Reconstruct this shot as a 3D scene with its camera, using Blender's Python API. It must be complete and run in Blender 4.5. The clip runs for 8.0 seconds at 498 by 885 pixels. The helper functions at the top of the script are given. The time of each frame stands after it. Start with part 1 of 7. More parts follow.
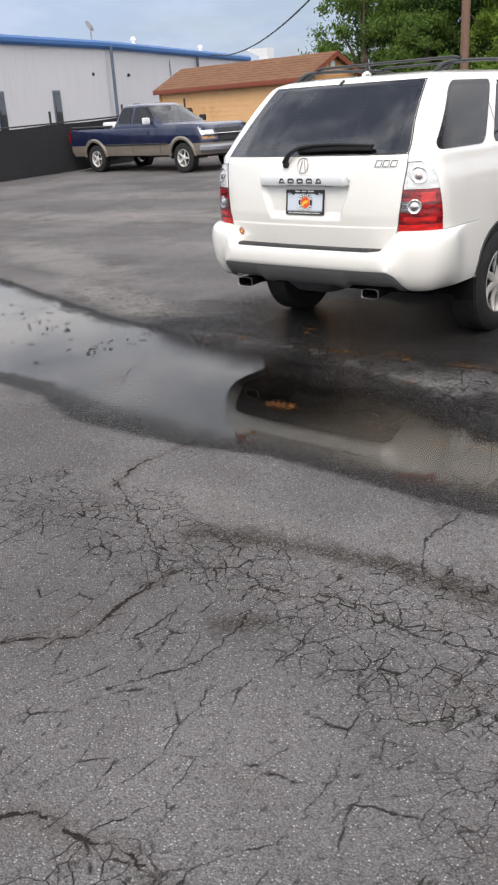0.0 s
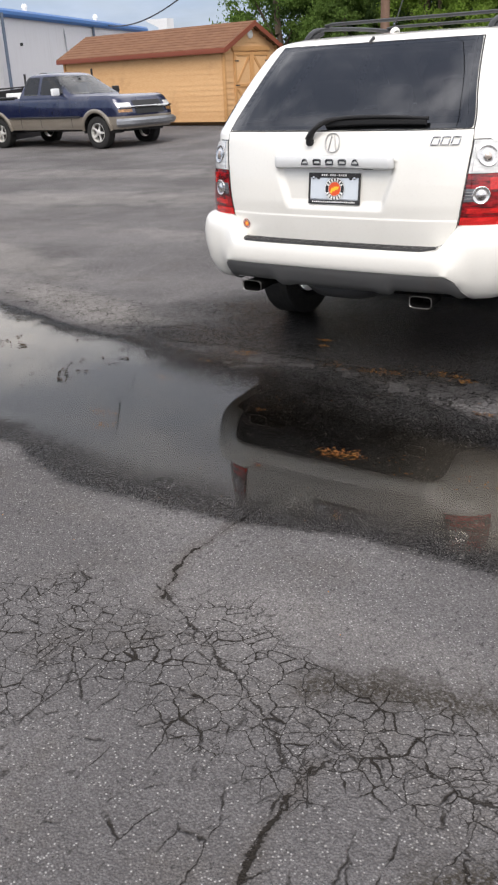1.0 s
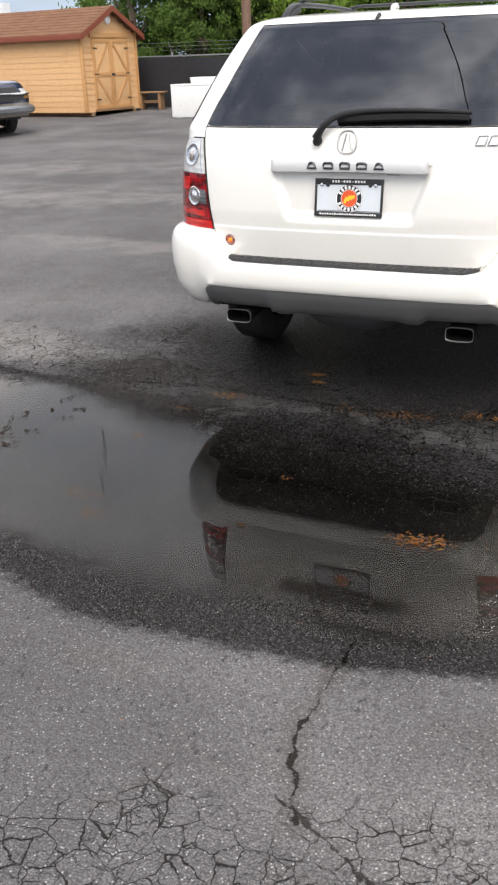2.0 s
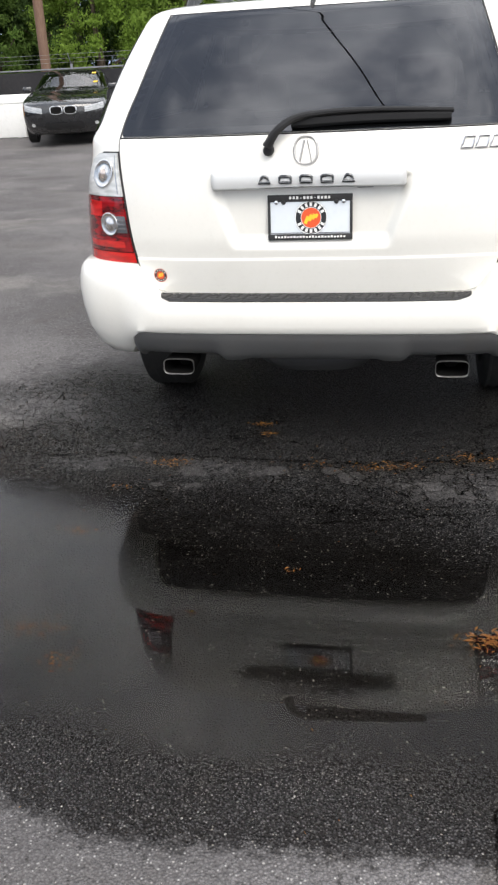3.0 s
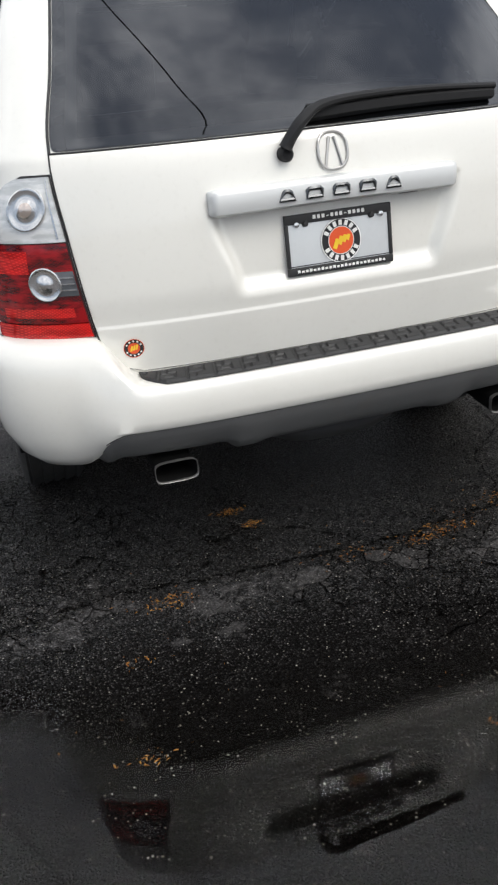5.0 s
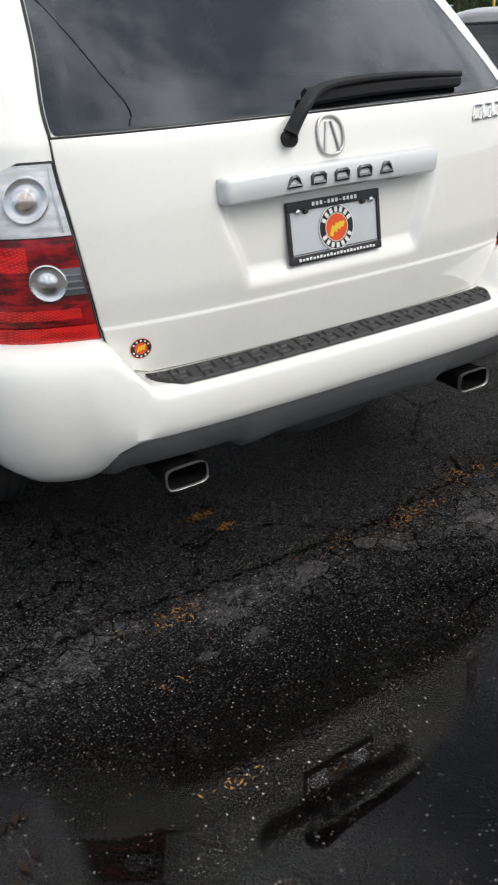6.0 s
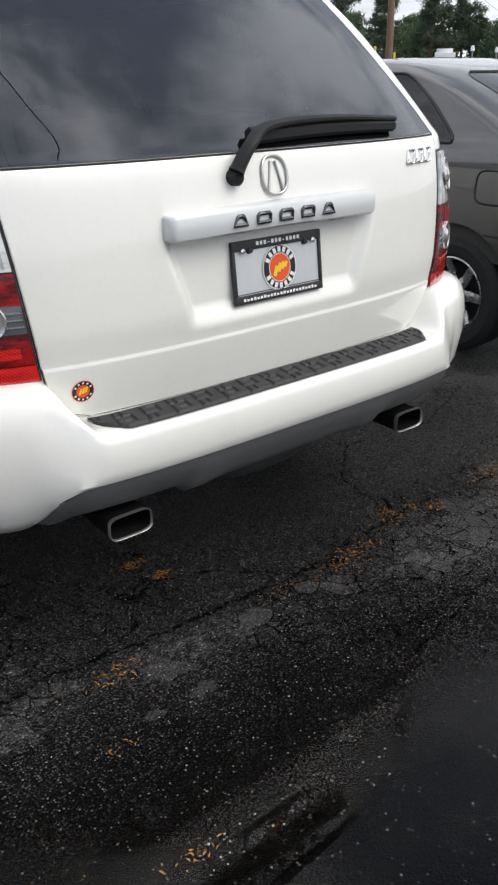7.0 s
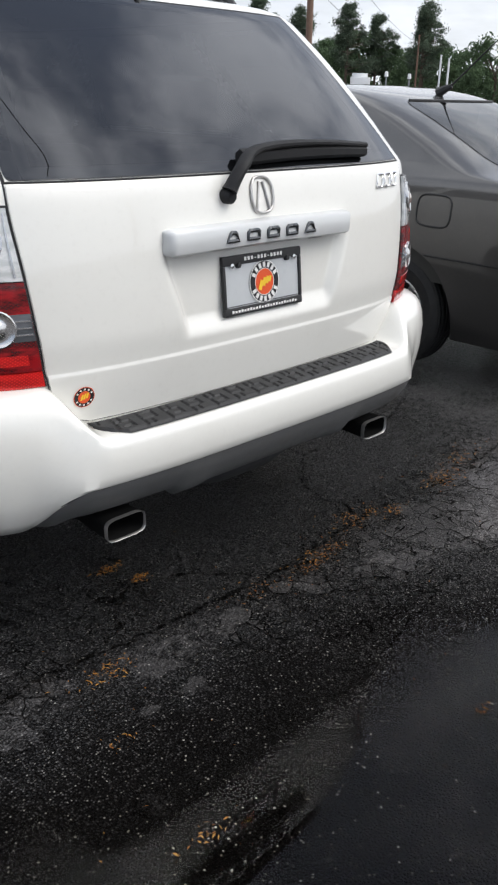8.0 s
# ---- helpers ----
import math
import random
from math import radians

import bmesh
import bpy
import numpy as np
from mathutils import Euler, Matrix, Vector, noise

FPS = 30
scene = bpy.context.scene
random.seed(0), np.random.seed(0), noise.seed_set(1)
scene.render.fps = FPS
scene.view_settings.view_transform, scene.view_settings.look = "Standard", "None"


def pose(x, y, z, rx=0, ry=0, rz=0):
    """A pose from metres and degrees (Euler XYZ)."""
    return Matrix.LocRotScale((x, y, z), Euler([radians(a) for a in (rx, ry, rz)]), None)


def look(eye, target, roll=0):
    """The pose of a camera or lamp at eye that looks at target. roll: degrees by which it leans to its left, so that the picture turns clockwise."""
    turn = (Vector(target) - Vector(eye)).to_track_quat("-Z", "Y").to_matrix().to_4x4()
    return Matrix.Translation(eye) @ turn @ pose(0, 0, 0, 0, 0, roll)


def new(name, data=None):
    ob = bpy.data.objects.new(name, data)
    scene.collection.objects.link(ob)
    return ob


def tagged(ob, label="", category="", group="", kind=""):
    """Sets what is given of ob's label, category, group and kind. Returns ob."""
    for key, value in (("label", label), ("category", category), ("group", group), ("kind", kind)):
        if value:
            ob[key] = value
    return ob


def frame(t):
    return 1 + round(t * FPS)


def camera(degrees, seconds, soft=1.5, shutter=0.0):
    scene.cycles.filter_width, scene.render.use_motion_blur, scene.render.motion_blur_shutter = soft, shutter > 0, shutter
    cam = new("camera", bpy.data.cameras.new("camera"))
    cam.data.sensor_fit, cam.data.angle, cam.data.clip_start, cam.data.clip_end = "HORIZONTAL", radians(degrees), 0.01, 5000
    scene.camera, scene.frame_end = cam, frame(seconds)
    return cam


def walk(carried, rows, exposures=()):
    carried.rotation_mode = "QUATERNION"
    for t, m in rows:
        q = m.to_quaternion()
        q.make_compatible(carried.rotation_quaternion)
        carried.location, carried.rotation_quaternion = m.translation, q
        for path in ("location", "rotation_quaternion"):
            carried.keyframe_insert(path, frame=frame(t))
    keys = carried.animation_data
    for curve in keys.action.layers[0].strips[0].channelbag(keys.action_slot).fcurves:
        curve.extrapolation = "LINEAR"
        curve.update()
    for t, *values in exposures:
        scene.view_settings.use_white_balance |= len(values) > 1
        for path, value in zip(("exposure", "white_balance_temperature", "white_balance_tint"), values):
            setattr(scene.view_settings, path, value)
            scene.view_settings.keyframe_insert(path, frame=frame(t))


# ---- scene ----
cam = camera(32.4, 8.0, soft=2.3)
PATH = [
    (0, (3.588, -4.874, 1.627), (2.365, -3.467, 0.903), -3.5),
    (0.5, (2.953, -4.598, 1.611), (1.835, -3.115, 0.87), -3.7),
    (1, (2.289, -4.338, 1.594), (1.255, -2.815, 0.812), -2.8),
    (1.2, (2.061, -4.237, 1.597), (1.055, -2.675, 0.855), -1.9),
    (2.3, (0.903, -3.668, 1.561), (0.255, -1.961, 0.744), -3.4),
    (2.5, (0.755, -3.545, 1.511), (0.148, -1.801, 0.742), -4.5),
    (2.6, (0.65, -3.459, 1.513), (0.083, -1.741, 0.66), -4.7),
    (3, (0.359, -3.262, 1.524), (0.007, -1.461, 0.73), -3.0),
    (3.5, (0.023, -3.054, 1.533), (-0.107, -1.202, 0.791), -4.2),
    (3.9, (-0.212, -2.774, 1.553), (-0.15, -0.951, 0.733), -5.6),
    (4, (-0.286, -2.708, 1.545), (-0.182, -0.858, 0.792), -6.3),
    (4.5, (-0.677, -2.448, 1.527), (-0.253, -0.64, 0.785), -3.2),
    (4.7, (-0.778, -2.358, 1.527), (-0.366, -0.581, 0.708), -3.6),
    (5.8, (-1.398, -1.918, 1.507), (-0.493, -0.349, 0.66), -5.2),
    (6, (-1.47, -1.883, 1.507), (-0.521, -0.349, 0.643), -3.2),
    (6.5, (-1.506, -1.781, 1.507), (-0.486, -0.281, 0.665), -1.4),
    (7, (-1.537, -1.735, 1.493), (-0.364, -0.321, 0.702), -0.8),
    (7.5, (-1.648, -1.7, 1.5), (-0.37, -0.374, 0.719), -2.2),
    (8, (-1.757, -1.69, 1.512), (-0.432, -0.398, 0.754), 1.5),
]
EXPOSURE = [(0, 0.49, 6560, 13), (0.5, 0.45, 6560, 13), (1.2, 0.54, 6580, 13.5), (2.5, 0.70, 6550, 12), (3.0, 0.68, 6520, 11.2), (3.5, 0.56, 6500, 10.5), (4.5, 0.28, 6450, 10), (6.0, 0.19, 6400, 10), (8.0, 0.18, 6300, 11)]
walk(cam, [(t, look(eye, target, roll)) for t, eye, target, roll in PATH], EXPOSURE)

# ---- light ----
SUN_EL, SUN_AZ = radians(50), radians(152)
sun = new("sun", bpy.data.lights.new("sun", "SUN"))
sun.data.energy, sun.data.angle, sun.data.color = 1.8, radians(40), (1.0, 0.95, 0.87)
sun.matrix_world = look((20 * math.sin(SUN_AZ) * math.cos(SUN_EL), 20 * math.cos(SUN_AZ) * math.cos(SUN_EL), 20 * math.sin(SUN_EL)), (0, 0, 0))


# ---- node helpers ----
class Nodes:
    """A short way to write node trees: calls give sockets."""

    def __init__(self, tree):
        self.t = tree
        tree.nodes.clear()

    def put(self, kind, ins=None):
        n = self.t.nodes.new(kind)
        for k, v in (ins or {}).items():
            self.link(n.inputs[k], v)
        return n

    def link(self, socket, v):
        if isinstance(v, bpy.types.NodeSocket):
            self.t.links.new(v, socket)
        elif v is not None:
            socket.default_value = v

    def math(self, op, a, b=0.0, c=0.0, clamp=False):
        n = self.put("ShaderNodeMath", {0: a, 1: b, 2: c})
        n.operation, n.use_clamp = op, clamp
        return n.outputs[0]

    def vec(self, op, a, b=(0, 0, 0), out=0):
        n = self.put("ShaderNodeVectorMath")
        n.operation = op
        self.link(n.inputs[0], a)
        self.link(n.inputs["Scale"] if op == "SCALE" else n.inputs[1], b)
        return n.outputs[out]

    def noise(self, co, scale, detail=4.0, rough=0.55, out=0):
        return self.put("ShaderNodeTexNoise", {"Vector": co, "Scale": scale, "Detail": detail, "Roughness": rough}).outputs[out]

    def voronoi(self, co, scale, feature="F1", out="Distance", rand=1.0):
        n = self.put("ShaderNodeTexVoronoi")
        n.feature = feature
        self.link(n.inputs["Vector"], co), self.link(n.inputs["Scale"], scale), self.link(n.inputs["Randomness"], rand)
        return n.outputs[out]

    def ramp(self, v, lo, hi, a=0.0, b=1.0, smooth=True):
        n = self.put("ShaderNodeMapRange", {0: v, 1: lo, 2: hi, 3: a, 4: b})
        n.interpolation_type = "SMOOTHSTEP" if smooth else "LINEAR"
        return n.outputs[0]

    def mix(self, f, a, b, kind="MIX"):
        n = self.put("ShaderNodeMix")
        n.data_type, n.blend_type = "RGBA", kind
        self.link(n.inputs[0], f), self.link(n.inputs[6], a), self.link(n.inputs[7], b)
        return n.outputs[2]

    def bump(self, h, strength=0.3, dist=0.01, normal=None):
        n = self.put("ShaderNodeBump", {"Height": h, "Strength": strength, "Distance": dist})
        if normal:
            self.link(n.inputs["Normal"], normal)
        return n.outputs[0]

    def attr(self, name):
        n = self.put("ShaderNodeAttribute")
        n.attribute_name = name
        return n.outputs["Fac"]

    def obj(self):
        return self.put("ShaderNodeTexCoord").outputs["Object"]

    def world(self):
        return self.put("ShaderNodeNewGeometry").outputs["Position"]


def rgb(*c):
    return (*c, 1.0)


def material(name):
    m = bpy.data.materials.new(name)
    m.use_nodes = True
    n = Nodes(m.node_tree)
    bsdf = n.put("ShaderNodeBsdfPrincipled")
    out = n.put("ShaderNodeOutputMaterial", {"Surface": bsdf.outputs[0]})
    return m, n, bsdf, out


def surface(name, color, rough=0.5, metal=0.0, coat=0.0, grain=0.06, scale=30.0, bump=0.0, bump_scale=200.0, spec=0.5, dirt=0.0, dirt_color=(0.12, 0.10, 0.08), coat_rough=0.03):
    """Plain stuff with two scales of variation, fine relief and some dirt."""
    m, n, b, _ = material(name)
    co = n.obj()
    big = n.noise(co, scale * 0.08 + 0.6, 3)
    small = n.noise(co, scale, 5)
    v = n.math("ADD", n.math("MULTIPLY", n.math("SUBTRACT", big, 0.5), grain * 1.6), n.math("MULTIPLY", n.math("SUBTRACT", small, 0.5), grain))
    c = n.mix(1.0, rgb(*color), n.put("ShaderNodeCombineColor", {0: n.math("ADD", v, 1.0), 1: n.math("ADD", v, 1.0), 2: n.math("ADD", v, 1.0)}).outputs[0], "MULTIPLY")
    if dirt:
        d = n.math("MULTIPLY", n.ramp(n.noise(co, scale * 0.3, 6, 0.65), 0.48, 0.75), dirt)
        c = n.mix(d, c, rgb(*dirt_color))
    n.link(b.inputs["Base Color"], c)
    n.link(b.inputs["Roughness"], n.ramp(small, 0.2, 0.8, max(0.0, rough - 0.06), min(1.0, rough + 0.06)))
    for k, val in (("Metallic", metal), ("Coat Weight", coat), ("Coat Roughness", coat_rough), ("Specular IOR Level", spec)):
        b.inputs[k].default_value = val
    if bump:
        n.link(b.inputs["Normal"], n.bump(n.noise(co, bump_scale, 3), bump, 0.002))
    return m


def car_paint(name, color, flake=0.0, rough=0.32, dusty=1.0):
    m, n, b, _ = material(name)
    co = n.obj()
    film = n.ramp(n.noise(co, 2.3, 5, 0.6), 0.45, 0.8, 0.0, 0.10 * dusty)
    dust = n.ramp(n.noise(co, 60, 4), 0.5, 0.85, 0.0, 0.08 * dusty)
    c = n.mix(n.math("ADD", film, dust), rgb(*color), rgb(0.42, 0.39, 0.34))
    n.link(b.inputs["Base Color"], c)
    n.link(b.inputs["Roughness"], n.ramp(n.noise(co, 8, 4), 0.2, 0.8, rough - 0.05, rough + 0.08))
    b.inputs["Metallic"].default_value = flake
    b.inputs["Coat Weight"].default_value, b.inputs["Coat Roughness"].default_value, b.inputs["Coat IOR"].default_value = 1.0, 0.02, 1.65
    n.link(b.inputs["Coat Normal"], n.bump(n.noise(co, 90, 2), 0.02, 0.001))
    return m


def glass(name, tint, ior=1.5, rough=0.01, sheen=(1, 1, 1)):
    """A thin pane: tinted passage and true mirror gloss."""
    m, n, b, out = material(name)
    n.t.nodes.remove(b)
    g = n.put("ShaderNodeBsdfGlossy", {"Color": rgb(*sheen), "Roughness": rough})
    co = n.obj()
    n.link(g.inputs["Roughness"], n.ramp(n.noise(co, 5, 4), 0.45, 0.8, rough, rough + 0.03))
    t = n.put("ShaderNodeBsdfTransparent", {"Color": rgb(*tint)})
    f = n.put("ShaderNodeFresnel", {"IOR": ior})
    mixer = n.put("ShaderNodeMixShader", {0: f.outputs[0], 1: t.outputs[0], 2: g.outputs[0]})
    n.link(out.inputs["Surface"], mixer.outputs[0])
    return m


def leaf_stuff(name, a, b_, c_=None):
    m, n, b, out = material(name)
    geo = n.put("ShaderNodeNewGeometry")
    r = geo.outputs["Random Per Island"]
    col = n.mix(r, rgb(*a), rgb(*b_))
    patch = n.ramp(n.noise(geo.outputs["Position"], 0.55, 3), 0.4, 0.65)
    if c_:
        col = n.mix(n.math("MULTIPLY", patch, 0.7), col, rgb(*c_))
    n.link(b.inputs["Base Color"], col)
    b.inputs["Roughness"].default_value = 0.8
    b.inputs["Specular IOR Level"].default_value = 0.2
    tr = n.put("ShaderNodeBsdfTranslucent", {"Color": col})
    mixer = n.put("ShaderNodeMixShader", {0: 0.3, 1: b.outputs[0], 2: tr.outputs[0]})
    n.link(out.inputs["Surface"], mixer.outputs[0])
    return m


# ---- sky ----
sky_world = bpy.data.worlds.new("sky")
scene.world = sky_world
sky_world.use_nodes = True
n = Nodes(sky_world.node_tree)
sky = n.put("ShaderNodeTexSky")
sky.sky_type, sky.sun_disc, sky.sun_elevation, sky.sun_rotation = "NISHITA", False, SUN_EL, SUN_AZ
sky.air_density, sky.dust_density = 1.2, 2.5
clear = n.mix(1.0, sky.outputs[0], rgb(0.075, 0.075, 0.075), "MULTIPLY")
way = n.put("ShaderNodeTexCoord").outputs["Generated"]
sep = n.put("ShaderNodeSeparateXYZ", {0: way})
up = n.math("ADD", n.math("MAXIMUM", sep.outputs[2], 0.0), 0.22)
flat = n.put("ShaderNodeCombineXYZ", {0: n.math("DIVIDE", sep.outputs[0], up), 1: n.math("DIVIDE", sep.outputs[1], up), 2: 0.3}).outputs[0]
cover = n.noise(flat, 0.55, 6, 0.58)
thick = n.noise(flat, 2.6, 6, 0.6)
shade = n.mix(n.ramp(sep.outputs[2], 0.35, 0.80), rgb(0.70, 0.74, 0.81), rgb(0.28, 0.31, 0.37))
body = n.mix(n.ramp(thick, 0.38, 0.65), shade, rgb(1.06, 1.07, 1.08))
low = n.ramp(sep.outputs[2], 0.13, 0.31, 1.0, 0.0)
east = n.ramp(n.math("ADD", sep.outputs[0], n.math("MULTIPLY", sep.outputs[1], -0.3)), -0.5, 0.75)
bank = n.mix(east, rgb(0.30, 0.40, 0.55), rgb(0.92, 0.95, 0.98))
body = n.mix(n.math("MULTIPLY", low, 0.85), body, bank)
final = n.mix(n.ramp(cover, 0.30, 0.48, 0.55, 0.95), clear, body)
lift = n.ramp(sep.outputs[2], 0.15, 1.0, 1.0, 1.55, smooth=False)
bg = n.put("ShaderNodeBackground", {"Color": final, "Strength": lift})
n.put("ShaderNodeOutputWorld", {"Surface": bg.outputs[0]})


# ---- mesh helpers ----
def mk(name, V, F, mat, parent=None, label="", smooth=True, angle=38):
    """One mesh object; smooth where the angle is small."""
    me = bpy.data.meshes.new(name)
    me.from_pydata([tuple(v) for v in V], [], [tuple(f) for f in F])
    if mat:
        me.materials.append(mat)
    if smooth:
        me.shade_smooth()
        me.set_sharp_from_angle(angle=radians(angle))
    ob = new(name, me)
    ob.parent = parent
    return tagged(ob, label)


def part(name, geo, mat, parent, label="", smooth=True, angle=38):
    return mk(name, geo[0], geo[1], mat, parent, label, smooth, angle)


def thing(name, label, category, group="", at=None, kind=""):
    ob = new(name)
    if at is not None:
        ob.matrix_basis = at
    return tagged(ob, label, category, group, kind)


def join(*geos):
    V, F = [], []
    for v, f in geos:
        k = len(V)
        V.extend(tuple(p) for p in v)
        F.extend(tuple(i + k for i in q) for q in f)
    return V, F


def moved(geo, m):
    return [tuple(m @ Vector(v)) for v in geo[0]], geo[1]


def box(x0, x1, y0, y1, z0, z1, bevel=0.0, seg=2):
    bm = bmesh.new()
    bmesh.ops.create_cube(bm, size=1.0)
    for v in bm.verts:
        v.co = Vector((x0 + (v.co.x + 0.5) * (x1 - x0), y0 + (v.co.y + 0.5) * (y1 - y0), z0 + (v.co.z + 0.5) * (z1 - z0)))
    if bevel:
        bmesh.ops.bevel(bm, geom=bm.edges[:], offset=bevel, segments=seg, profile=0.6, affect="EDGES")
    bm.verts.index_update()
    geo = [tuple(v.co) for v in bm.verts], [tuple(v.index for v in f.verts) for f in bm.faces]
    bm.free()
    return geo


def grid(fn, nu, nv):
    V = [fn(i / nu, j / nv) for j in range(nv + 1) for i in range(nu + 1)]
    w = nu + 1
    F = [(j * w + i, j * w + i + 1, (j + 1) * w + i + 1, (j + 1) * w + i) for j in range(nv) for i in range(nu)]
    return V, F


def sheet(fn, nu, nv, out, depth, centre):
    """A panel on a surface fn(u, v): raised by out, its rim turned in by depth."""
    V, F = grid(lambda u, v: Vector(fn(u, v)), nu, nv)
    w = nu + 1
    N = []
    for j in range(nv + 1):
        for i in range(w):
            a = V[j * w + min(i + 1, nu)] - V[j * w + max(i - 1, 0)]
            b = V[min(j + 1, nv) * w + i] - V[max(j - 1, 0) * w + i]
            nn = a.cross(b)
            nn = nn.normalized() if nn.length > 1e-9 else Vector((0, 0, 1))
            N.append(nn if nn.dot(V[j * w + i] - Vector(centre)) > 0 else -nn)
    flip = (V[w + 1] - V[0]).length and N[w + 1].dot((V[1] - V[0]).cross(V[w] - V[0])) < 0
    rim = list(range(w)) + [j * w + nu for j in range(1, nv + 1)] + [nv * w + i for i in range(nu - 1, -1, -1)] + [j * w for j in range(nv - 1, 0, -1)]
    P = [v + nn * out for v, nn in zip(V, N)]
    k = len(P)
    P += [V[i] + N[i] * (out - depth) for i in rim]
    m = len(rim)
    F += [(rim[(i + 1) % m], rim[i], k + i, k + (i + 1) % m) for i in range(m)]
    if flip:
        F = [tuple(reversed(f)) for f in F]
    return P, F


def tube(pts, radius, seg=8, flat=1.0, up=(0, 0, 1), closed=False):
    """A swept bar; radius may be a number or a function of 0..1; flat squeezes it across up."""
    pts = [Vector(p) for p in pts]
    n_ = len(pts)
    V, F = [], []
    for i, p in enumerate(pts):
        d = (pts[(i + 1) % n_] - pts[i - 1]) if closed else (pts[min(i + 1, n_ - 1)] - pts[max(i - 1, 0)])
        d = d.normalized()
        side = d.cross(Vector(up))
        side = side.normalized() if side.length > 1e-4 else Vector((1, 0, 0))
        top = side.cross(d).normalized()
        r = radius(i / max(1, n_ - 1)) if callable(radius) else radius
        for k in range(seg):
            a = 2 * math.pi * (k + 0.5) / seg
            V.append(p + side * (r * math.cos(a)) + top * (r * flat * math.sin(a)))
    for i in range(n_ if closed else n_ - 1):
        a, b = i * seg, ((i + 1) % n_) * seg
        F += [(a + k, a + (k + 1) % seg, b + (k + 1) % seg, b + k) for k in range(seg)]
    if not closed:
        F += [tuple(range(seg - 1, -1, -1)), tuple(range((n_ - 1) * seg, n_ * seg))]
    return V, F


def lathe(profile, seg=40, closed=False):
    """Turned about the x axis from (radius, x) pairs."""
    V = [(x, r * math.cos(2 * math.pi * k / seg), r * math.sin(2 * math.pi * k / seg)) for r, x in profile for k in range(seg)]
    rows = len(profile)
    F = []
    for i in range(rows if closed else rows - 1):
        a, b = i * seg, ((i + 1) % rows) * seg
        F += [(a + k, b + k, b + (k + 1) % seg, a + (k + 1) % seg) for k in range(seg)]
    return V, F


def disc(fn, r0, r1, seg=32, rings=1):
    """A flat ring laid on fn(a, b) with a, b in metres from its middle."""
    V = []
    for j in range(rings + 1):
        r = r0 + (r1 - r0) * j / rings
        V += [fn(r * math.cos(2 * math.pi * k / seg), r * math.sin(2 * math.pi * k / seg)) for k in range(seg)]
    F = [(j * seg + k, j * seg + (k + 1) % seg, (j + 1) * seg + (k + 1) % seg, (j + 1) * seg + k) for j in range(rings) for k in range(seg)]
    return V, F


def pchip(xs, ys):
    """A smooth curve through the keys that does not overshoot."""
    xs, ys = np.array(xs, float), np.array(ys, float)
    h, d = np.diff(xs), np.diff(ys) / np.diff(xs)
    m = np.zeros(len(xs))
    m[0], m[-1] = d[0], d[-1]
    for i in range(1, len(xs) - 1):
        if d[i - 1] * d[i] > 0:
            w1, w2 = 2 * h[i] + h[i - 1], h[i] + 2 * h[i - 1]
            m[i] = (w1 + w2) / (w1 / d[i - 1] + w2 / d[i])

    def at(x):
        i = int(min(max(np.searchsorted(xs, x) - 1, 0), len(xs) - 2))
        t = min(max((x - xs[i]) / h[i], 0.0), 1.0)
        return float((1 + 2 * t) * (1 - t) ** 2 * ys[i] + t * (1 - t) ** 2 * h[i] * m[i] + t * t * (3 - 2 * t) * ys[i + 1] + t * t * (t - 1) * h[i] * m[i + 1])

    return at


def step(a, b, x):
    t = min(max((x - a) / (b - a), 0.0), 1.0)
    return t * t * (3 - 2 * t)


def lerp(a, b, t):
    return a + (b - a) * t


def curve_through(pts, n_=8):
    """A rounded line through the points."""
    pts = [Vector(p) for p in pts]
    out = []
    for i in range(len(pts) - 1):
        p0, p1, p2, p3 = pts[max(i - 1, 0)], pts[i], pts[i + 1], pts[min(i + 2, len(pts) - 1)]
        for k in range(n_):
            t = k / n_
            out.append(0.5 * (2 * p1 + (p2 - p0) * t + (2 * p0 - 5 * p1 + 4 * p2 - p3) * t * t + (3 * p1 - p0 - 3 * p2 + p3) * t ** 3))
    return out + [pts[-1]]


# ---- materials ----
WHITE = car_paint("white_pearl_paint", (0.80, 0.788, 0.740))
GREY_PAINT = car_paint("dark_grey_metallic_paint", (0.095, 0.092, 0.090), 0.75, 0.40, 0.35)
BLACK_PAINT = car_paint("black_paint", (0.008, 0.009, 0.011), 0.1, 0.25, 0.15)
BLUE_PAINT = car_paint("dark_blue_paint", (0.004, 0.010, 0.050), 0.3, 0.3)
TAN_PAINT = car_paint("pewter_paint", (0.24, 0.21, 0.17), 0.3, 0.35)
TRIM = surface("black_trim", (0.018, 0.018, 0.019), 0.55, bump=0.15)
SKIRT = surface("grey_plastic", (0.112, 0.113, 0.114), 0.5, bump=0.2, dirt=0.25)
RUBBER = surface("tyre_rubber", (0.013, 0.013, 0.013), 0.8, bump=0.3, dirt=0.12)
CHROME = surface("chrome", (0.72, 0.73, 0.74), 0.12, 1.0, grain=0.03)
WHITE_ALLOY = surface("pale_alloy", (0.72, 0.71, 0.68), 0.35, 0.5, dirt=0.15)
ALLOY = surface("alloy", (0.55, 0.56, 0.57), 0.28, 1.0, dirt=0.25)
SILVER = surface("silver_white_plastic", (0.62, 0.63, 0.63), 0.35, 0.1, coat=0.5, grain=0.03)
UNDER = surface("dark_plastic", (0.038, 0.039, 0.041), 0.55, bump=0.2, dirt=0.25)
MATT_BLACK = surface("matt_black", (0.006, 0.006, 0.006), 0.85, spec=0.1)
DARK = surface("dark_metal", (0.02, 0.02, 0.021), 0.7, dirt=0.3)
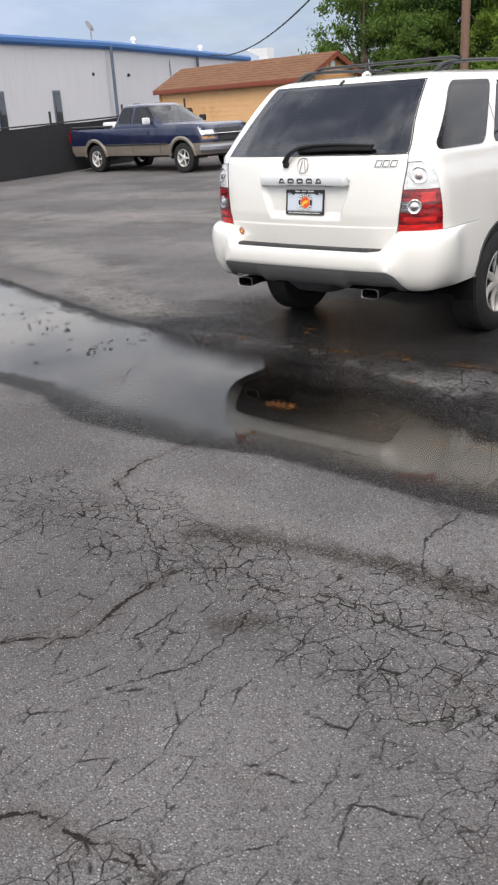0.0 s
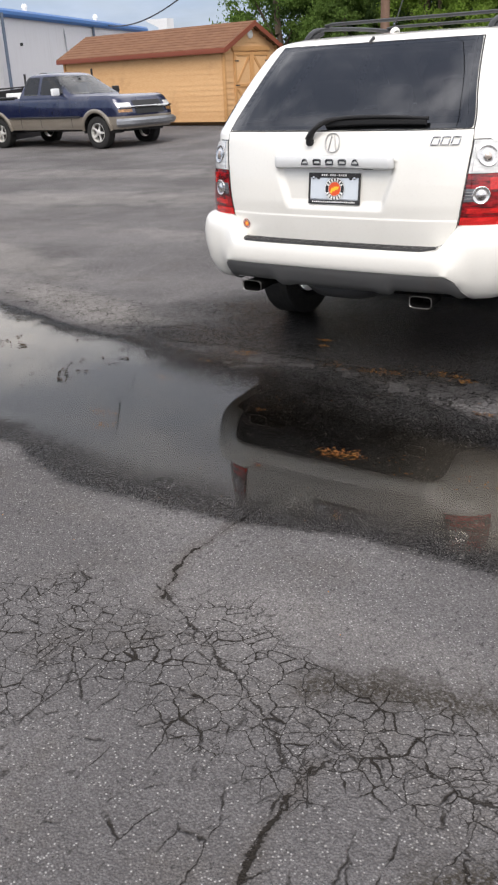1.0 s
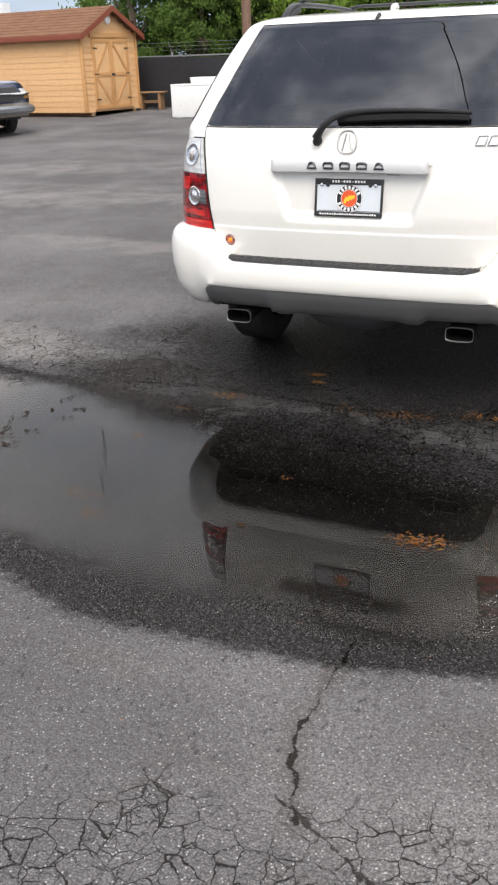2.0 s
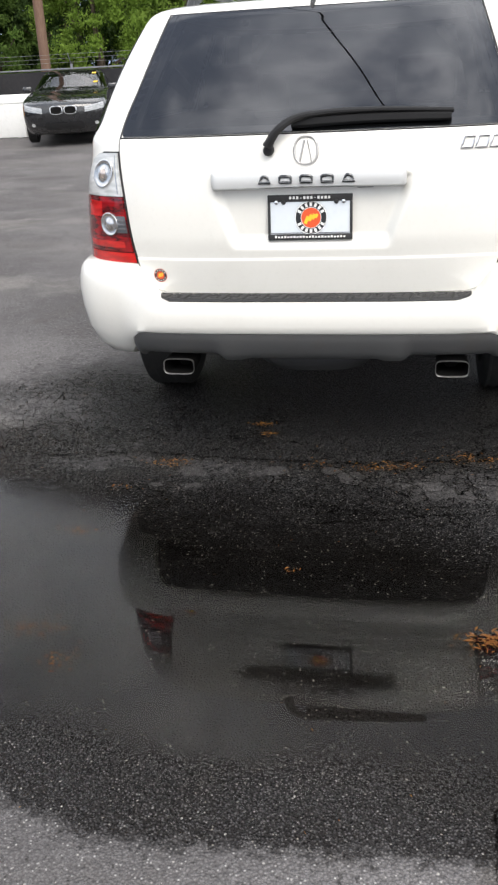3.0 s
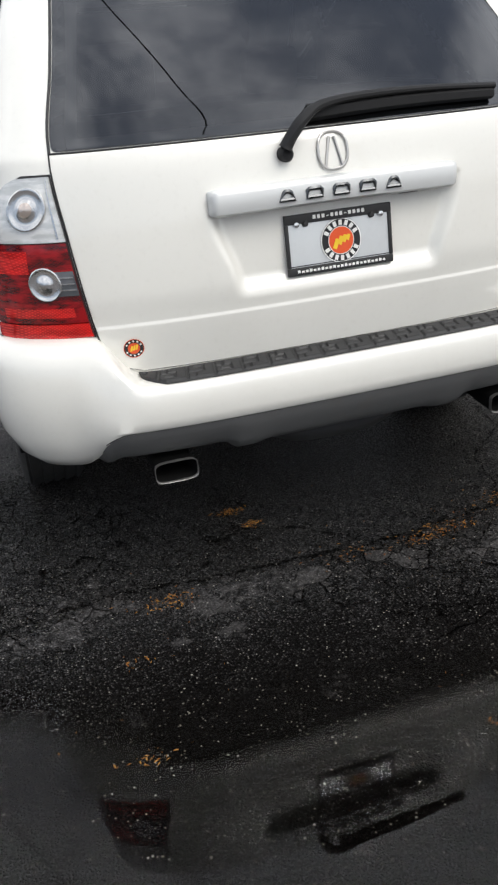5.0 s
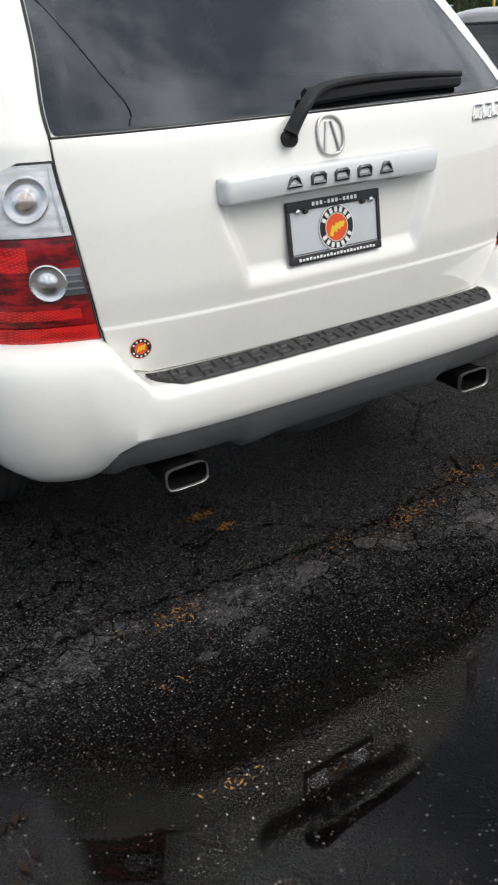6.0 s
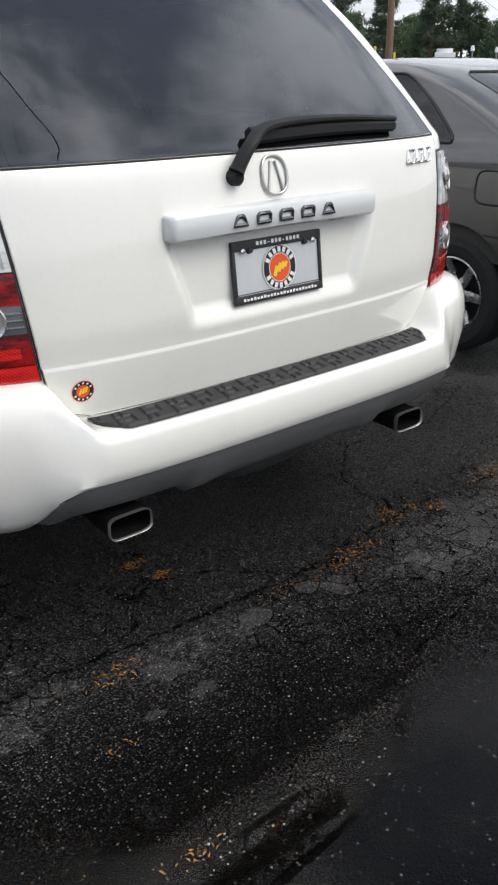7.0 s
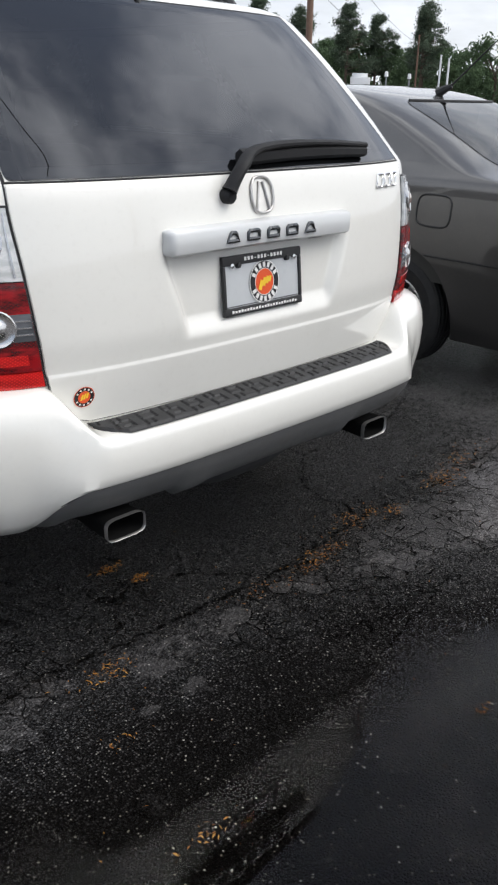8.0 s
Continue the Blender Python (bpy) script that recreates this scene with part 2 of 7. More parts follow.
CLOTH = surface("seat_cloth", (0.10, 0.095, 0.085), 0.9, bump=0.3)
LINING = surface("cabin_lining", (0.05, 0.049, 0.046), 0.9)
PRIVACY = glass("tinted_glass", (0.075, 0.08, 0.088), 1.85, sheen=(0.93, 0.95, 1.0))
SIDE_GLASS = glass("side_glass", (0.075, 0.08, 0.088), 1.5)
CLEAR = glass("clear_glass", (0.55, 0.60, 0.58), 1.75)
MIRROR = surface("mirror_glass", (0.8, 0.8, 0.82), 0.03, 1.0, grain=0.0)


def lens(name, color, ribs, rough=0.12, metal=0.0, depth=0.75, dots=0.0):
    m, n, b, _ = material(name)
    co = n.obj()
    sx = n.put("ShaderNodeSeparateXYZ", {0: co})
    wave = n.math("SINE", n.math("MULTIPLY", n.math("ADD", sx.outputs[0], n.math("MULTIPLY", sx.outputs[1], 0.6)), ribs))
    bands = n.math("SINE", n.math("MULTIPLY", sx.outputs[2], 95.0))
    glow = n.ramp(n.noise(n.vec("MULTIPLY", co, (14, 14, 55)), 1.0, 4, 0.6), 0.38, 0.60)
    dark = n.mix(n.math("MULTIPLY", glow, depth), rgb(*color), rgb(color[0] * 0.16, color[1] * 0.2, color[2] * 0.2))
    dot = n.math("MULTIPLY", n.math("SINE", n.math("MULTIPLY", n.math("ADD", sx.outputs[0], n.math("MULTIPLY", sx.outputs[1], 0.7)), 820.0)), n.math("SINE", n.math("MULTIPLY", sx.outputs[2], 820.0)))
    dark = n.mix(n.math("MULTIPLY", n.ramp(dot, 0.15, 0.7), dots), dark, rgb(min(1.0, color[0] * 1.7), color[1] * 4, color[2] * 3))
    n.link(b.inputs["Base Color"], dark)
    n.link(b.inputs["Normal"], n.bump(n.math("ADD", wave, n.math("MULTIPLY", bands, 0.8)), 0.25, 0.002))
    b.inputs["Roughness"].default_value, b.inputs["Metallic"].default_value = rough, metal
    b.inputs["Coat Weight"].default_value, b.inputs["Coat Roughness"].default_value = 1.0, 0.02
    return m


RED_LENS = lens("red_lens", (0.32, 0.004, 0.008), 260, 0.14, depth=0.9, dots=0.10)
RED_BRIGHT = lens("bright_red_lens", (0.62, 0.012, 0.012), 120, 0.14, depth=0.5, dots=0.5)
CLEAR_LENS = lens("clear_lens", (0.80, 0.80, 0.79), 140, 0.15, 0.2, 0.3)
HEAD_LENS = lens("head_lens", (0.52, 0.53, 0.54), 60, 0.2, 0.3, 0.5)
AMBER = lens("amber_lens", (0.55, 0.26, 0.09), 200, 0.2)


# ---- car bodies ----
class Shape:
    """A car body as plan outlines, level by level: half width, rear and front ends. The rear faces -y."""

    def __init__(self, keys, rear=0.35, front=0.55, power=3.0, tight=None):
        zs = [k[0] for k in keys]
        self.z0, self.z1 = zs[0], zs[-1]
        self.W, self.R, self.F = (pchip(zs, [k[i] for k in keys]) for i in (1, 2, 3))
        self.rear, self.front, self.p = rear, front, power
        self.tight = tight or (lambda z: 1.0)
        self.mid = Vector((0, (keys[3][2] + keys[3][3]) / 2, 0.75))

    def fit(self, z):
        """The corners shrink where the outline is too short for them."""
        return min(1.0, 0.9 * (self.F(z) - self.R(z)) / (self.rear + self.front))

    def rd(self, z):
        return self.rear * self.fit(z) * self.tight(z)

    def fd(self, z):
        return self.front * self.fit(z)

    def back(self, x, z):
        w = self.W(z)
        q = min(abs(x) / w, 1.0)
        return Vector((x, self.R(z) + self.rd(z) * (1 - (1 - q ** self.p) ** (1 / self.p)), z))

    def nose(self, x, z):
        w = self.W(z)
        q = min(abs(x) / w, 1.0)
        return Vector((x, self.F(z) - self.fd(z) * (1 - (1 - q ** self.p) ** (1 / self.p)), z))

    def flank(self, y, z, sgn=1):
        w, r, f = self.W(z), self.R(z) + self.rd(z), self.F(z) - self.fd(z)
        q = (r - y) / self.rd(z) if y < r else (y - f) / self.fd(z) if y > f else 0.0
        return Vector((sgn * w * (1 - min(max(q, 0.0), 1.0) ** self.p) ** (1 / self.p), y, z))

    def ang(self, z, x=None, y=None):
        """Where along the rear corner a point lies, 0 at the middle, 1 at the flank."""
        if x is not None:
            return math.asin(min(abs(x) / self.W(z), 1.0) ** (self.p / 2)) / (math.pi / 2)
        return math.acos(max(0.0, 1 - (y - self.R(z)) / self.rd(z)) ** (self.p / 2)) / (math.pi / 2)

    def corner(self, a, z, sgn=1):
        a *= math.pi / 2
        return Vector((sgn * self.W(z) * math.sin(a) ** (2 / self.p), self.R(z) + self.rd(z) * (1 - max(0.0, math.cos(a)) ** (2 / self.p)), z))

    def ring(self, z):
        """The outline at one level, from the rear middle round the right side and back."""
        w, r, f = self.W(z), self.R(z), self.F(z)
        half = []
        for i in range(26):
            half.append(self.back(w * 0.88 * i / 25, z))
        q0 = (half[-1].y - r) / self.rd(z)
        for i in range(1, 9):
            half.append(self.flank(r + self.rd(z) * lerp(q0, 1.0, i / 8), z))
        a, b = r + self.rd(z), f - self.fd(z)
        for i in range(1, 90):
            half.append(self.flank(lerp(a, b, i / 90), z))
        q1 = (f - self.nose(0.88 * w, z).y) / self.fd(z)
        for i in range(8, 0, -1):
            half.append(self.flank(f - self.fd(z) * lerp(q1, 1.0, i / 8), z))
        for i in range(25, -1, -1):
            half.append(self.nose(w * 0.88 * i / 25, z))
        left = [Vector((-v.x, v.y, v.z)) for v in half[-2:0:-1]]
        return half + left

    def shell(self, levels, cut, arches, inset=0.0):
        """The skin between the levels, without the faces where cut(point) holds; arches are (y, z, r)."""
        V, F, rows = [], [], []
        for z in levels:
            ring = self.ring(z)
            rows.append(len(V))
            V += ring
        m = len(ring)
        if inset:
            W0 = []
            for v in V:
                d = Vector((v.x, (v.y - self.mid.y) * 0.25, (v.z - 0.9) * 0.8))
                W0.append(v - d.normalized() * inset)
            V = W0
        inside = [any((v.y - ay) ** 2 + (v.z - az) ** 2 < ar * ar and abs(v.x) > 0.45 for ay, az, ar in arches) for v in V]
        for j in range(len(levels) - 1):
            for i in range(m):
                q = (rows[j] + i, rows[j] + (i + 1) % m, rows[j + 1] + (i + 1) % m, rows[j + 1] + i)
                if all(inside[k] for k in q):
                    continue
                c = sum((V[k] for k in q), Vector()) / 4
                if not cut(c):
                    F.append(q)
        for i, v in enumerate(V):
            if inside[i]:
                ay, az, ar = min(arches, key=lambda t: (v.y - t[0]) ** 2 + (v.z - t[1]) ** 2)
                d = Vector((v.y - ay, v.z - az))
                d = d.normalized() * ar if d.length > 1e-6 else Vector((0, ar))
                V[i] = Vector((v.x, ay + d.x, az + d.y))
        if not inset:
            F.append(tuple(range(rows[-1], rows[-1] + m)))
        used = sorted({k for f in F for k in f})
        new_i = {k: i for i, k in enumerate(used)}
        return [V[k] for k in used], [tuple(new_i[k] for k in f) for f in F]


def levels(*spans):
    out = []
    for a, b, d in spans:
        k = max(1, round((b - a) / d))
        out += [a + (b - a) * i / k for i in range(k)]
    return out + [spans[-1][1]]


def rounded(v, r0, r1, height):
    """How far a rounded corner draws the edge in at height fraction v."""
    d = 0.0
    a, b = v * height, (1 - v) * height
    if a < r0:
        d = r0 - math.sqrt(max(0.0, r0 * r0 - (r0 - a) ** 2))
    if b < r1:
        d = max(d, r1 - math.sqrt(max(0.0, r1 * r1 - (r1 - b) ** 2)))
    return d


def pane(fn, lo, hi, z0, z1, r=0.04, nu=24, nv=18):
    """A window laid on fn(t, z): t between lo(z) and hi(z), corners rounded."""
    def at(u, v):
        v = 0.5 - 0.5 * math.cos(math.pi * v)
        z = lerp(z0, z1, v)
        d = rounded(v, r, r, z1 - z0)
        return fn(lerp(lo(z) + d, hi(z) - d, u), z)
    return at


def frit(fn, w, nu=40, nv=10):
    """A border band round a pane surface fn(u, v)."""
    def at(u, v):
        k = (u * 4) % 4
        s, e = int(k) % 4, k - int(k)
        a, b = [(e, 0), (1, e), (1 - e, 1), (0, 1 - e)][s]
        a, b = lerp(a, 0.5, v * w[0]), lerp(b, 0.5, v * w[1])
        return fn(a, b)
    return grid(lambda u, v: at(u * 0.99999, v), 4 * nu, 1)


def wheel(parent, at, radius=0.368, width=0.235, rim_r=0.222, spokes=7, flip=False, mats=None):
    """A wheel about the x axis, its outer face to +x."""
    hub = new("wheel")
    hub.parent = parent
    hub.matrix_basis = pose(*at, 0, 0, 180 if flip else 0)
    h, rr = width / 2, radius
    prof = [(rim_r, -h * 0.8), (rim_r + 0.02, -h * 0.98), (rim_r + 0.07, -h * 1.02), (rr - 0.03, -h * 0.95), (rr - 0.006, -h * 0.82)]
    for i in range(5):
        x = lerp(-0.78, 0.62, i / 4.0) * h
        prof += [(rr, x), (rr, x + 0.10 * h), (rr - 0.008, x + 0.12 * h), (rr - 0.008, x + 0.18 * h)]
    prof += [(rr - 0.006, h * 0.82), (rr - 0.03, h * 0.95), (rim_r + 0.07, h * 1.02), (rim_r + 0.02, h * 0.98), (rim_r, h * 0.8)]
    part("tyre", lathe(prof, 56), RUBBER, hub)
    barrel = lathe([(rim_r * 0.93, -h * 0.8), (rim_r * 0.9, h * 0.2), (rim_r * 0.95, h * 0.72), (rim_r * 1.02, h * 0.86), (rim_r * 1.04, h * 0.92), (rim_r * 1.0, h * 0.95), (rim_r * 0.97, h * 0.8)], 48)
    geo = [barrel]
    for s in range(spokes):
        a = 2 * math.pi * s / spokes
        rad = Vector((0, math.cos(a), math.sin(a)))
        pts = [rad * lerp(0.03, rim_r * 0.97, i / 6) + Vector((h * lerp(0.78, 0.86, (i / 6) ** 2) - 0.02 * math.sin(i / 6 * 3.1), 0, 0)) for i in range(7)]
        geo.append(tube(pts, lambda t: lerp(0.034, 0.022, t), 8, 0.45, up=(1, 0, 0)))
    geo.append(lathe([(0.0, h * 0.92), (0.03, h * 0.92), (0.036, h * 0.88), (0.06, h * 0.82), (0.065, h * 0.5)], 24))
    part("rim", join(*geo), mats or ALLOY, hub)
    part("brake_disc", lathe([(0.03, 0.0), (rim_r * 0.8, 0.0), (rim_r * 0.8, -0.02), (0.03, -0.02)], 32), DARK, hub)
    return hub


def arch_liner(shape, y, z, r, sgn):
    def at(u, v):
        a = math.pi * (-0.03 + 1.06 * u)
        x = sgn * lerp(0.50, shape.W(z + 0.2) - 0.012, v)
        return (x, y + r * math.cos(a), z + r * math.sin(a))
    return grid(at, 24, 4)


def seat(parent, x, y, z=0.55, w=0.5):
    s = new("seat")
    s.parent = parent
    part("cushion", box(x - w / 2, x + w / 2, y - 0.05, y + 0.48, z, z + 0.16, 0.05), CLOTH, s)
    back = moved(box(-w / 2, w / 2, -0.07, 0.07, 0, 0.62, 0.06), pose(x, y - 0.03, z + 0.12, 14))
    part("backrest", back, CLOTH, s)
    part("headrest", moved(box(-0.13, 0.13, -0.05, 0.05, 0, 0.19, 0.045), pose(x, y - 0.2, z + 0.77, 10)), CLOTH, s)
    return s


# ---- the white car ----
BOWL = surface("lamp_bowl", (0.70, 0.69, 0.68), 0.20, 0.95, coat=1.0)
PALE_BULB = surface("pale_bulb", (0.66, 0.57, 0.51), 0.12, 0.7, coat=1.0)
INNER_LENS = lens("inner_lens", (0.20, 0.21, 0.23), 220, 0.2, 0.5, 0.5)
DULL_CHROME = surface("dull_chrome", (0.50, 0.49, 0.48), 0.38, 0.9, dirt=0.3)
GAP = surface("panel_gap", (0.16, 0.16, 0.155), 0.7)
DARK_CHROME = surface("dark_chrome", (0.11, 0.115, 0.12), 0.25, 0.9)
PLATE = surface("plate_white", (0.78, 0.81, 0.83), 0.16, 0.45, coat=0.8, dirt=0.08)
SIGN_BLACK = surface("sign_black", (0.012, 0.012, 0.014), 0.35)
SIGN_WHITE = surface("sign_white", (0.78, 0.78, 0.76), 0.4)
SIGN_RED = surface("sign_red", (0.72, 0.09, 0.02), 0.4)
SIGN_YELLOW = surface("sign_yellow", (0.85, 0.55, 0.03), 0.4)
WIPER = surface("wiper_black", (0.009, 0.009, 0.010), 0.62, spec=0.35, bump=0.1)
RACK = surface("rack_metal", (0.035, 0.036, 0.038), 0.45, 0.3)
SUV = Shape([
    (0.29, 0.900, 0.130, 4.450), (0.42, 0.945, 0.070, 4.600), (0.55, 0.960, 0.035, 4.660), (0.70, 0.955, 0.004, 4.670),
    (0.80, 0.952, -0.013, 4.660), (0.845, 0.950, -0.0195, 4.640), (0.87, 0.948, -0.0225, 4.630), (0.95, 0.945, -0.031, 4.560),
    (1.03, 0.941, -0.029, 4.420), (1.08, 0.938, -0.026, 4.100), (1.12, 0.935, -0.023, 3.640), (1.17, 0.929, -0.018, 3.460),
    (1.25, 0.915, -0.006, 3.320), (1.300, 0.910, 0.0095, 3.240), (1.313, 0.905, 0.0185, 3.220), (1.325, 0.900, 0.0305, 3.200), (1.40, 0.871, 0.1035, 3.080), (1.50, 0.832, 0.2068, 2.920), (1.58, 0.800, 0.2940, 2.780),
    (1.65, 0.771, 0.3740, 2.660), (1.70, 0.750, 0.4330, 2.570), (1.735, 0.735, 0.4755, 2.500), (1.762, 0.712, 0.520, 2.440), (1.785, 0.660, 0.610, 2.340),
    (1.803, 0.540, 0.800, 2.180), (1.812, 0.300, 1.100, 1.980), (1.815, 0.080, 1.300, 1.800)], tight=lambda z: 1.0 - 0.52 * step(1.18, 1.72, z))
GATE = pchip([0.727, 0.745, 0.775, 0.84, 0.90, 1.10, 1.27, 1.33, 1.50, 1.75], [0.585, 0.640, 0.672, 0.692, 0.703, 0.727, 0.741, 0.735, 0.685, 0.615])
ARCHES = [(1.04, 0.37, 0.425), (3.74, 0.37, 0.425)]


def white_car():
    car = thing("car", "white pearl car with dark tinted glass on wet asphalt", "car")
    S = SUV

    def in_gate(c):
        return c.y < 0.5 and abs(c.x) < GATE(c.z) - 0.03 and 0.75 < c.z < 1.295

    def low_rear(c):
        return c.y < 0.62 and c.z < 0.60

    def in_glass(c):
        if 1.335 < c.z < 1.725:
            if c.y < S.R(c.z) + 0.25 and abs(c.x) < GATE(c.z) - 0.06:
                return True
            if abs(c.x) > 0.5 * S.W(c.z) and any(a(c.z) + 0.02 < c.y < b(c.z) - 0.02 and c.z < 1.715 for a, b in sides):
                return True
        return 1.20 < c.z < 1.72 and c.y > S.F(c.z) - 0.28 and abs(c.x) < S.W(c.z) * 0.85

    slant = lambda y0, k: (lambda z: y0 + k * (z - 1.33))
    sides = [(slant(0.19, 1.02), slant(0.82, 0.95)), (slant(0.95, 0.88), slant(1.98, -0.02)), (slant(2.08, -0.02), slant(3.02, -1.35))]
    lv = levels((0.29, 0.72, 0.035), (0.72, 0.90, 0.015), (0.90, 1.28, 0.03), (1.28, 1.34, 0.012), (1.34, 1.72, 0.03), (1.72, 1.815, 0.008))
    part("body", S.shell(lv, lambda c: in_gate(c) or in_glass(c) or low_rear(c), ARCHES), WHITE, car)
    part("lining", S.shell([z for z in lv if 0.4 < z < 1.775], lambda c: in_gate(c) or in_glass(c) or c.z < 0.5, [], 0.03), LINING, car)
    # underbody coloured near black to stand in for the deep shade there
    part("underbody", join(box(-0.62, 0.62, 0.62, 4.3, 0.30, 0.38, 0.03), box(-0.36, 0.36, 0.34, 0.75, 0.36, 0.47, 0.05), box(-0.70, 0.70, 0.10, 0.62, 0.50, 0.53, 0.01), box(-0.84, 0.84, 1.6, 3.15, 0.24, 0.34, 0.03)), MATT_BLACK, car)
    part("floor", box(-0.70, 0.70, 0.5, 3.3, 0.46, 0.53, 0.02), LINING, car)
    part("axle", tube([(-0.75, 1.04, 0.36), (0.75, 1.04, 0.36)], 0.05, 10), DARK, car)
    for sgn in (1, -1):
        for y, z, r in ARCHES:
            # liner blackened likewise, shade of the wheel arch put into its colour
            part("wheel_liner", arch_liner(S, y, z, r, sgn), MATT_BLACK, car)
            wheel(car, (sgn * 0.845, y, 0.366), flip=sgn < 0, mats=WHITE_ALLOY)
        part("mud_flap", box(sgn * 0.885 - 0.07, sgn * 0.885 + 0.07, 0.60, 0.612, 0.30, 0.47, 0.005), MATT_BLACK, car)
        lip = [S.flank(1.04 + 0.427 * math.cos(a), 0.37 + 0.427 * math.sin(a), sgn) + Vector((sgn * 0.002, 0, 0)) for a in [math.pi * (0.02 + 0.9 * i / 28) for i in range(29)]]
        part("arch_trim", tube(lip, 0.009, 6), TRIM, car)

    # tailgate with its number plate recess and crease
    def tuck(z):
        return -0.0035 * step(0.8665, 0.8600, z) + 0.018 * max(0.0, 0.8600 - z)

    def gate(u, v):
        z = lerp(0.727, 1.306, v)
        x = (2 * u - 1) * (GATE(z) - 0.004)
        p = S.back(x, z)
        wid = lerp(0.305, 0.365, step(0.91, 1.14, z))
        k = step(wid + 0.01, wid - 0.035, abs(x)) * step(0.893, 0.958, z) * step(1.165, 1.15, z)
        p.y += 0.028 * k
        p.y += tuck(z)
        return p
    tg = part("tailgate", sheet(gate, 200, 130, 0.003, 0.012, S.mid), WHITE, car)
    rimline = [S.back(-GATE(z), z) + Vector((0, tuck(z), 0)) for z in [lerp(1.312, 0.727, i / 40) for i in range(41)]]
    rimline += [S.back(lerp(-0.585, 0.585, i / 30), 0.7255) + Vector((0, tuck(0.7255), 0)) for i in range(1, 30)]
    rimline += [S.back(GATE(z), z) + Vector((0, tuck(z), 0)) for z in [lerp(0.727, 1.312, i / 40) for i in range(41)]]
    part("seam", tube(rimline, lambda t: 0.0020 if 0.13 < t < 0.87 else 0.0024, 6), TRIM, tg, "black rubber gap")

    # rear window
    lo, hi = (lambda z: -GATE(z) + 0.008), (lambda z: GATE(z) - 0.008)
    rear = pane(S.back, lo, hi, 1.3135, 1.742, 0.012)
    part("rear_window", sheet(rear, 40, 26, 0.004, 0.006, S.mid), PRIVACY, car, "dark tinted rear window")
    part("window_border", [[tuple(p) for p in g] if i == 0 else g for i, g in enumerate(frit(rear, (0.05, 0.09)))], MATT_BLACK, car)
    part("window_seal", tube([S.back(lerp(-0.738, 0.738, i / 40), 1.3105) + Vector((0, -0.003, 0)) for i in range(41)], 0.0025, 6), TRIM, car)

    rim = [S.back(-GATE(z) + 0.002, z) for z in [lerp(1.312, 1.742, i / 24) for i in range(25)]]
    rim += [S.back(lerp(-GATE(1.744), GATE(1.744), i / 24), 1.7455) for i in range(25)] + [Vector((-v.x, v.y, v.z)) for v in reversed(rim)]
    part("window_gap", tube(rim, 0.0042, 6), TRIM, car, "black rubber gap round the rear window")

    # side windows and windscreen
    for sgn in (1, -1):
        for a, b in sides:
            side = pane(lambda y, z: S.flank(y, z, sgn), a, b, 1.325, 1.728, 0.06)
            part("side_window", sheet(side, 24, 18, 0.004, 0.006, S.mid), SIDE_GLASS if a(1.33) < 2 else CLEAR, car)
            part("window_border", frit(side, (0.13, 0.13)), MATT_BLACK, car)
        for y in (1.06, 2.03):
            part("door_seam", tube([S.flank(y - 0.10 * step(0.9, 0.5, z), z, sgn) for z in [lerp(0.42, 1.74, i / 40) for i in range(41)]], 0.003, 5), TRIM, car)
        for y in (1.28, 2.22):
            p = S.flank(y, 1.0, sgn)
            part("door_handle", tube([p + Vector((sgn * k, d, 0)) for d, k in ((-0.10, 0.0), (-0.08, 0.03), (0.08, 0.03), (0.10, 0.0))], 0.013, 8), WHITE, car)
        m = new("door_mirror")
        m.parent = car
        part("housing", moved(box(-0.12, 0.12, -0.06, 0.07, -0.085, 0.085, 0.05, 3), pose(sgn * 1.06, 2.98, 1.23)), WHITE, m)
        part("mirror", moved(box(-0.10, 0.10, -0.004, 0.004, -0.065, 0.065, 0.003), pose(sgn * 1.06, 2.917, 1.23)), MIRROR, m)
    screen = pane(S.nose, lambda z: -S.W(z) * 0.9, lambda z: S.W(z) * 0.9, 1.19, 1.735, 0.05)
    part("windscreen", sheet(screen, 30, 20, 0.004, 0.006, S.mid), CLEAR, car)
    part("window_border", frit(screen, (0.1, 0.12)), TRIM, car)
    for sgn in (1, -1):
        head = grid(lambda u, v: S.nose(sgn * lerp(0.48, 0.93, u), lerp(0.72, 0.87, v)) + Vector((0, 0.006, 0)), 12, 6)
        part("headlamp", head, CLEAR_LENS, car)
    part("grille", grid(lambda u, v: S.nose(lerp(-0.42, 0.42, u), lerp(0.68, 0.88, v)) + Vector((0, 0.006, 0)), 12, 6), TRIM, car)

    # tail lamps
    out_y = pchip([0.845, 0.95, 1.05, 1.15, 1.22, 1.25, 1.264], [0.190, 0.187, 0.180, 0.168, 0.150, 0.130, 0.108])
    for sgn in (1, -1):
        lamp = new("tail_lamp")
        lamp.parent = car

        def spot(u, z, grow=0.0):
            a0 = S.ang(z, x=GATE(z) + 0.005 - grow)
            a1 = S.ang(z, y=out_y(z) + grow)
            return S.corner(lerp(a0, a1, u), z, sgn)

        def zone(z0, z1, u0=0.0, u1=1.0):
            return lambda u, v: spot(lerp(u0, u1, u), lerp(z0, z1, v))
        part("housing", sheet(lambda u, v: spot(u, lerp(0.841, 1.264, v), 0.0025), 24, 20, 0.003, 0.02, S.mid), TRIM, lamp, "black lamp housing")
        part("clear_lens", sheet(zone(1.10, 1.258, 0.005, 0.98), 20, 12, 0.012, 0.012, S.mid), CLEAR_LENS, lamp, "clear lamp lens")
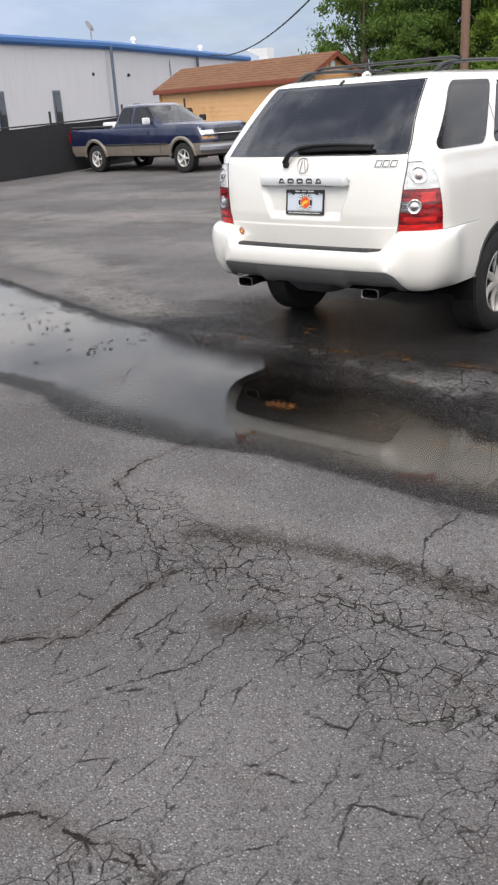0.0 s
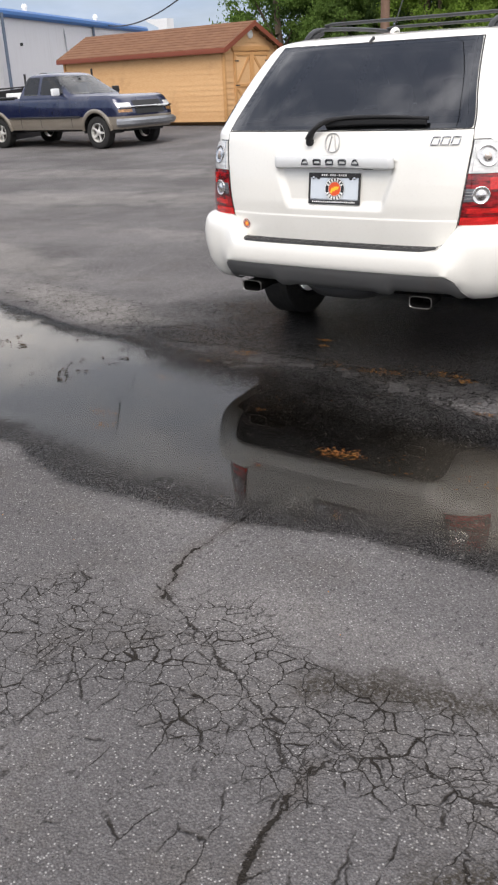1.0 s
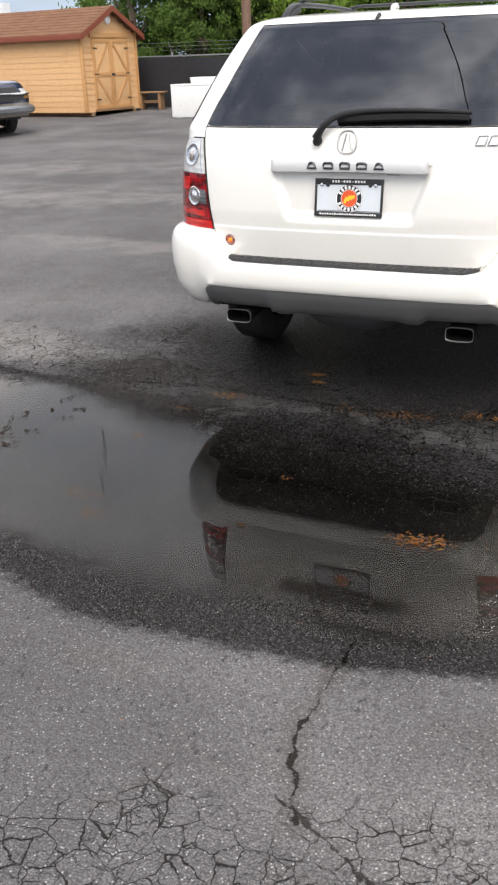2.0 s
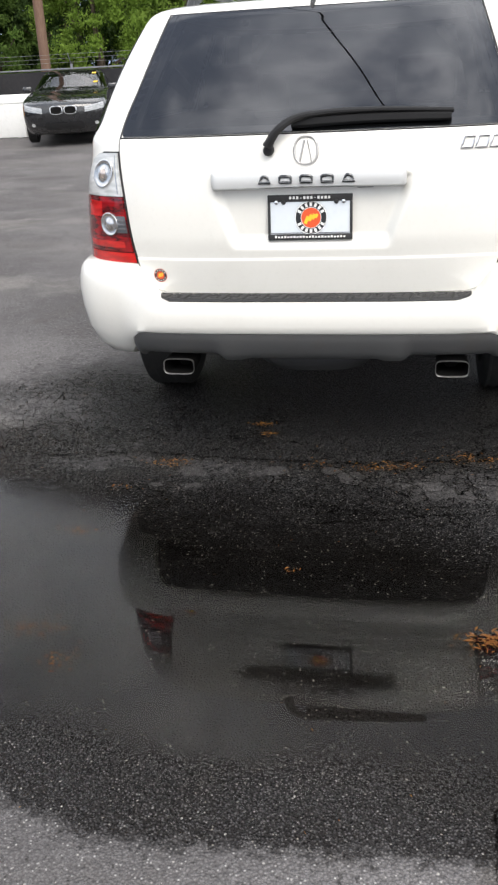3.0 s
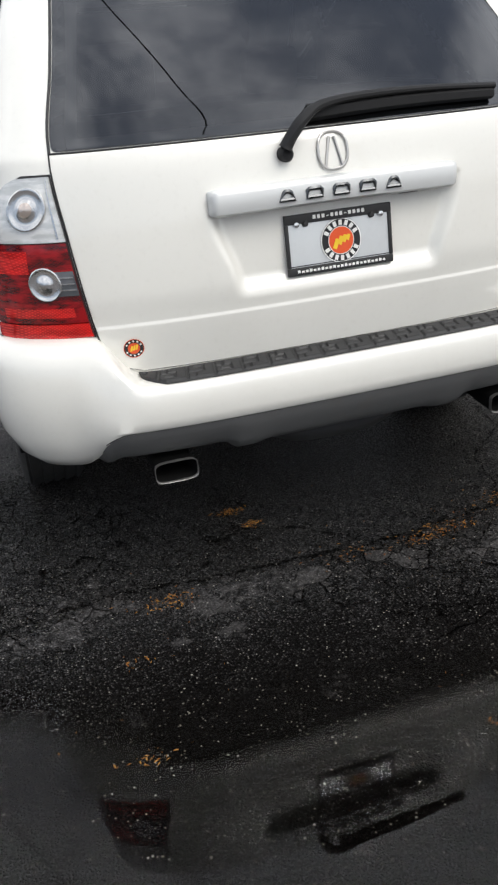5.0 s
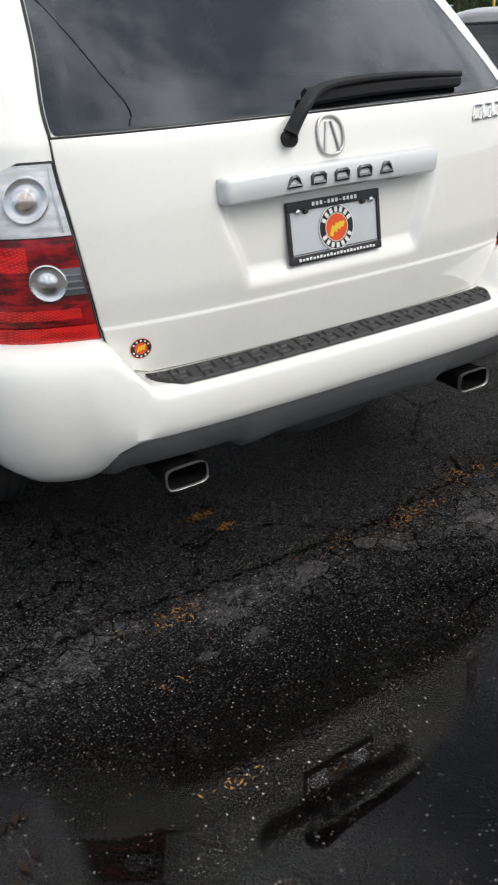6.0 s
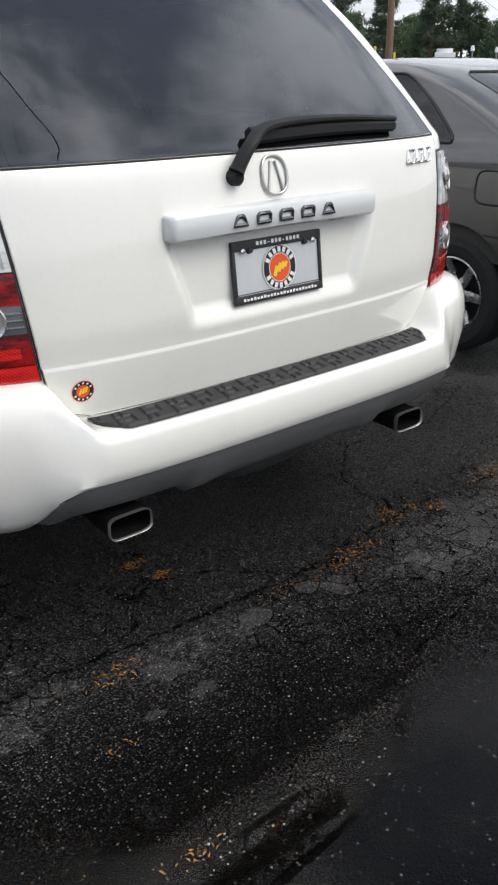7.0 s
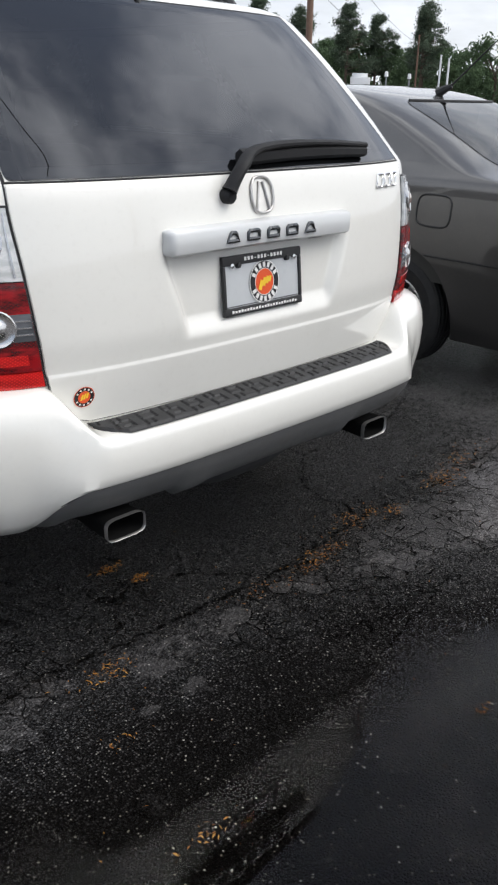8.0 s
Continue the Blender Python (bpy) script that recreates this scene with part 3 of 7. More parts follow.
        part("red_lens", sheet(zone(0.889, 1.097, 0.005, 0.98), 24, 16, 0.012, 0.012, S.mid), RED_LENS, lamp, "deep red lamp lens")
        part("bulb_window", sheet(zone(1.022, 1.080, 0.42, 0.80), 10, 6, 0.0135, 0.012, S.mid), RED_BRIGHT, lamp, "bright red ribbed lamp window")
        part("bulb_window", sheet(zone(0.905, 0.930, 0.08, 0.80), 16, 4, 0.0132, 0.012, S.mid), RED_BRIGHT, lamp, "bright red ribbed lamp window")
        part("reflector", sheet(zone(0.846, 0.885, 0.005, 0.98), 20, 4, 0.012, 0.012, S.mid), RED_BRIGHT, lamp, "bright red reflector strip")
        part("inner_lens", sheet(zone(0.962, 1.026, 0.008, 0.20), 8, 4, 0.0140, 0.012, S.mid), INNER_LENS, lamp, "dark clear lamp lens")
        for z in (0.978, 0.994, 1.010):
            part("slat", sheet(zone(z - 0.0016, z + 0.0016, 0.02, 0.15), 6, 1, 0.0165, 0.004, S.mid), BOWL, lamp, "thin chrome slat")
        part("lens_rib", sheet(zone(1.108, 1.250, 0.055, 0.075), 1, 10, 0.0150, 0.004, S.mid), BOWL, lamp, "bright upright lens rib")

        def on(u, z, d):
            e = 0.01
            nn = (spot(u + e, z) - spot(u - e, z)).cross(Vector((0, 0, 1))).normalized()
            p = spot(u, z)
            return p + (nn if nn.dot(p - S.mid) > 0 else -nn) * d
        for zc, uc, r in ((0.994, 0.27, 0.043), (1.182, 0.38, 0.052)):
            mid = on(uc, zc, 0.0)
            along = (spot(uc + 0.02, zc) - spot(uc - 0.02, zc)).normalized()
            rise_v = (spot(uc, zc + 0.01) - spot(uc, zc - 0.01)).normalized()
            face = along.cross(rise_v).normalized()
            face = face if face.dot(mid - S.mid) > 0 else -face
            rings = ((1.05, 0.010), (1.04, 0.0160), (0.97, 0.0172), (0.90, 0.0160), (0.72, 0.0140), (0.52, 0.0142), (0.40, 0.0178), (0.22, 0.0208), (0.01, 0.0218))
            V = [mid + along * (q * r * math.cos(2 * math.pi * k / 32)) + rise_v * (q * r * math.sin(2 * math.pi * k / 32)) + face * dd for q, dd in rings for k in range(32)]
            F = [(j * 32 + k, j * 32 + (k + 1) % 32, (j + 1) * 32 + (k + 1) % 32, (j + 1) * 32 + k) for j in range(len(rings) - 1) for k in range(32)]
            bowl = part("bulb_bowl", (V, F), BOWL, lamp, "round clear lamp bowl")
            if zc > 1.1:
                tint = [mid + along * (q * r * math.cos(2 * math.pi * k / 20)) + rise_v * (q * r * math.sin(2 * math.pi * k / 20)) + face * dd for q, dd in ((0.36, 0.0195), (0.20, 0.0235), (0.01, 0.0245)) for k in range(20)]
                part("bulb", (tint, [(j * 20 + k, j * 20 + (k + 1) % 20, (j + 1) * 20 + (k + 1) % 20, (j + 1) * 20 + k) for j in range(2) for k in range(20)]), PALE_BULB, lamp, "pale amber bulb")

    # bumper: a line of outline points, each with its own profile
    B = Shape([(0.2, 0.955, 0.0, 4.6), (0.3, 0.955, 0.0, 4.6), (0.8, 0.955, 0.0, 4.6), (1.0, 0.955, 0.0, 4.6)], 0.31, 0.55, 3.5)
    cols = [B.flank(y, 0.5) for y in np.linspace(0.66, 0.12, 22)] + [B.back(x, 0.5) for x in np.linspace(0.90, -0.90, 121)] + [B.flank(y, 0.5, -1) for y in np.linspace(0.12, 0.66, 22)]
    norms = []
    for i, p in enumerate(cols):
        d = cols[min(i + 1, len(cols) - 1)] - cols[max(i - 1, 0)]
        norms.append(Vector((-d.y, d.x, 0)).normalized() * -1)
    norms = [q if q.dot(p - S.mid) > 0 else -q for p, q in zip(cols, norms)]
    mid_p = [(-0.02, 0.7215), (0.05, 0.7205), (0.098, 0.7195), (0.116, 0.7165), (0.127, 0.708), (0.132, 0.694), (0.135, 0.66), (0.134, 0.625), (0.128, 0.602), (0.118, 0.590), (0.10, 0.584), (0.05, 0.583)]
    end_p = [(-0.03, 0.849), (0.0, 0.8445), (0.024, 0.840), (0.046, 0.828), (0.062, 0.808), (0.072, 0.780), (0.079, 0.735), (0.077, 0.66), (0.062, 0.57), (0.030, 0.50), (-0.004, 0.463), (-0.04, 0.450)]

    def profile(p):
        ax = abs(p.x) if p.y < 0.25 else 1.0
        ku, kl = step(0.595, 0.715, ax), step(0.64, 0.785, ax)
        fade = 1 - 0.95 * step(0.08, 0.52, p.y)
        res = []
        for i, (a, b) in enumerate(zip(mid_p, end_p)):
            k = ku if i < 6 else lerp(ku, kl, min(1.0, (i - 5) / 3))
            off = lerp(a[0], b[0], k)
            res.append((off * (fade if off > 0 else 1.0), lerp(a[1], b[1], k)))
        return res
    profs = [profile(p) for p in cols]
    V, F = [], []
    K = len(mid_p)
    for p, q, pr in zip(cols, norms, profs):
        for off, z in pr:
            base = S.flank(p.y, max(z, 0.45), 1 if p.x > 0 else -1)
            b0 = p.lerp(Vector((base.x, p.y, 0)), step(0.06, 0.40, p.y))
            V.append(Vector((b0.x, b0.y, 0)) + q * off + Vector((0, 0, z)))
    for i in range(len(cols) - 1):
        F += [(i * K + k, i * K + k + 1, (i + 1) * K + k + 1, (i + 1) * K + k) for k in range(K - 1)]
    part("bumper", (V, F), WHITE, car, "white painted rear bumper")
    for sgn in (1, -1):
        seam = [V[i * K + 1] + Vector((sgn * 0.001, 0, 0.001)) for i, p in enumerate(cols) if p.y > 0.17 and p.x * sgn > 0]
        part("bumper_seam", tube(seam, 0.0018, 5), GAP, car)

    # grey skirt under the bumper
    V, F = [], []
    inner = [(p, q, pr) for p, q, pr in zip(cols, norms, profs) if abs(p.x) < 0.775 and p.y < 0.3]
    for p, q, pr in inner:
        ax = abs(p.x)
        end = step(0.70, 0.775, ax)
        top_off, top_z = lerp(pr[-3][0], pr[-1][0], end), lerp(pr[-3][1], pr[-1][1], end) + 0.004
        bot = lerp(0.468, 0.458, step(0.24, 0.30, ax))
        bot = lerp(bot, 0.484, step(0.345, 0.385, ax))
        bot = lerp(bot, 0.442, step(0.66, 0.74, ax))
        bot = min(bot, top_z - 0.006)
        for k in range(7):
            t = k / 6
            off = top_off + 0.002 - 0.075 * t ** 1.4 - (0.02 if k == 6 else 0)
            V.append(Vector((p.x, p.y, 0)) + q * off + Vector((0, 0, lerp(top_z, bot, t))))
    for i in range(len(inner) - 1):
        F += [(i * 7 + k, i * 7 + k + 1, (i + 1) * 7 + k + 1, (i + 1) * 7 + k) for k in range(6)]
    part("skirt", (V, F), SKIRT, car, "grey plastic bumper skirt")
    part("skirt_seam", tube([v + Vector((0, -0.0005, 0.001)) for v in V[0::7]], 0.0022, 5), TRIM, car)
    part("tow_cover", grid(lambda u, v: (lerp(-0.285, 0.285, u) * (1 - 0.16 * v), -0.012 + 0.06 * v ** 2 + 0.12 * (2 * u - 1) ** 4, lerp(0.48, 0.394 + 0.03 * (2 * u - 1) ** 4, v)), 24, 6), UNDER, car, "dark plastic tow hook cover")

    # tread pad on the bumper ledge
    mid_cols = [(p, q) for p, q in zip(cols, norms) if abs(p.x) <= 0.615]
    px = [p.x for p, _ in mid_cols]

    def ledge(x, off):
        i = min(range(len(px)), key=lambda k: abs(px[k] - x))
        p, q = mid_cols[i]
        s = x - p.x
        return Vector((x, p.y, 0)) + Vector((0, q.y * off, 0))

    def pad(u, v):
        x = lerp(-0.600, 0.600, u)
        end = min(u, 1 - u) * 1.2
        a, b = 0.006, 0.114
        b = lerp(a + 0.03, b, min(1.0, end / 0.055) ** 0.6)
        p = ledge(x, lerp(a, b, v))
        h = 0.003
        slid = (x + 0.022 * v) / 0.078
        cell, flip = slid % 1.0, math.floor(slid) % 2
        w = v if flip else 1 - v
        bar = lambda q, lo, hi, soft: step(lo - soft, lo, q) * step(hi + soft, hi, q)
        groove = max(bar(cell, -0.02, 0.06, 0.03), bar(cell, 0.97, 1.1, 0.03), bar(w, 0.40, 0.47, 0.04) * bar(cell, 0.0, 0.62, 0.03), bar(cell, 0.56, 0.63, 0.03) * bar(w, 0.40, 0.80, 0.04), bar(w, 0.70, 0.76, 0.04) * bar(cell, 0.26, 0.60, 0.03), bar(cell, 0.28, 0.34, 0.03) * bar(w, 0.12, 0.40, 0.04))
        h += 0.0050 * (1 - groove) * step(0.04, 0.12, v) * step(0.96, 0.88, v)
        return Vector((p.x, p.y, 0.7213 + h - 0.004 * step(0.9, 1.0, v)))
    part("bumper_pad", grid(pad, 420, 30), TRIM, car, "black rubber tread pad")

    # exhaust tips
    for sgn in (1, -1):
        tip = new("exhaust_tip")
        tip.parent = car

        def rr(a, w, h, r=0.022):
            c, s = math.cos(a), math.sin(a)
            return (abs(c) ** 0.45 * math.copysign(w / 2, c), abs(s) ** 0.45 * math.copysign(h / 2, s))
        rows = []
        for y, w, h in ((0.05, 0.118, 0.058), (-0.046, 0.124, 0.062), (-0.058, 0.1275, 0.0655), (-0.062, 0.126, 0.064), (-0.060, 0.1225, 0.0605), (-0.054, 0.121, 0.059), (0.10, 0.112, 0.050)):
            rows.append([(sgn * 0.540 + rr(2 * math.pi * k / 40, w, h)[0], y, 0.440 + rr(2 * math.pi * k / 40, w, h)[1]) for k in range(40)])
        ring = lambda j0, j1: ([p for r in rows[j0:j1 + 1] for p in r], [(j * 40 + k, j * 40 + (k + 1) % 40, (j + 1) * 40 + (k + 1) % 40, (j + 1) * 40 + k) for j in range(j1 - j0) for k in range(40)])
        part("pipe", ring(1, 5), DULL_CHROME, tip, "chrome oblong exhaust tip")
        part("inside", (ring(5, 6)[0], ring(5, 6)[1] + [tuple(range(40, 80))]), MATT_BLACK, tip, "sooty exhaust inside")
        part("sleeve", ring(0, 1), MATT_BLACK, tip)
        part("pipe", tube([(sgn * 0.54, 0.05, 0.44), (sgn * 0.52, 0.35, 0.42), (sgn * 0.40, 0.6, 0.40)], 0.03, 12), MATT_BLACK, tip)

    # handle bar over the plate, with plain raised marks
    def bar_y(x, z):
        return S.back(x, z).y
    V, F = [], []
    xs_ = [lerp(-0.366, 0.352, 0.5 - 0.5 * math.cos(math.pi * i / 60)) for i in range(61)]
    prof = [(0.012, 0.030), (-0.014, 0.0315), (-0.030, 0.027), (-0.036, 0.018), (-0.036, -0.016), (-0.033, -0.030), (-0.022, -0.037), (0.03, -0.036)]
    for x in xs_:
        e = min(x + 0.366, 0.352 - x)
        q = math.sqrt(max(0.0, 1 - (1 - min(e / 0.022, 1.0)) ** 2))
        k = 0.72 + 0.28 * q
        for dy, dz in prof:
            yb = bar_y(x, 1.158)
            V.append((x, yb + (dy * (0.25 + 0.75 * q) if dy < 0 else dy), 1.158 + dz * k + 0.004 * (1 - abs(x) / 0.36)))
    m_ = len(prof)
    for i in range(60):
        F += [(i * m_ + k, (i + 1) * m_ + k, (i + 1) * m_ + k + 1, i * m_ + k + 1) for k in range(m_ - 1)]
    F += [tuple(range(m_)), tuple(range(61 * m_ - 1, 60 * m_ - 1, -1))]
    bar = part("handle_bar", (V, F), SILVER, car, "silver white handle bar over the plate")
    for i in range(5):
        x = lerp(-0.160, 0.146, i / 4)
        y = bar_y(x, 1.158) - 0.0375
        w, lean = 0.021, 0.011 if i in (0, 4) else 0.001
        loop = [(x - w, 1.147), (x + w, 1.147), (x + w - lean, 1.1645), (x + w - lean - 0.004, 1.1685), (x - w + lean + 0.004, 1.1685), (x - w + lean, 1.1645)]
        part("raised_mark", tube([(a, y, c) for a, c in loop], 0.0060, 6, 0.8, up=(0, 1, 0), closed=True), DARK_CHROME, bar, "dark chrome raised mark")
    part("latch", box(0.175, 0.235, -0.03, 0.01, 1.118, 1.132, 0.005), TRIM, car)

    # plain chrome badges
    c = S.back(0, 1.252)
    ell = [S.back(-0.010 + 0.042 * abs(math.cos(a)) ** 0.8 * math.copysign(1, math.cos(a)), 1.2515 + 0.047 * abs(math.sin(a)) ** 0.8 * math.copysign(1, math.sin(a))) + Vector((0, -0.007, 0)) for a in [2 * math.pi * k / 40 for k in range(40)]]
    badge = new("badge")
    badge.parent = car
    part("ring", tube(ell, 0.0042, 8, closed=True), DULL_CHROME, badge, "chrome ring badge")
    for sgn in (1, -1):
        part("bar", tube([S.back(-0.010 + sgn * 0.024, 1.212) + Vector((0, -0.007, 0)), S.back(-0.010 + sgn * 0.007, 1.286) + Vector((0, -0.007, 0))], 0.0040, 6), DULL_CHROME, badge)
    for i in range(3):
        x = lerp(0.562, 0.662, i / 2)
        q = [S.back(x + dx, z) + Vector((0, -0.006, 0)) for dx, z in ((-0.024, 1.239), (0.014, 1.239), (0.024, 1.276), (-0.012, 1.276))]
        part("raised_mark", tube([lerp(q[k], q[(k + 1) % 4], t) for k in range(4) for t in (0.0, 0.34, 0.67)], 0.0040, 6, closed=True), CHROME, car, "chrome raised mark")

    # number plate with a plain roundel and bars
    holder = new("number_plate")
    holder.parent = car
    holder.matrix_basis = pose(0.0, -0.013, 1.015, -6)
    pl = lambda x0, x1, z0, z1, y, d=0.002: box(x0, x1, y - d, y, z0, z1, 0.0008, 1)
    fr = []
    for k in range(4):
        a = [(-0.158, 0.158, 0.056, 0.082), (-0.158, 0.158, -0.082, -0.060), (-0.158, -0.148, -0.0602, 0.0562), (0.148, 0.158, -0.0602, 0.0562)][k]
        fr.append(box(a[0], a[1], -0.008, 0.004, a[2], a[3], 0.003, 2))
    part("plate_frame", join(*fr), TRIM, holder, "black plate frame")
    part("plate", pl(-0.150, 0.150, -0.064, 0.060, 0.0), PLATE, holder, "white dealer plate")
    flat_at = lambda y: (lambda a, b: (0.004 + a, y, -0.002 + b))
    part("roundel", disc(flat_at(-0.0042), 0.0, 0.060, 40), SIGN_BLACK, holder, "round dealer badge in black, red and yellow")
    part("roundel_edge", disc(flat_at(-0.0046), 0.0575, 0.060, 40), SIGN_WHITE, holder)
    part("roundel_middle", disc(flat_at(-0.0048), 0.0, 0.038, 40), SIGN_RED, holder)
    part("roundel_edge", disc(flat_at(-0.0050), 0.0365, 0.0385, 40), SIGN_WHITE, holder)
    for k, (a0, a1) in enumerate([(28, 152), (208, 332)]):
        cnt = 7
        for i in range(cnt):
            a = radians(lerp(a0, a1, i / (cnt - 1)))
            rot = Matrix.Translation((0.004 + 0.048 * math.cos(a), -0.005, -0.002 + 0.048 * math.sin(a))) @ pose(0, 0, 0, 0, 90 - math.degrees(a), 0)
            part("bar", moved(box(-0.0048, 0.0048, -0.0012, 0, -0.007, 0.007), rot), SIGN_WHITE, holder)
    for i, (x, z, w) in enumerate([(-0.012, -0.004, 0.006), (0.002, 0.004, 0.006), (0.014, 0.008, 0.0055), (0.025, 0.010, 0.004)]):
        part("bar", moved(box(-w, w, -0.0012, 0, -0.014 + 0.002 * i, 0.014 - 0.002 * i), pose(0.0 + x, -0.0054, -0.006 + z, 0, 22, 0)), SIGN_YELLOW, holder)
    for i in range(12):
        x = lerp(-0.072, 0.072, i / 11)
        part("bar", pl(x - 0.0042, x + 0.0042, 0.0655 if i not in (3, 7) else 0.0685, 0.0755 if i not in (3, 7) else 0.0705, -0.008, 0.0012), SIGN_WHITE, holder)
    for i in range(23):
        x = lerp(-0.128, 0.128, i / 22)
        part("bar", pl(x - 0.0040, x + 0.0040, -0.0745, (-0.0665, -0.0685, -0.0675)[i % 3], -0.008, 0.0012), SIGN_WHITE, holder)
    part("plate_strip", pl(-0.147, 0.147, -0.058, -0.0555, -0.0022, 0.0008), SIGN_BLACK, holder)
    for x in (-0.125, -0.098, 0.098, 0.125):
        part("bolt", moved(lathe([(0.0, 0.011), (0.007, 0.010), (0.0085, 0.004), (0.009, 0.0)], 14), pose(x, -0.002, 0.055, 0, 0, -90)), CHROME if abs(x) > 0.11 else TRIM, holder)

    # dealer sticker on the gate
    st = lambda off: (lambda a, b: S.back(-0.603 + a, 0.797 + b) + Vector((0, 0.0035 + tuck(0.797 + b) - off, 0)))
    tag = part("sticker", disc(st(0.0085), 0.0, 0.0275, 32), SIGN_BLACK, car, "small round dealer sticker")
    part("sticker_edge", disc(st(0.0088), 0.0262, 0.0278, 32), SIGN_RED, tag)
    part("sticker_middle", disc(st(0.0090), 0.0, 0.0165, 32), SIGN_RED, tag)
    for i in range(3):
        x = lerp(-0.006, 0.008, i / 2)
        part("bar", grid(lambda u, v: st(0.0093)(x + lerp(-0.0026, 0.0026, u) + 0.004 * (v - 0.5), lerp(-0.008 + 0.002 * i, 0.007 + 0.002 * i, v)), 1, 1), SIGN_YELLOW, tag)
    for k in range(10):
        a = radians([30, 60, 90, 120, 150, 210, 240, 270, 300, 330][k])
        part("bar", disc(lambda p, q: st(0.0093)(0.0215 * math.cos(a) + p, 0.0215 * math.sin(a) + q), 0.0, 0.0028, 8), SIGN_WHITE, tag)

    # wiper
    wp = new("wiper")
    wp.parent = car
    off = lambda x, z, d: S.back(x, z) + Vector((0, -d * 0.72, d * 0.65))
    arm = curve_through([off(-0.148, 1.252, 0.030), off(-0.128, 1.276, 0.042), off(-0.098, 1.302, 0.050), off(-0.052, 1.327, 0.052), off(0.02, 1.342, 0.048), off(0.14, 1.350, 0.044), off(0.30, 1.351, 0.040), off(0.508, 1.345, 0.032)], 6)
    part("arm", tube(arm, lambda t: lerp(0.0270, 0.0125, t ** 0.55), 10, 0.72), WIPER, wp, "black wiper arm")
    blade = [off(lerp(-0.065, 0.500, i / 24), 1.333 + 0.006 * math.sin(math.pi * i / 24), 0.022) for i in range(25)]
    part("blade", tube(blade, lambda t: 0.019 - 0.006 * t, 6, 1.2), WIPER, wp, "black wiper blade")
    part("pivot", moved(lathe([(0.0, 0.034), (0.014, 0.033), (0.019, 0.026), (0.020, 0.0)], 20), Matrix.Translation(S.back(-0.146, 1.256)) @ pose(0, 0, 0, 0, 0, -90)), WIPER, wp)

    # roof: nozzle, fin, mast, rack
    part("washer_nozzle", tube([S.back(-0.03, 1.742) + Vector((0, -0.008, -0.016)), S.back(-0.03, 1.752) + Vector((0, -0.014, 0.0)), S.back(-0.03, 1.765) + Vector((0, 0.0, 0.004))], lambda t: lerp(0.006, 0.011, t), 8), TRIM, car)
    fin = [(-0.03, 0.76, 1.795), (-0.03, 0.79, 1.812), (-0.03, 0.83, 1.820), (-0.03, 0.87, 1.808)]
    part("antenna_base", tube(curve_through(fin, 5), lambda t: 0.007 + 0.009 * math.sin(math.pi * t), 10, 0.8), WHITE, car)
    part("antenna_mast", tube([(-0.03, 0.80, 1.83), (-0.03, 0.95, 2.02)], 0.003, 6), TRIM, car)
    rack = new("roof_rack")
    rack.parent = car
    for sgn in (1, -1):
        rail = curve_through([(sgn * 0.575, 0.70, 1.772), (sgn * 0.575, 0.78, 1.825), (sgn * 0.585, 0.95, 1.852), (sgn * 0.595, 1.5, 1.864), (sgn * 0.59, 2.0, 1.852), (sgn * 0.57, 2.28, 1.80)], 8)
        part("rail", tube(rail, 0.016, 8, 0.85), RACK, rack, "dark grey roof rail")
        for y in (0.84, 2.16):
            part("foot", tube([(sgn * 0.578, y - 0.09, 1.775), (sgn * 0.58, y, 1.812), (sgn * 0.58, y + 0.09, 1.832)], 0.019, 8), TRIM, rack)
    for y in (1.02, 1.95):
        part("cross_bar", tube([(-0.60, y, 1.872), (-0.55, y, 1.882), (0.55, y, 1.882), (0.60, y, 1.872)], 0.018, 8, 0.6), RACK, rack)

    # cabin
    for x in (-0.42, 0.42):
        seat(car, x, 1.92)
        seat(car, x, 1.02, 0.60)
    part("dashboard", box(-0.85, 0.85, 2.9, 3.3, 0.7, 1.12, 0.08), LINING, car)
    return car


white_car()


# ---- ground ----
def rise(x, y):
    """The lot climbs gently away from the puddle."""
    r = np.clip(y - 3.0, 0.0, 18.0)
    return 0.0016 * r * np.minimum(r, 14.0) * (1.0 - 0.75 * np.clip(x / 15.0, 0.0, 1.0))


def pool_field(x, y):
    """Metres inside (+) or outside (-) the puddle's edge."""
    low = np.interp(x, [-9.5, -7.5, -5, -3, -1.5, -0.8, -0.3, 0.6, 1.0, 2.2, 3.2, 4.2, 6.0], [1.9, 0.6, -0.4, -1.2, -1.66, -1.74, -1.92, -1.88, -1.76, -1.78, -1.6, -1.3, -0.2])
    top = np.interp(x, [-9.5, -7.5, -5.6, -4.5, -3.7, -2.1, -1.0, -0.5, 0.05, 0.25, 0.62, 1.2, 1.8, 2.6, 4.2, 6.0], [-0.4, 0.7, 0.9, 0.62, 0.38, -0.05, -0.16, -0.2, -0.28, -0.33, -0.50, -0.66, -0.95, -1.1, -1.3, -2.4])
    return np.minimum(y - low, top - y)


def blob(x, y, cx, cy, rx, ry, turn=0.0):
    a = radians(turn)
    u, v = (x - cx) * math.cos(a) + (y - cy) * math.sin(a), -(x - cx) * math.sin(a) + (y - cy) * math.cos(a)
    return np.clip(1.4 - np.hypot(u / rx, v / ry), 0.0, 1.0)


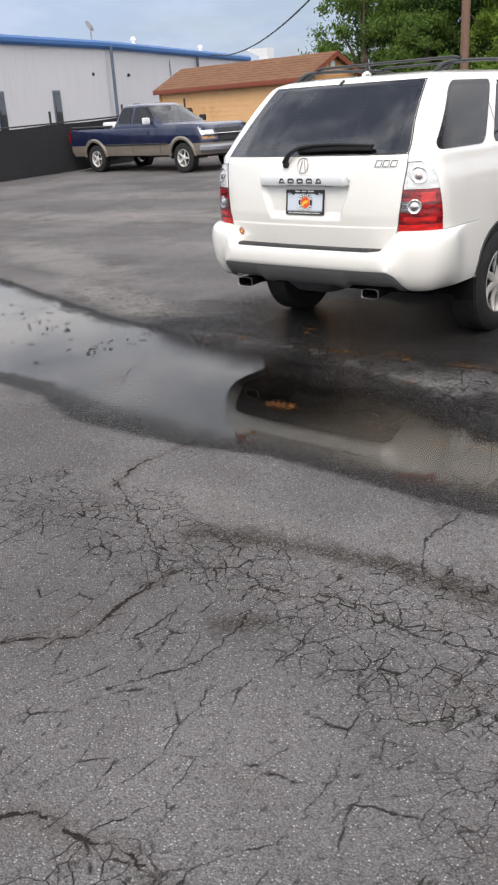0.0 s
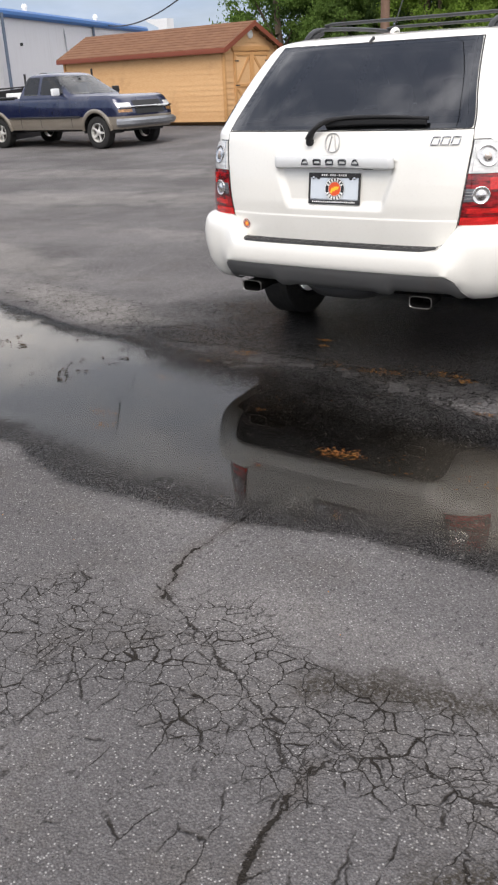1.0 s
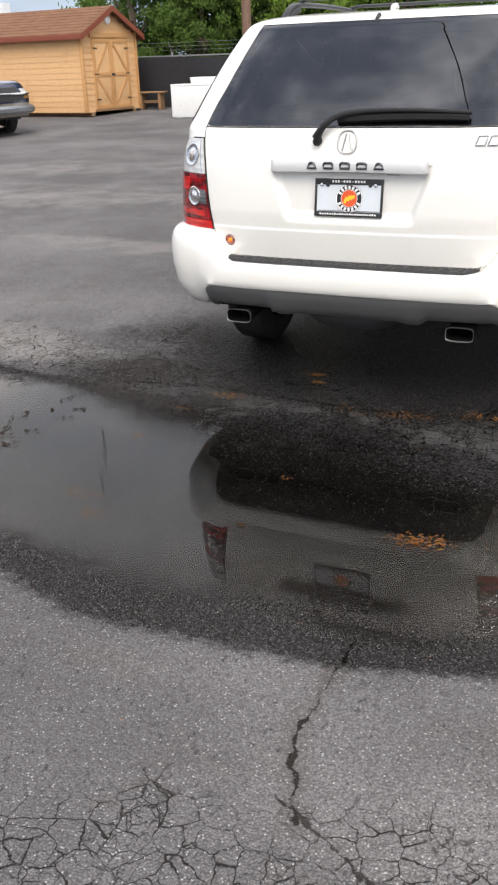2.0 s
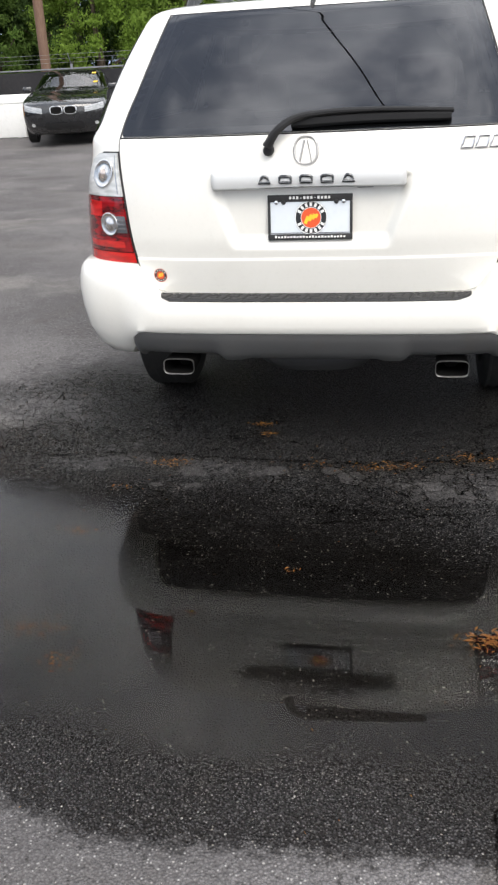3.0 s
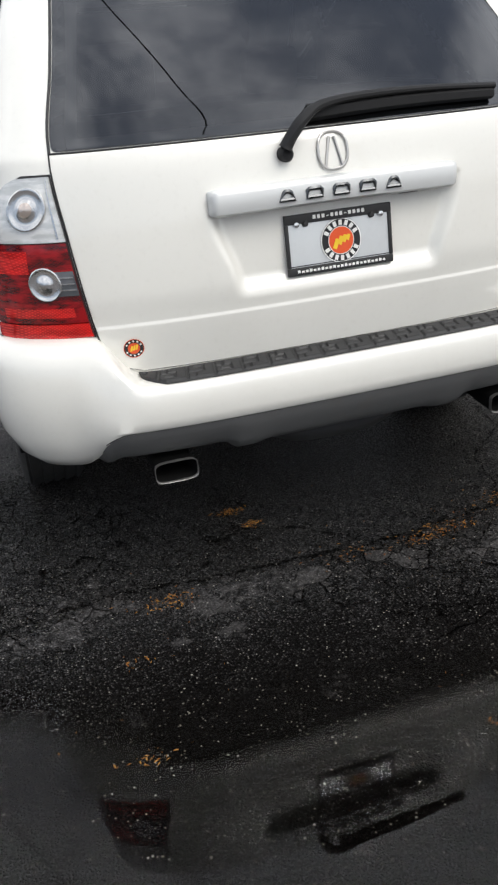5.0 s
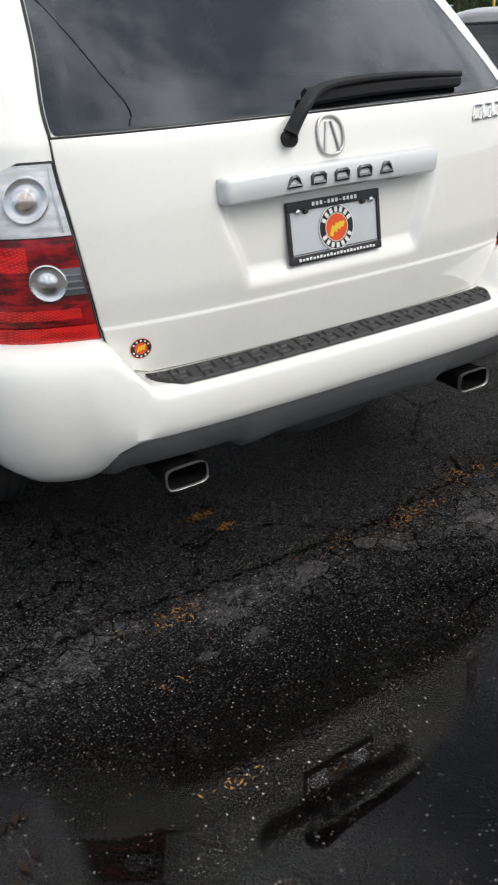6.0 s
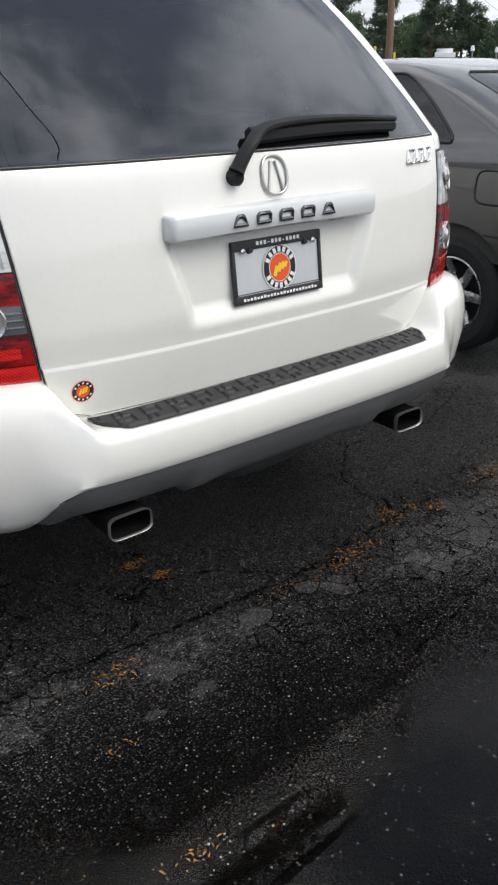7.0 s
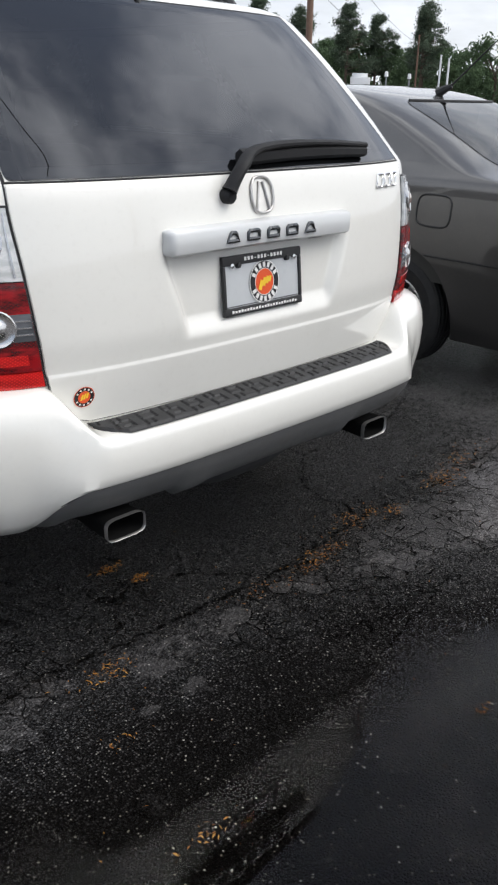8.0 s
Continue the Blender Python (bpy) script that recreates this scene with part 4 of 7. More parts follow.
CRACKS = [[(1.20, -3.70), (1.38, -3.50), (1.51, -3.41), (1.49, -3.27), (1.47, -3.18), (1.46, -2.97)],
          [(0.62, -2.42), (0.55, -2.22), (0.57, -2.01), (0.58, -1.86)],
          [(1.88, -4.15), (2.03, -3.98), (2.15, -3.98), (2.27, -3.94), (2.42, -3.94), (2.7, -4.2)],
          [(-0.29, 0.55), (-0.30, 0.29), (-0.45, 0.12)], [(-0.30, 0.29), (-0.10, 0.20), (0.03, 0.08)],
          [(-1.3, -0.02), (-0.76, 0.07), (-0.47, 0.03), (-0.22, 0.02), (0.07, 0.0), (0.41, 0.03), (0.76, 0.07), (1.16, 0.03), (1.6, 0.06), (2.6, 0.2)]]
SUNK_CRACK = [[(-0.96, -0.72), (-0.83, -0.90), (-0.75, -1.09), (-0.50, -1.40)]]
THIN_CRACKS = [[(1.46, -2.97), (1.22, -2.78), (0.90, -2.60), (0.64, -2.46)], [(1.46, -2.97), (1.48, -2.86), (1.63, -2.75), (1.82, -2.80), (1.96, -2.78), (2.07, -2.71), (2.22, -2.71), (2.40, -2.76), (2.67, -2.71)],
               [(1.90, -3.04), (1.92, -3.14), (1.93, -3.31), (1.83, -3.48)], [(0.12, -0.50), (0.33, -0.46), (0.47, -0.43)],
               [(0.62, 0.05), (0.72, 0.40), (0.95, 0.62), (1.0, 0.95)], [(0.95, 0.62), (1.4, 0.55), (1.9, 0.75)], [(1.16, 0.03), (1.35, -0.3), (1.7, -0.42)], [(2.13, -1.95), (2.12, -2.15), (2.2, -2.32)]]


def crack_fields(X, Y, runs):
    """Distance to the nearest run of segments, and the same with its side as sign."""
    far, side = np.full(X.shape, 9.0), np.full(X.shape, 9.0)
    for p, q in [(a, b) for run in runs for a, b in zip(run[:-1], run[1:])]:
        dx, dy = q[0] - p[0], q[1] - p[1]
        t = np.clip(((X - p[0]) * dx + (Y - p[1]) * dy) / (dx * dx + dy * dy), 0, 1)
        d = np.hypot(X - p[0] - t * dx, Y - p[1] - t * dy)
        s = ((X - p[0]) * dy - (Y - p[1]) * dx) / math.hypot(dx, dy)
        near = d < far
        side = np.where(near, s, side)
        far = np.where(near, d, far)
    return far, side


def axis(a, b, fine, far, grow=1.13):
    mid = list(np.arange(a, b + fine / 2, fine))
    d, p, q = fine, a, b
    left, right = [], []
    while p > -far:
        d *= grow
        p, q = p - d, q + d
        left.append(p), right.append(q)
    return np.array(left[::-1] + mid + right)


def ground_sheet():
    xs, ys = axis(-4.0, 4.5, 0.025, 900), axis(-5.0, 2.0, 0.025, 900)
    X, Y = np.meshgrid(xs, ys)
    pool = pool_field(X, Y)
    Z = rise(X, Y) - 0.012 * np.clip(pool / 0.5, 0, 1)
    near = np.clip(1 - np.hypot(X, Y) / 30, 0, 1)
    Z = Z + near * 0.006 * (np.sin(X * 1.7 + 0.6 * Y) * np.cos(Y * 1.3 - 0.4 * X)) * np.clip(-pool, 0, 1)
    h, w = X.shape
    V = np.stack([X, Y, Z], -1).reshape(-1, 3)
    idx = np.arange(h * w).reshape(h, w)
    F = np.stack([idx[:-1, :-1], idx[:-1, 1:], idx[1:, 1:], idx[1:, :-1]], -1).reshape(-1, 4)
    me = bpy.data.meshes.new("ground")
    me.from_pydata(V.tolist(), [], F.tolist())
    me.shade_smooth()
    # small plates: the crazed belt before the puddle, and the broken belt behind the car
    crazed = np.maximum.reduce([blob(X, Y, 1.75, -2.72, 0.8, 0.20, 4), 1.1 * blob(X, Y, 2.5, -2.72, 0.6, 0.42), blob(X, Y, 1.05, -2.72, 0.5, 0.28, -30), 0.7 * blob(X, Y, 0.45, -2.75, 0.6, 0.3, 10), 0.4 * blob(X, Y, 2.9, -3.3, 0.45, 0.5), 0.55 * blob(X, Y, 2.55, -4.1, 0.6, 0.3), 0.8 * blob(X, Y, -0.1, -3.4, 0.9, 0.4, 20), 0.8 * blob(X, Y, -2.6, 0.5, 1.5, 0.4, -20), 1.1 * blob(X, Y, 0.7, -0.12, 0.9, 0.32, 4), blob(X, Y, 1.7, -0.25, 0.8, 0.5), blob(X, Y, -1.4, 0.2, 0.8, 0.3, -10), 0.8 * blob(X, Y, -1.0, 0.55, 0.9, 0.45, -15)])
    streaky = np.maximum.reduce([1.2 * blob(X, Y, 2.5, -3.6, 1.0, 0.9), 1.0 * blob(X, Y, 1.7, -3.3, 0.7, 0.7), 0.7 * blob(X, Y, 0.9, -3.2, 0.8, 0.5), 0.6 * blob(X, Y, 3.2, -4.6, 1.0, 0.8)])
    crust = np.maximum.reduce([blob(X, Y, -0.48, -0.13, 0.05, 0.07, 60), blob(X, Y, -0.46, -0.26, 0.04, 0.05), 0.8 * blob(X, Y, -0.62, -0.24, 0.05, 0.03), 0.55 * blob(X, Y, 0.05, -0.10, 0.45, 0.10, 2), 0.95 * blob(X, Y, 0.75, -0.16, 0.40, 0.17, 6), blob(X, Y, 1.35, -0.2, 0.5, 0.28), 0.8 * blob(X, Y, -2.2, 0.4, 0.6, 0.2, -16), 0.75 * blob(X, Y, -0.10, 0.28, 0.12, 0.10), 0.7 * blob(X, Y, 2.2, -0.35, 0.6, 0.4)])
    # the first blob, under the white car, is damp plus painted shade
    damp_shade = np.maximum.reduce([np.clip(1.0 + pool * np.where((Y < -1.35) | (X < -0.9), 9.0, 2.2), 0, 1), 1.1 * blob(X, Y, 0.3, 0.7, 2.0, 1.1), 0.95 * blob(X, Y, 2.2, -1.0, 1.6, 0.75), 0.7 * blob(X, Y, 3.0, 0.6, 1.8, 1.6), 0.75 * blob(X, Y, -1.2, 0.15, 0.8, 0.5)])
    silt = np.maximum.reduce([blob(X, Y, -2.6, 0.55, 1.6, 0.28, -18), blob(X, Y, -5.5, 2.0, 2.6, 0.5, -20), 0.8 * blob(X, Y, -7.5, 5.6, 5.0, 0.9, 12), 0.7 * blob(X, Y, -9.0, 8.5, 5.0, 0.8, 8), 0.6 * blob(X, Y, -3.5, 3.4, 2.5, 0.4, -6)])
    crack_far, crack_side = crack_fields(X, Y, CRACKS)
    thin_far, thin_side = crack_fields(X, Y, THIN_CRACKS)
    grit = crack_fields(X, Y, [[(1.30, -2.62), (1.55, -2.52), (1.8, -2.46), (2.1, -2.40), (2.55, -2.43), (3.2, -2.52)], [(1.86, -3.06), (1.93, -3.0)]])[0]
    for name, data in (("pool", pool), ("crazed", crazed), ("streaky", streaky), ("damp_shade", damp_shade), ("crust", crust), ("silt", silt), ("crack_far", crack_far), ("crack_side", crack_side), ("thin_far", thin_far), ("thin_side", thin_side), ("grit", grit)):
        at = me.attributes.new(name, "FLOAT", "POINT")
        at.data.foreach_set("value", np.clip(data, -3, 3).astype(np.float32).ravel())
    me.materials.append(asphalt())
    ob = new("ground", me)
    return tagged(ob, "worn grey cracked asphalt car park, partly wet", "ground", kind="structure")


def shore(n, co):
    """The puddle's edge, frayed at three sizes."""
    e = n.math("ADD", n.attr("pool"), n.math("MULTIPLY", n.math("SUBTRACT", n.noise(co, 1.5, 4, 0.6), 0.5), 0.34))
    return n.math("ADD", e, n.math("MULTIPLY", n.math("SUBTRACT", n.noise(co, 9, 6, 0.75), 0.5), 0.34))


def asphalt():
    m, n, b, _ = material("asphalt")
    co = n.world()
    grey = lambda v: n.put("ShaderNodeCombineColor", {0: v, 1: v, 2: v}).outputs[0]
    off = lambda s, d, r, k: n.math("MULTIPLY", n.math("SUBTRACT", n.noise(co, s, d, r), 0.5), k)
    sway = n.vec("SCALE", n.vec("SUBTRACT", n.noise(co, 5, 3, 0.6, out=1), (0.5, 0.5, 0.5)), 0.07)
    jag = n.vec("SCALE", n.vec("SUBTRACT", n.noise(co, 34, 3, 0.6, out=1), (0.5, 0.5, 0.5)), 0.022)
    flat_co = n.vec("MULTIPLY", n.vec("ADD", n.vec("ADD", co, sway), jag), (1, 1, 0))
    crazed, damp_shade, crust = n.attr("crazed"), n.attr("damp_shade"), n.attr("crust")
    edge = shore(n, co)

    # aggregate: chips of two sizes in dark binder
    cell = n.put("ShaderNodeSeparateColor", {0: n.voronoi(co, 150, out="Color")})
    stone, chip = cell.outputs[0], cell.outputs[1]
    dist = n.voronoi(co, 150)
    small = n.put("ShaderNodeSeparateColor", {0: n.voronoi(co, 330, out="Color")}).outputs[0]
    pebble = n.put("ShaderNodeSeparateColor", {0: n.voronoi(co, 95, out="Color")})
    pebble_top = n.ramp(n.math("SUBTRACT", n.voronoi(n.vec("ADD", co, n.vec("SCALE", jag, 0.2)), 95), n.math("MULTIPLY", pebble.outputs[1], 0.16)), 0.08, 0.20, 1.0, 0.0)
    pebble_top = n.math("MULTIPLY", pebble_top, n.ramp(pebble.outputs[0], 0.92, 0.955))
    grain = n.noise(co, 420, 2)
    body = n.ramp(dist, 0.18, 0.55, 1.0, 0.0)

    # dry tone, worn and stained at several sizes
    base = n.mix(n.ramp(n.noise(co, 0.55, 6, 0.6), 0.35, 0.68), rgb(0.132, 0.126, 0.127), rgb(0.205, 0.196, 0.196))
    base = n.mix(n.math("MULTIPLY", n.ramp(n.noise(n.vec("MULTIPLY", co, (0.25, 1.0, 1.0)), 0.8, 5, 0.6), 0.46, 0.76), 0.22), base, rgb(0.40, 0.37, 0.34))
    base = n.mix(n.math("MULTIPLY", n.ramp(n.math("ADD", n.attr("silt"), off(2.2, 6, 0.72, 1.7)), 0.25, 0.95), 0.40), base, rgb(0.39, 0.370, 0.340))
    base = n.mix(n.math("MULTIPLY", n.ramp(n.noise(co, 3.1, 6, 0.68), 0.50, 0.70), 0.38), base, rgb(0.125, 0.112, 0.100))
    base = n.mix(1.0, base, grey(n.ramp(stone, 0.0, 1.0, 0.82, 1.18, smooth=False)), "MULTIPLY")
    base = n.mix(1.0, base, grey(n.ramp(small, 0.0, 1.0, 0.84, 1.16, smooth=False)), "MULTIPLY")
    base = n.mix(n.math("MULTIPLY", n.ramp(dist, 0.40, 0.75), 0.40), base, rgb(0.060, 0.057, 0.056))
    bright = n.math("MULTIPLY", n.ramp(chip, 0.875, 0.98), body)
    base = n.mix(n.math("MULTIPLY", bright, 0.60), base, rgb(0.60, 0.59, 0.57))
    base = n.mix(n.math("MULTIPLY", pebble_top, 0.45), base, rgb(0.62, 0.60, 0.56))
    pits = n.math("MULTIPLY", n.ramp(n.noise(n.vec("MULTIPLY", co, (1.0, 0.6, 1.0)), 42, 5, 0.72), 0.575, 0.66), 0.75)
    base = n.mix(pits, base, rgb(0.045, 0.043, 0.042))

    # cracks: plates, streaks along the drive, and single runs
    plate = n.voronoi(flat_co, 14.0, "DISTANCE_TO_EDGE")
    plate_rand = n.put("ShaderNodeSeparateColor", {0: n.voronoi(flat_co, 14.0, out="Color")}).outputs[0]
    sub = n.voronoi(n.vec("ADD", flat_co, (3.1, 1.7, 0)), 27.0, "DISTANCE_TO_EDGE")
    patchy = n.ramp(n.math("ADD", crazed, off(2.4, 4, 0.6, 1.2)), 0.20, 0.55)
    wide = n.ramp(n.noise(co, 6, 4, 0.65), 0.48, 0.78, 0.0, 0.040)
    joint = n.math("MULTIPLY", n.ramp(n.math("SUBTRACT", plate, wide), 0.002, 0.026, 1.0, 0.0), patchy)
    joint = n.math("MULTIPLY", joint, n.ramp(n.noise(co, 8, 4, 0.6), 0.35, 0.48, 0.2, 1.0))
    joint2 = n.math("MULTIPLY", n.ramp(sub, 0.0, 0.032, 0.8, 0.0), n.math("MULTIPLY", n.ramp(patchy, 0.5, 1.0), n.ramp(n.noise(co, 4.5, 3), 0.46, 0.58)))
    long_co = n.vec("MULTIPLY", flat_co, (1.0, 0.38, 1.0))
    streak = n.voronoi(n.vec("ADD", long_co, (5.3, 0.4, 0)), 8.5, "DISTANCE_TO_EDGE")
    torn = n.ramp(n.noise(n.vec("MULTIPLY", co, (2.2, 1.0, 1.0)), 4.2, 5, 0.68), 0.455, 0.60)
    streak_zone = n.ramp(n.math("ADD", n.attr("streaky"), off(1.8, 4, 0.6, 1.0)), 0.25, 0.70)
    tear = n.math("MULTIPLY", n.math("MULTIPLY", n.ramp(n.math("SUBTRACT", streak, n.ramp(n.noise(co, 9, 4), 0.52, 0.8, 0.0, 0.034)), 0.0, 0.022, 0.95, 0.0), torn), streak_zone)
    wander = n.math("ADD", off(14, 4, 0.65, 0.075), off(48, 3, 0.6, 0.018))
    lone = n.math("MAXIMUM", n.math("ABSOLUTE", n.math("ADD", n.attr("crack_side"), wander)), n.math("SUBTRACT", n.attr("crack_far"), 0.07))
    thin = n.math("MAXIMUM", n.math("ABSOLUTE", n.math("ADD", n.attr("thin_side"), wander)), n.math("SUBTRACT", n.attr("thin_far"), 0.07))
    swell = n.ramp(n.noise(co, 10, 4, 0.65), 0.40, 0.80, -0.002, 0.015)
    long_crack = n.math("MAXIMUM", n.ramp(n.math("SUBTRACT", lone, swell), 0.0, 0.005, 1.0, 0.0), n.math("MULTIPLY", n.ramp(n.math("SUBTRACT", thin, n.math("MULTIPLY", swell, 0.4)), 0.0, 0.005, 1.0, 0.0), 0.9))
    crack = n.math("MAXIMUM", n.math("MAXIMUM", joint, joint2), n.math("MAXIMUM", tear, long_crack))
    rim_dirt = n.math("MULTIPLY", n.ramp(n.math("ADD", lone, n.math("MULTIPLY", n.noise(co, 9, 4), 0.08)), 0.03, 0.10, 1.0, 0.0), 0.35)
    base = n.mix(rim_dirt, base, rgb(0.075, 0.062, 0.048))
    grit = n.ramp(n.math("ADD", n.attr("grit"), off(10, 5, 0.72, 0.26)), 0.0, 0.12, 1.0, 0.0)
    base = n.mix(n.math("MULTIPLY", grit, n.ramp(n.noise(co, 95, 3, 0.7), 0.36, 0.56, 0.15, 0.92)), base, rgb(0.044, 0.038, 0.030))
    base = n.mix(n.math("MULTIPLY", crack, 0.93), base, rgb(0.024, 0.021, 0.018))

    # water fills the pores: the binder first, the tops of chips and plates last; car shade is mixed in
    wet = n.math("MULTIPLY", n.ramp(edge, -0.20, 0.22), n.ramp(edge, 0.05, 0.55, 0.56, 1.0))
    # around the white car this also darkens the colour in place of shade
    moist_shade = n.ramp(n.math("ADD", damp_shade, n.math("ADD", off(30, 5, 0.75, 1.3), off(1.8, 6, 0.66, 1.2))), 0.15, 0.80)
    soak_shade = n.math("MAXIMUM", wet, n.math("MULTIPLY", moist_shade, 0.975))
    dry_top = n.math("MULTIPLY", n.ramp(n.math("ADD", crust, n.math("ADD", n.math("MULTIPLY", n.math("SUBTRACT", plate_rand, 0.5), 1.0), off(42, 5, 0.8, 1.6))), 0.45, 0.85), n.ramp(crack, 0.0, 0.5, 1.0, 0.0))
    margin = n.math("MULTIPLY", n.math("MULTIPLY", n.ramp(edge, 0.0, 0.42, 0.50, 0.0), n.ramp(stone, 0.45, 0.95)), body)
    soak_shade = n.math("MULTIPLY", soak_shade, n.math("SUBTRACT", 1.0, n.math("MAXIMUM", n.math("MULTIPLY", dry_top, 0.29), margin)))
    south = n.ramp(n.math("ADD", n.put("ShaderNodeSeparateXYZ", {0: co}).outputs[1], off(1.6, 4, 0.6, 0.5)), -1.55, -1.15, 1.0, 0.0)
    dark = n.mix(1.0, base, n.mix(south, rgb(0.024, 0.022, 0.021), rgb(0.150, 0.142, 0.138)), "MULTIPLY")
    dark = n.mix(n.math("MULTIPLY", n.math("MULTIPLY", n.ramp(chip, 0.95, 0.99), body), 0.65), dark, rgb(0.38, 0.36, 0.32))
    dark = n.mix(n.math("MULTIPLY", pebble_top, 0.62), dark, n.mix(pebble.outputs[2], rgb(0.36, 0.33, 0.27), rgb(0.74, 0.72, 0.66)))
    base = n.mix(soak_shade, base, dark)
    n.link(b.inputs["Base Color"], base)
    n.link(b.inputs["Roughness"], n.math("ADD", n.ramp(soak_shade, 0.0, 1.0, 0.88, 0.28), n.math("MULTIPLY", n.math("SUBTRACT", small, 0.5), 0.25)))
    n.link(b.inputs["Specular IOR Level"], n.math("MULTIPLY", n.math("MULTIPLY", n.ramp(soak_shade, 0.0, 1.0, 0.12, 0.54), n.ramp(n.math("SUBTRACT", edge, n.math("MULTIPLY", south, 0.17)), -0.10, 0.15, 1.0, 0.06)), n.math("MULTIPLY", n.ramp(crack, 0.0, 0.7, 1.0, 0.1), n.ramp(dist, 0.22, 0.60, 1.4, 0.2))))
    height = n.math("ADD", n.math("MULTIPLY", dist, -0.9), n.math("ADD", n.math("MULTIPLY", grain, 0.25), n.math("MULTIPLY", stone, 0.35)))
    height = n.math("SUBTRACT", height, n.math("MULTIPLY", crack, 3.0))
    n.link(b.inputs["Normal"], n.bump(height, n.ramp(soak_shade, 0.0, 1.0, 0.7, 1.0), 0.012))
    return m


def water():
    """A thin clear film with mirror gloss; chips stand out of it where it is shallow."""
    m, n, b, out = material("puddle_water")
    n.t.nodes.remove(b)
    co = n.world()
    edge = shore(n, co)
    reach = n.ramp(n.put("ShaderNodeSeparateXYZ", {0: n.vec("ADD", co, n.vec("SCALE", n.noise(co, 1.6, 4, out=1), 0.5))}).outputs[1], -0.72, -0.30, 0.60, 1.35)
    west = n.put("ShaderNodeSeparateXYZ", {0: co}).outputs[0]
    reach = n.math("MULTIPLY", reach, n.ramp(west, -1.6, -0.5, 0.35, 1.0))
    depth = n.math("DIVIDE", edge, reach, clamp=True)
    poke = n.put("ShaderNodeSeparateColor", {0: n.voronoi(co, 150, out="Color")}).outputs[0]
    lump = n.math("ADD", n.math("MULTIPLY", poke, 0.55), n.math("MULTIPLY", n.noise(co, 40, 5, 0.75), 0.55))
    amount = n.ramp(n.math("SUBTRACT", n.math("MULTIPLY", depth, 2.2), lump), -0.30, 0.30)
    off = lambda s, d, r, k: n.math("MULTIPLY", n.math("SUBTRACT", n.noise(co, s, d, r), 0.5), k)
    split = n.math("MAXIMUM", n.math("ABSOLUTE", n.math("ADD", n.attr("crack_side"), n.math("ADD", off(14, 4, 0.65, 0.030), off(48, 3, 0.6, 0.012)))), n.math("SUBTRACT", n.attr("crack_far"), 0.07))
    amount = n.math("MULTIPLY", amount, n.ramp(n.math("SUBTRACT", split, n.ramp(n.noise(co, 10, 4), 0.4, 0.7, 0.0, 0.003)), 0.0, 0.0035, 0.15, 1.0))
    ripple = n.bump(n.noise(co, 7, 2), 0.010, 0.01)
    g = n.put("ShaderNodeBsdfGlossy", {"Color": rgb(1, 1, 1), "Normal": ripple})
    n.link(g.inputs["Roughness"], n.ramp(depth, 0.1, 0.5, 0.06, 0.0))
    t = n.put("ShaderNodeBsdfTransparent", {"Color": rgb(0.86, 0.84, 0.80)})
    clear = n.put("ShaderNodeBsdfTransparent", {"Color": rgb(1, 1, 1)})
    east = n.put("ShaderNodeSeparateXYZ", {0: n.vec("ADD", co, n.vec("SCALE", n.noise(co, 2.0, 4, out=1), 0.6))}).outputs[0]
    mud = n.put("ShaderNodeBsdfDiffuse", {"Color": rgb(0.27, 0.235, 0.185)})
    cloudy = n.math("ADD", n.ramp(east, -2.3, -0.95, 0.60, 0.0), n.ramp(east, 0.9, 2.1, 0.0, 0.22))
    cloudy = n.math("MULTIPLY", cloudy, n.ramp(n.noise(co, 2.6, 5, 0.6), 0.3, 0.6, 0.6, 1.0))
    below = n.put("ShaderNodeMixShader", {0: cloudy, 1: t.outputs[0], 2: mud.outputs[0]})
    shine = n.put("ShaderNodeFresnel", {"IOR": 1.29}).outputs[0]
    film = n.put("ShaderNodeMixShader", {0: shine, 1: below.outputs[0], 2: g.outputs[0]})
    mixer = n.put("ShaderNodeMixShader", {0: amount, 1: clear.outputs[0], 2: film.outputs[0]})
    n.link(out.inputs["Surface"], mixer.outputs[0])
    return m


def puddle():
    xs, ys = np.arange(-7.6, 4.4, 0.05), np.arange(-2.3, 1.3, 0.05)
    X, Y = np.meshgrid(xs, ys)
    pool = pool_field(X, Y)
    h, w = X.shape
    keep = pool > -0.4
    idx = -np.ones((h, w), int)
    idx[keep] = np.arange(keep.sum())
    V = np.stack([X, Y, np.full(X.shape, 0.004)], -1)[keep]
    quads = np.stack([idx[:-1, :-1], idx[:-1, 1:], idx[1:, 1:], idx[1:, :-1]], -1).reshape(-1, 4)
    quads = quads[(quads >= 0).all(1)]
    me = bpy.data.meshes.new("puddle")
    me.from_pydata(V.tolist(), [], quads.tolist())
    me.shade_smooth()
    at = me.attributes.new("pool", "FLOAT", "POINT")
    at.data.foreach_set("value", pool[keep].astype(np.float32))
    for name, data in zip(("crack_far", "crack_side"), crack_fields(X, Y, SUNK_CRACK)):
        at = me.attributes.new(name, "FLOAT", "POINT")
        at.data.foreach_set("value", data[keep].astype(np.float32))
    me.materials.append(water())
    ob = new("water", me)
    ob.visible_shadow = False
    return tagged(ob, "shallow still rain puddle on asphalt", "puddle", kind="structure")


ground_sheet()
puddle()


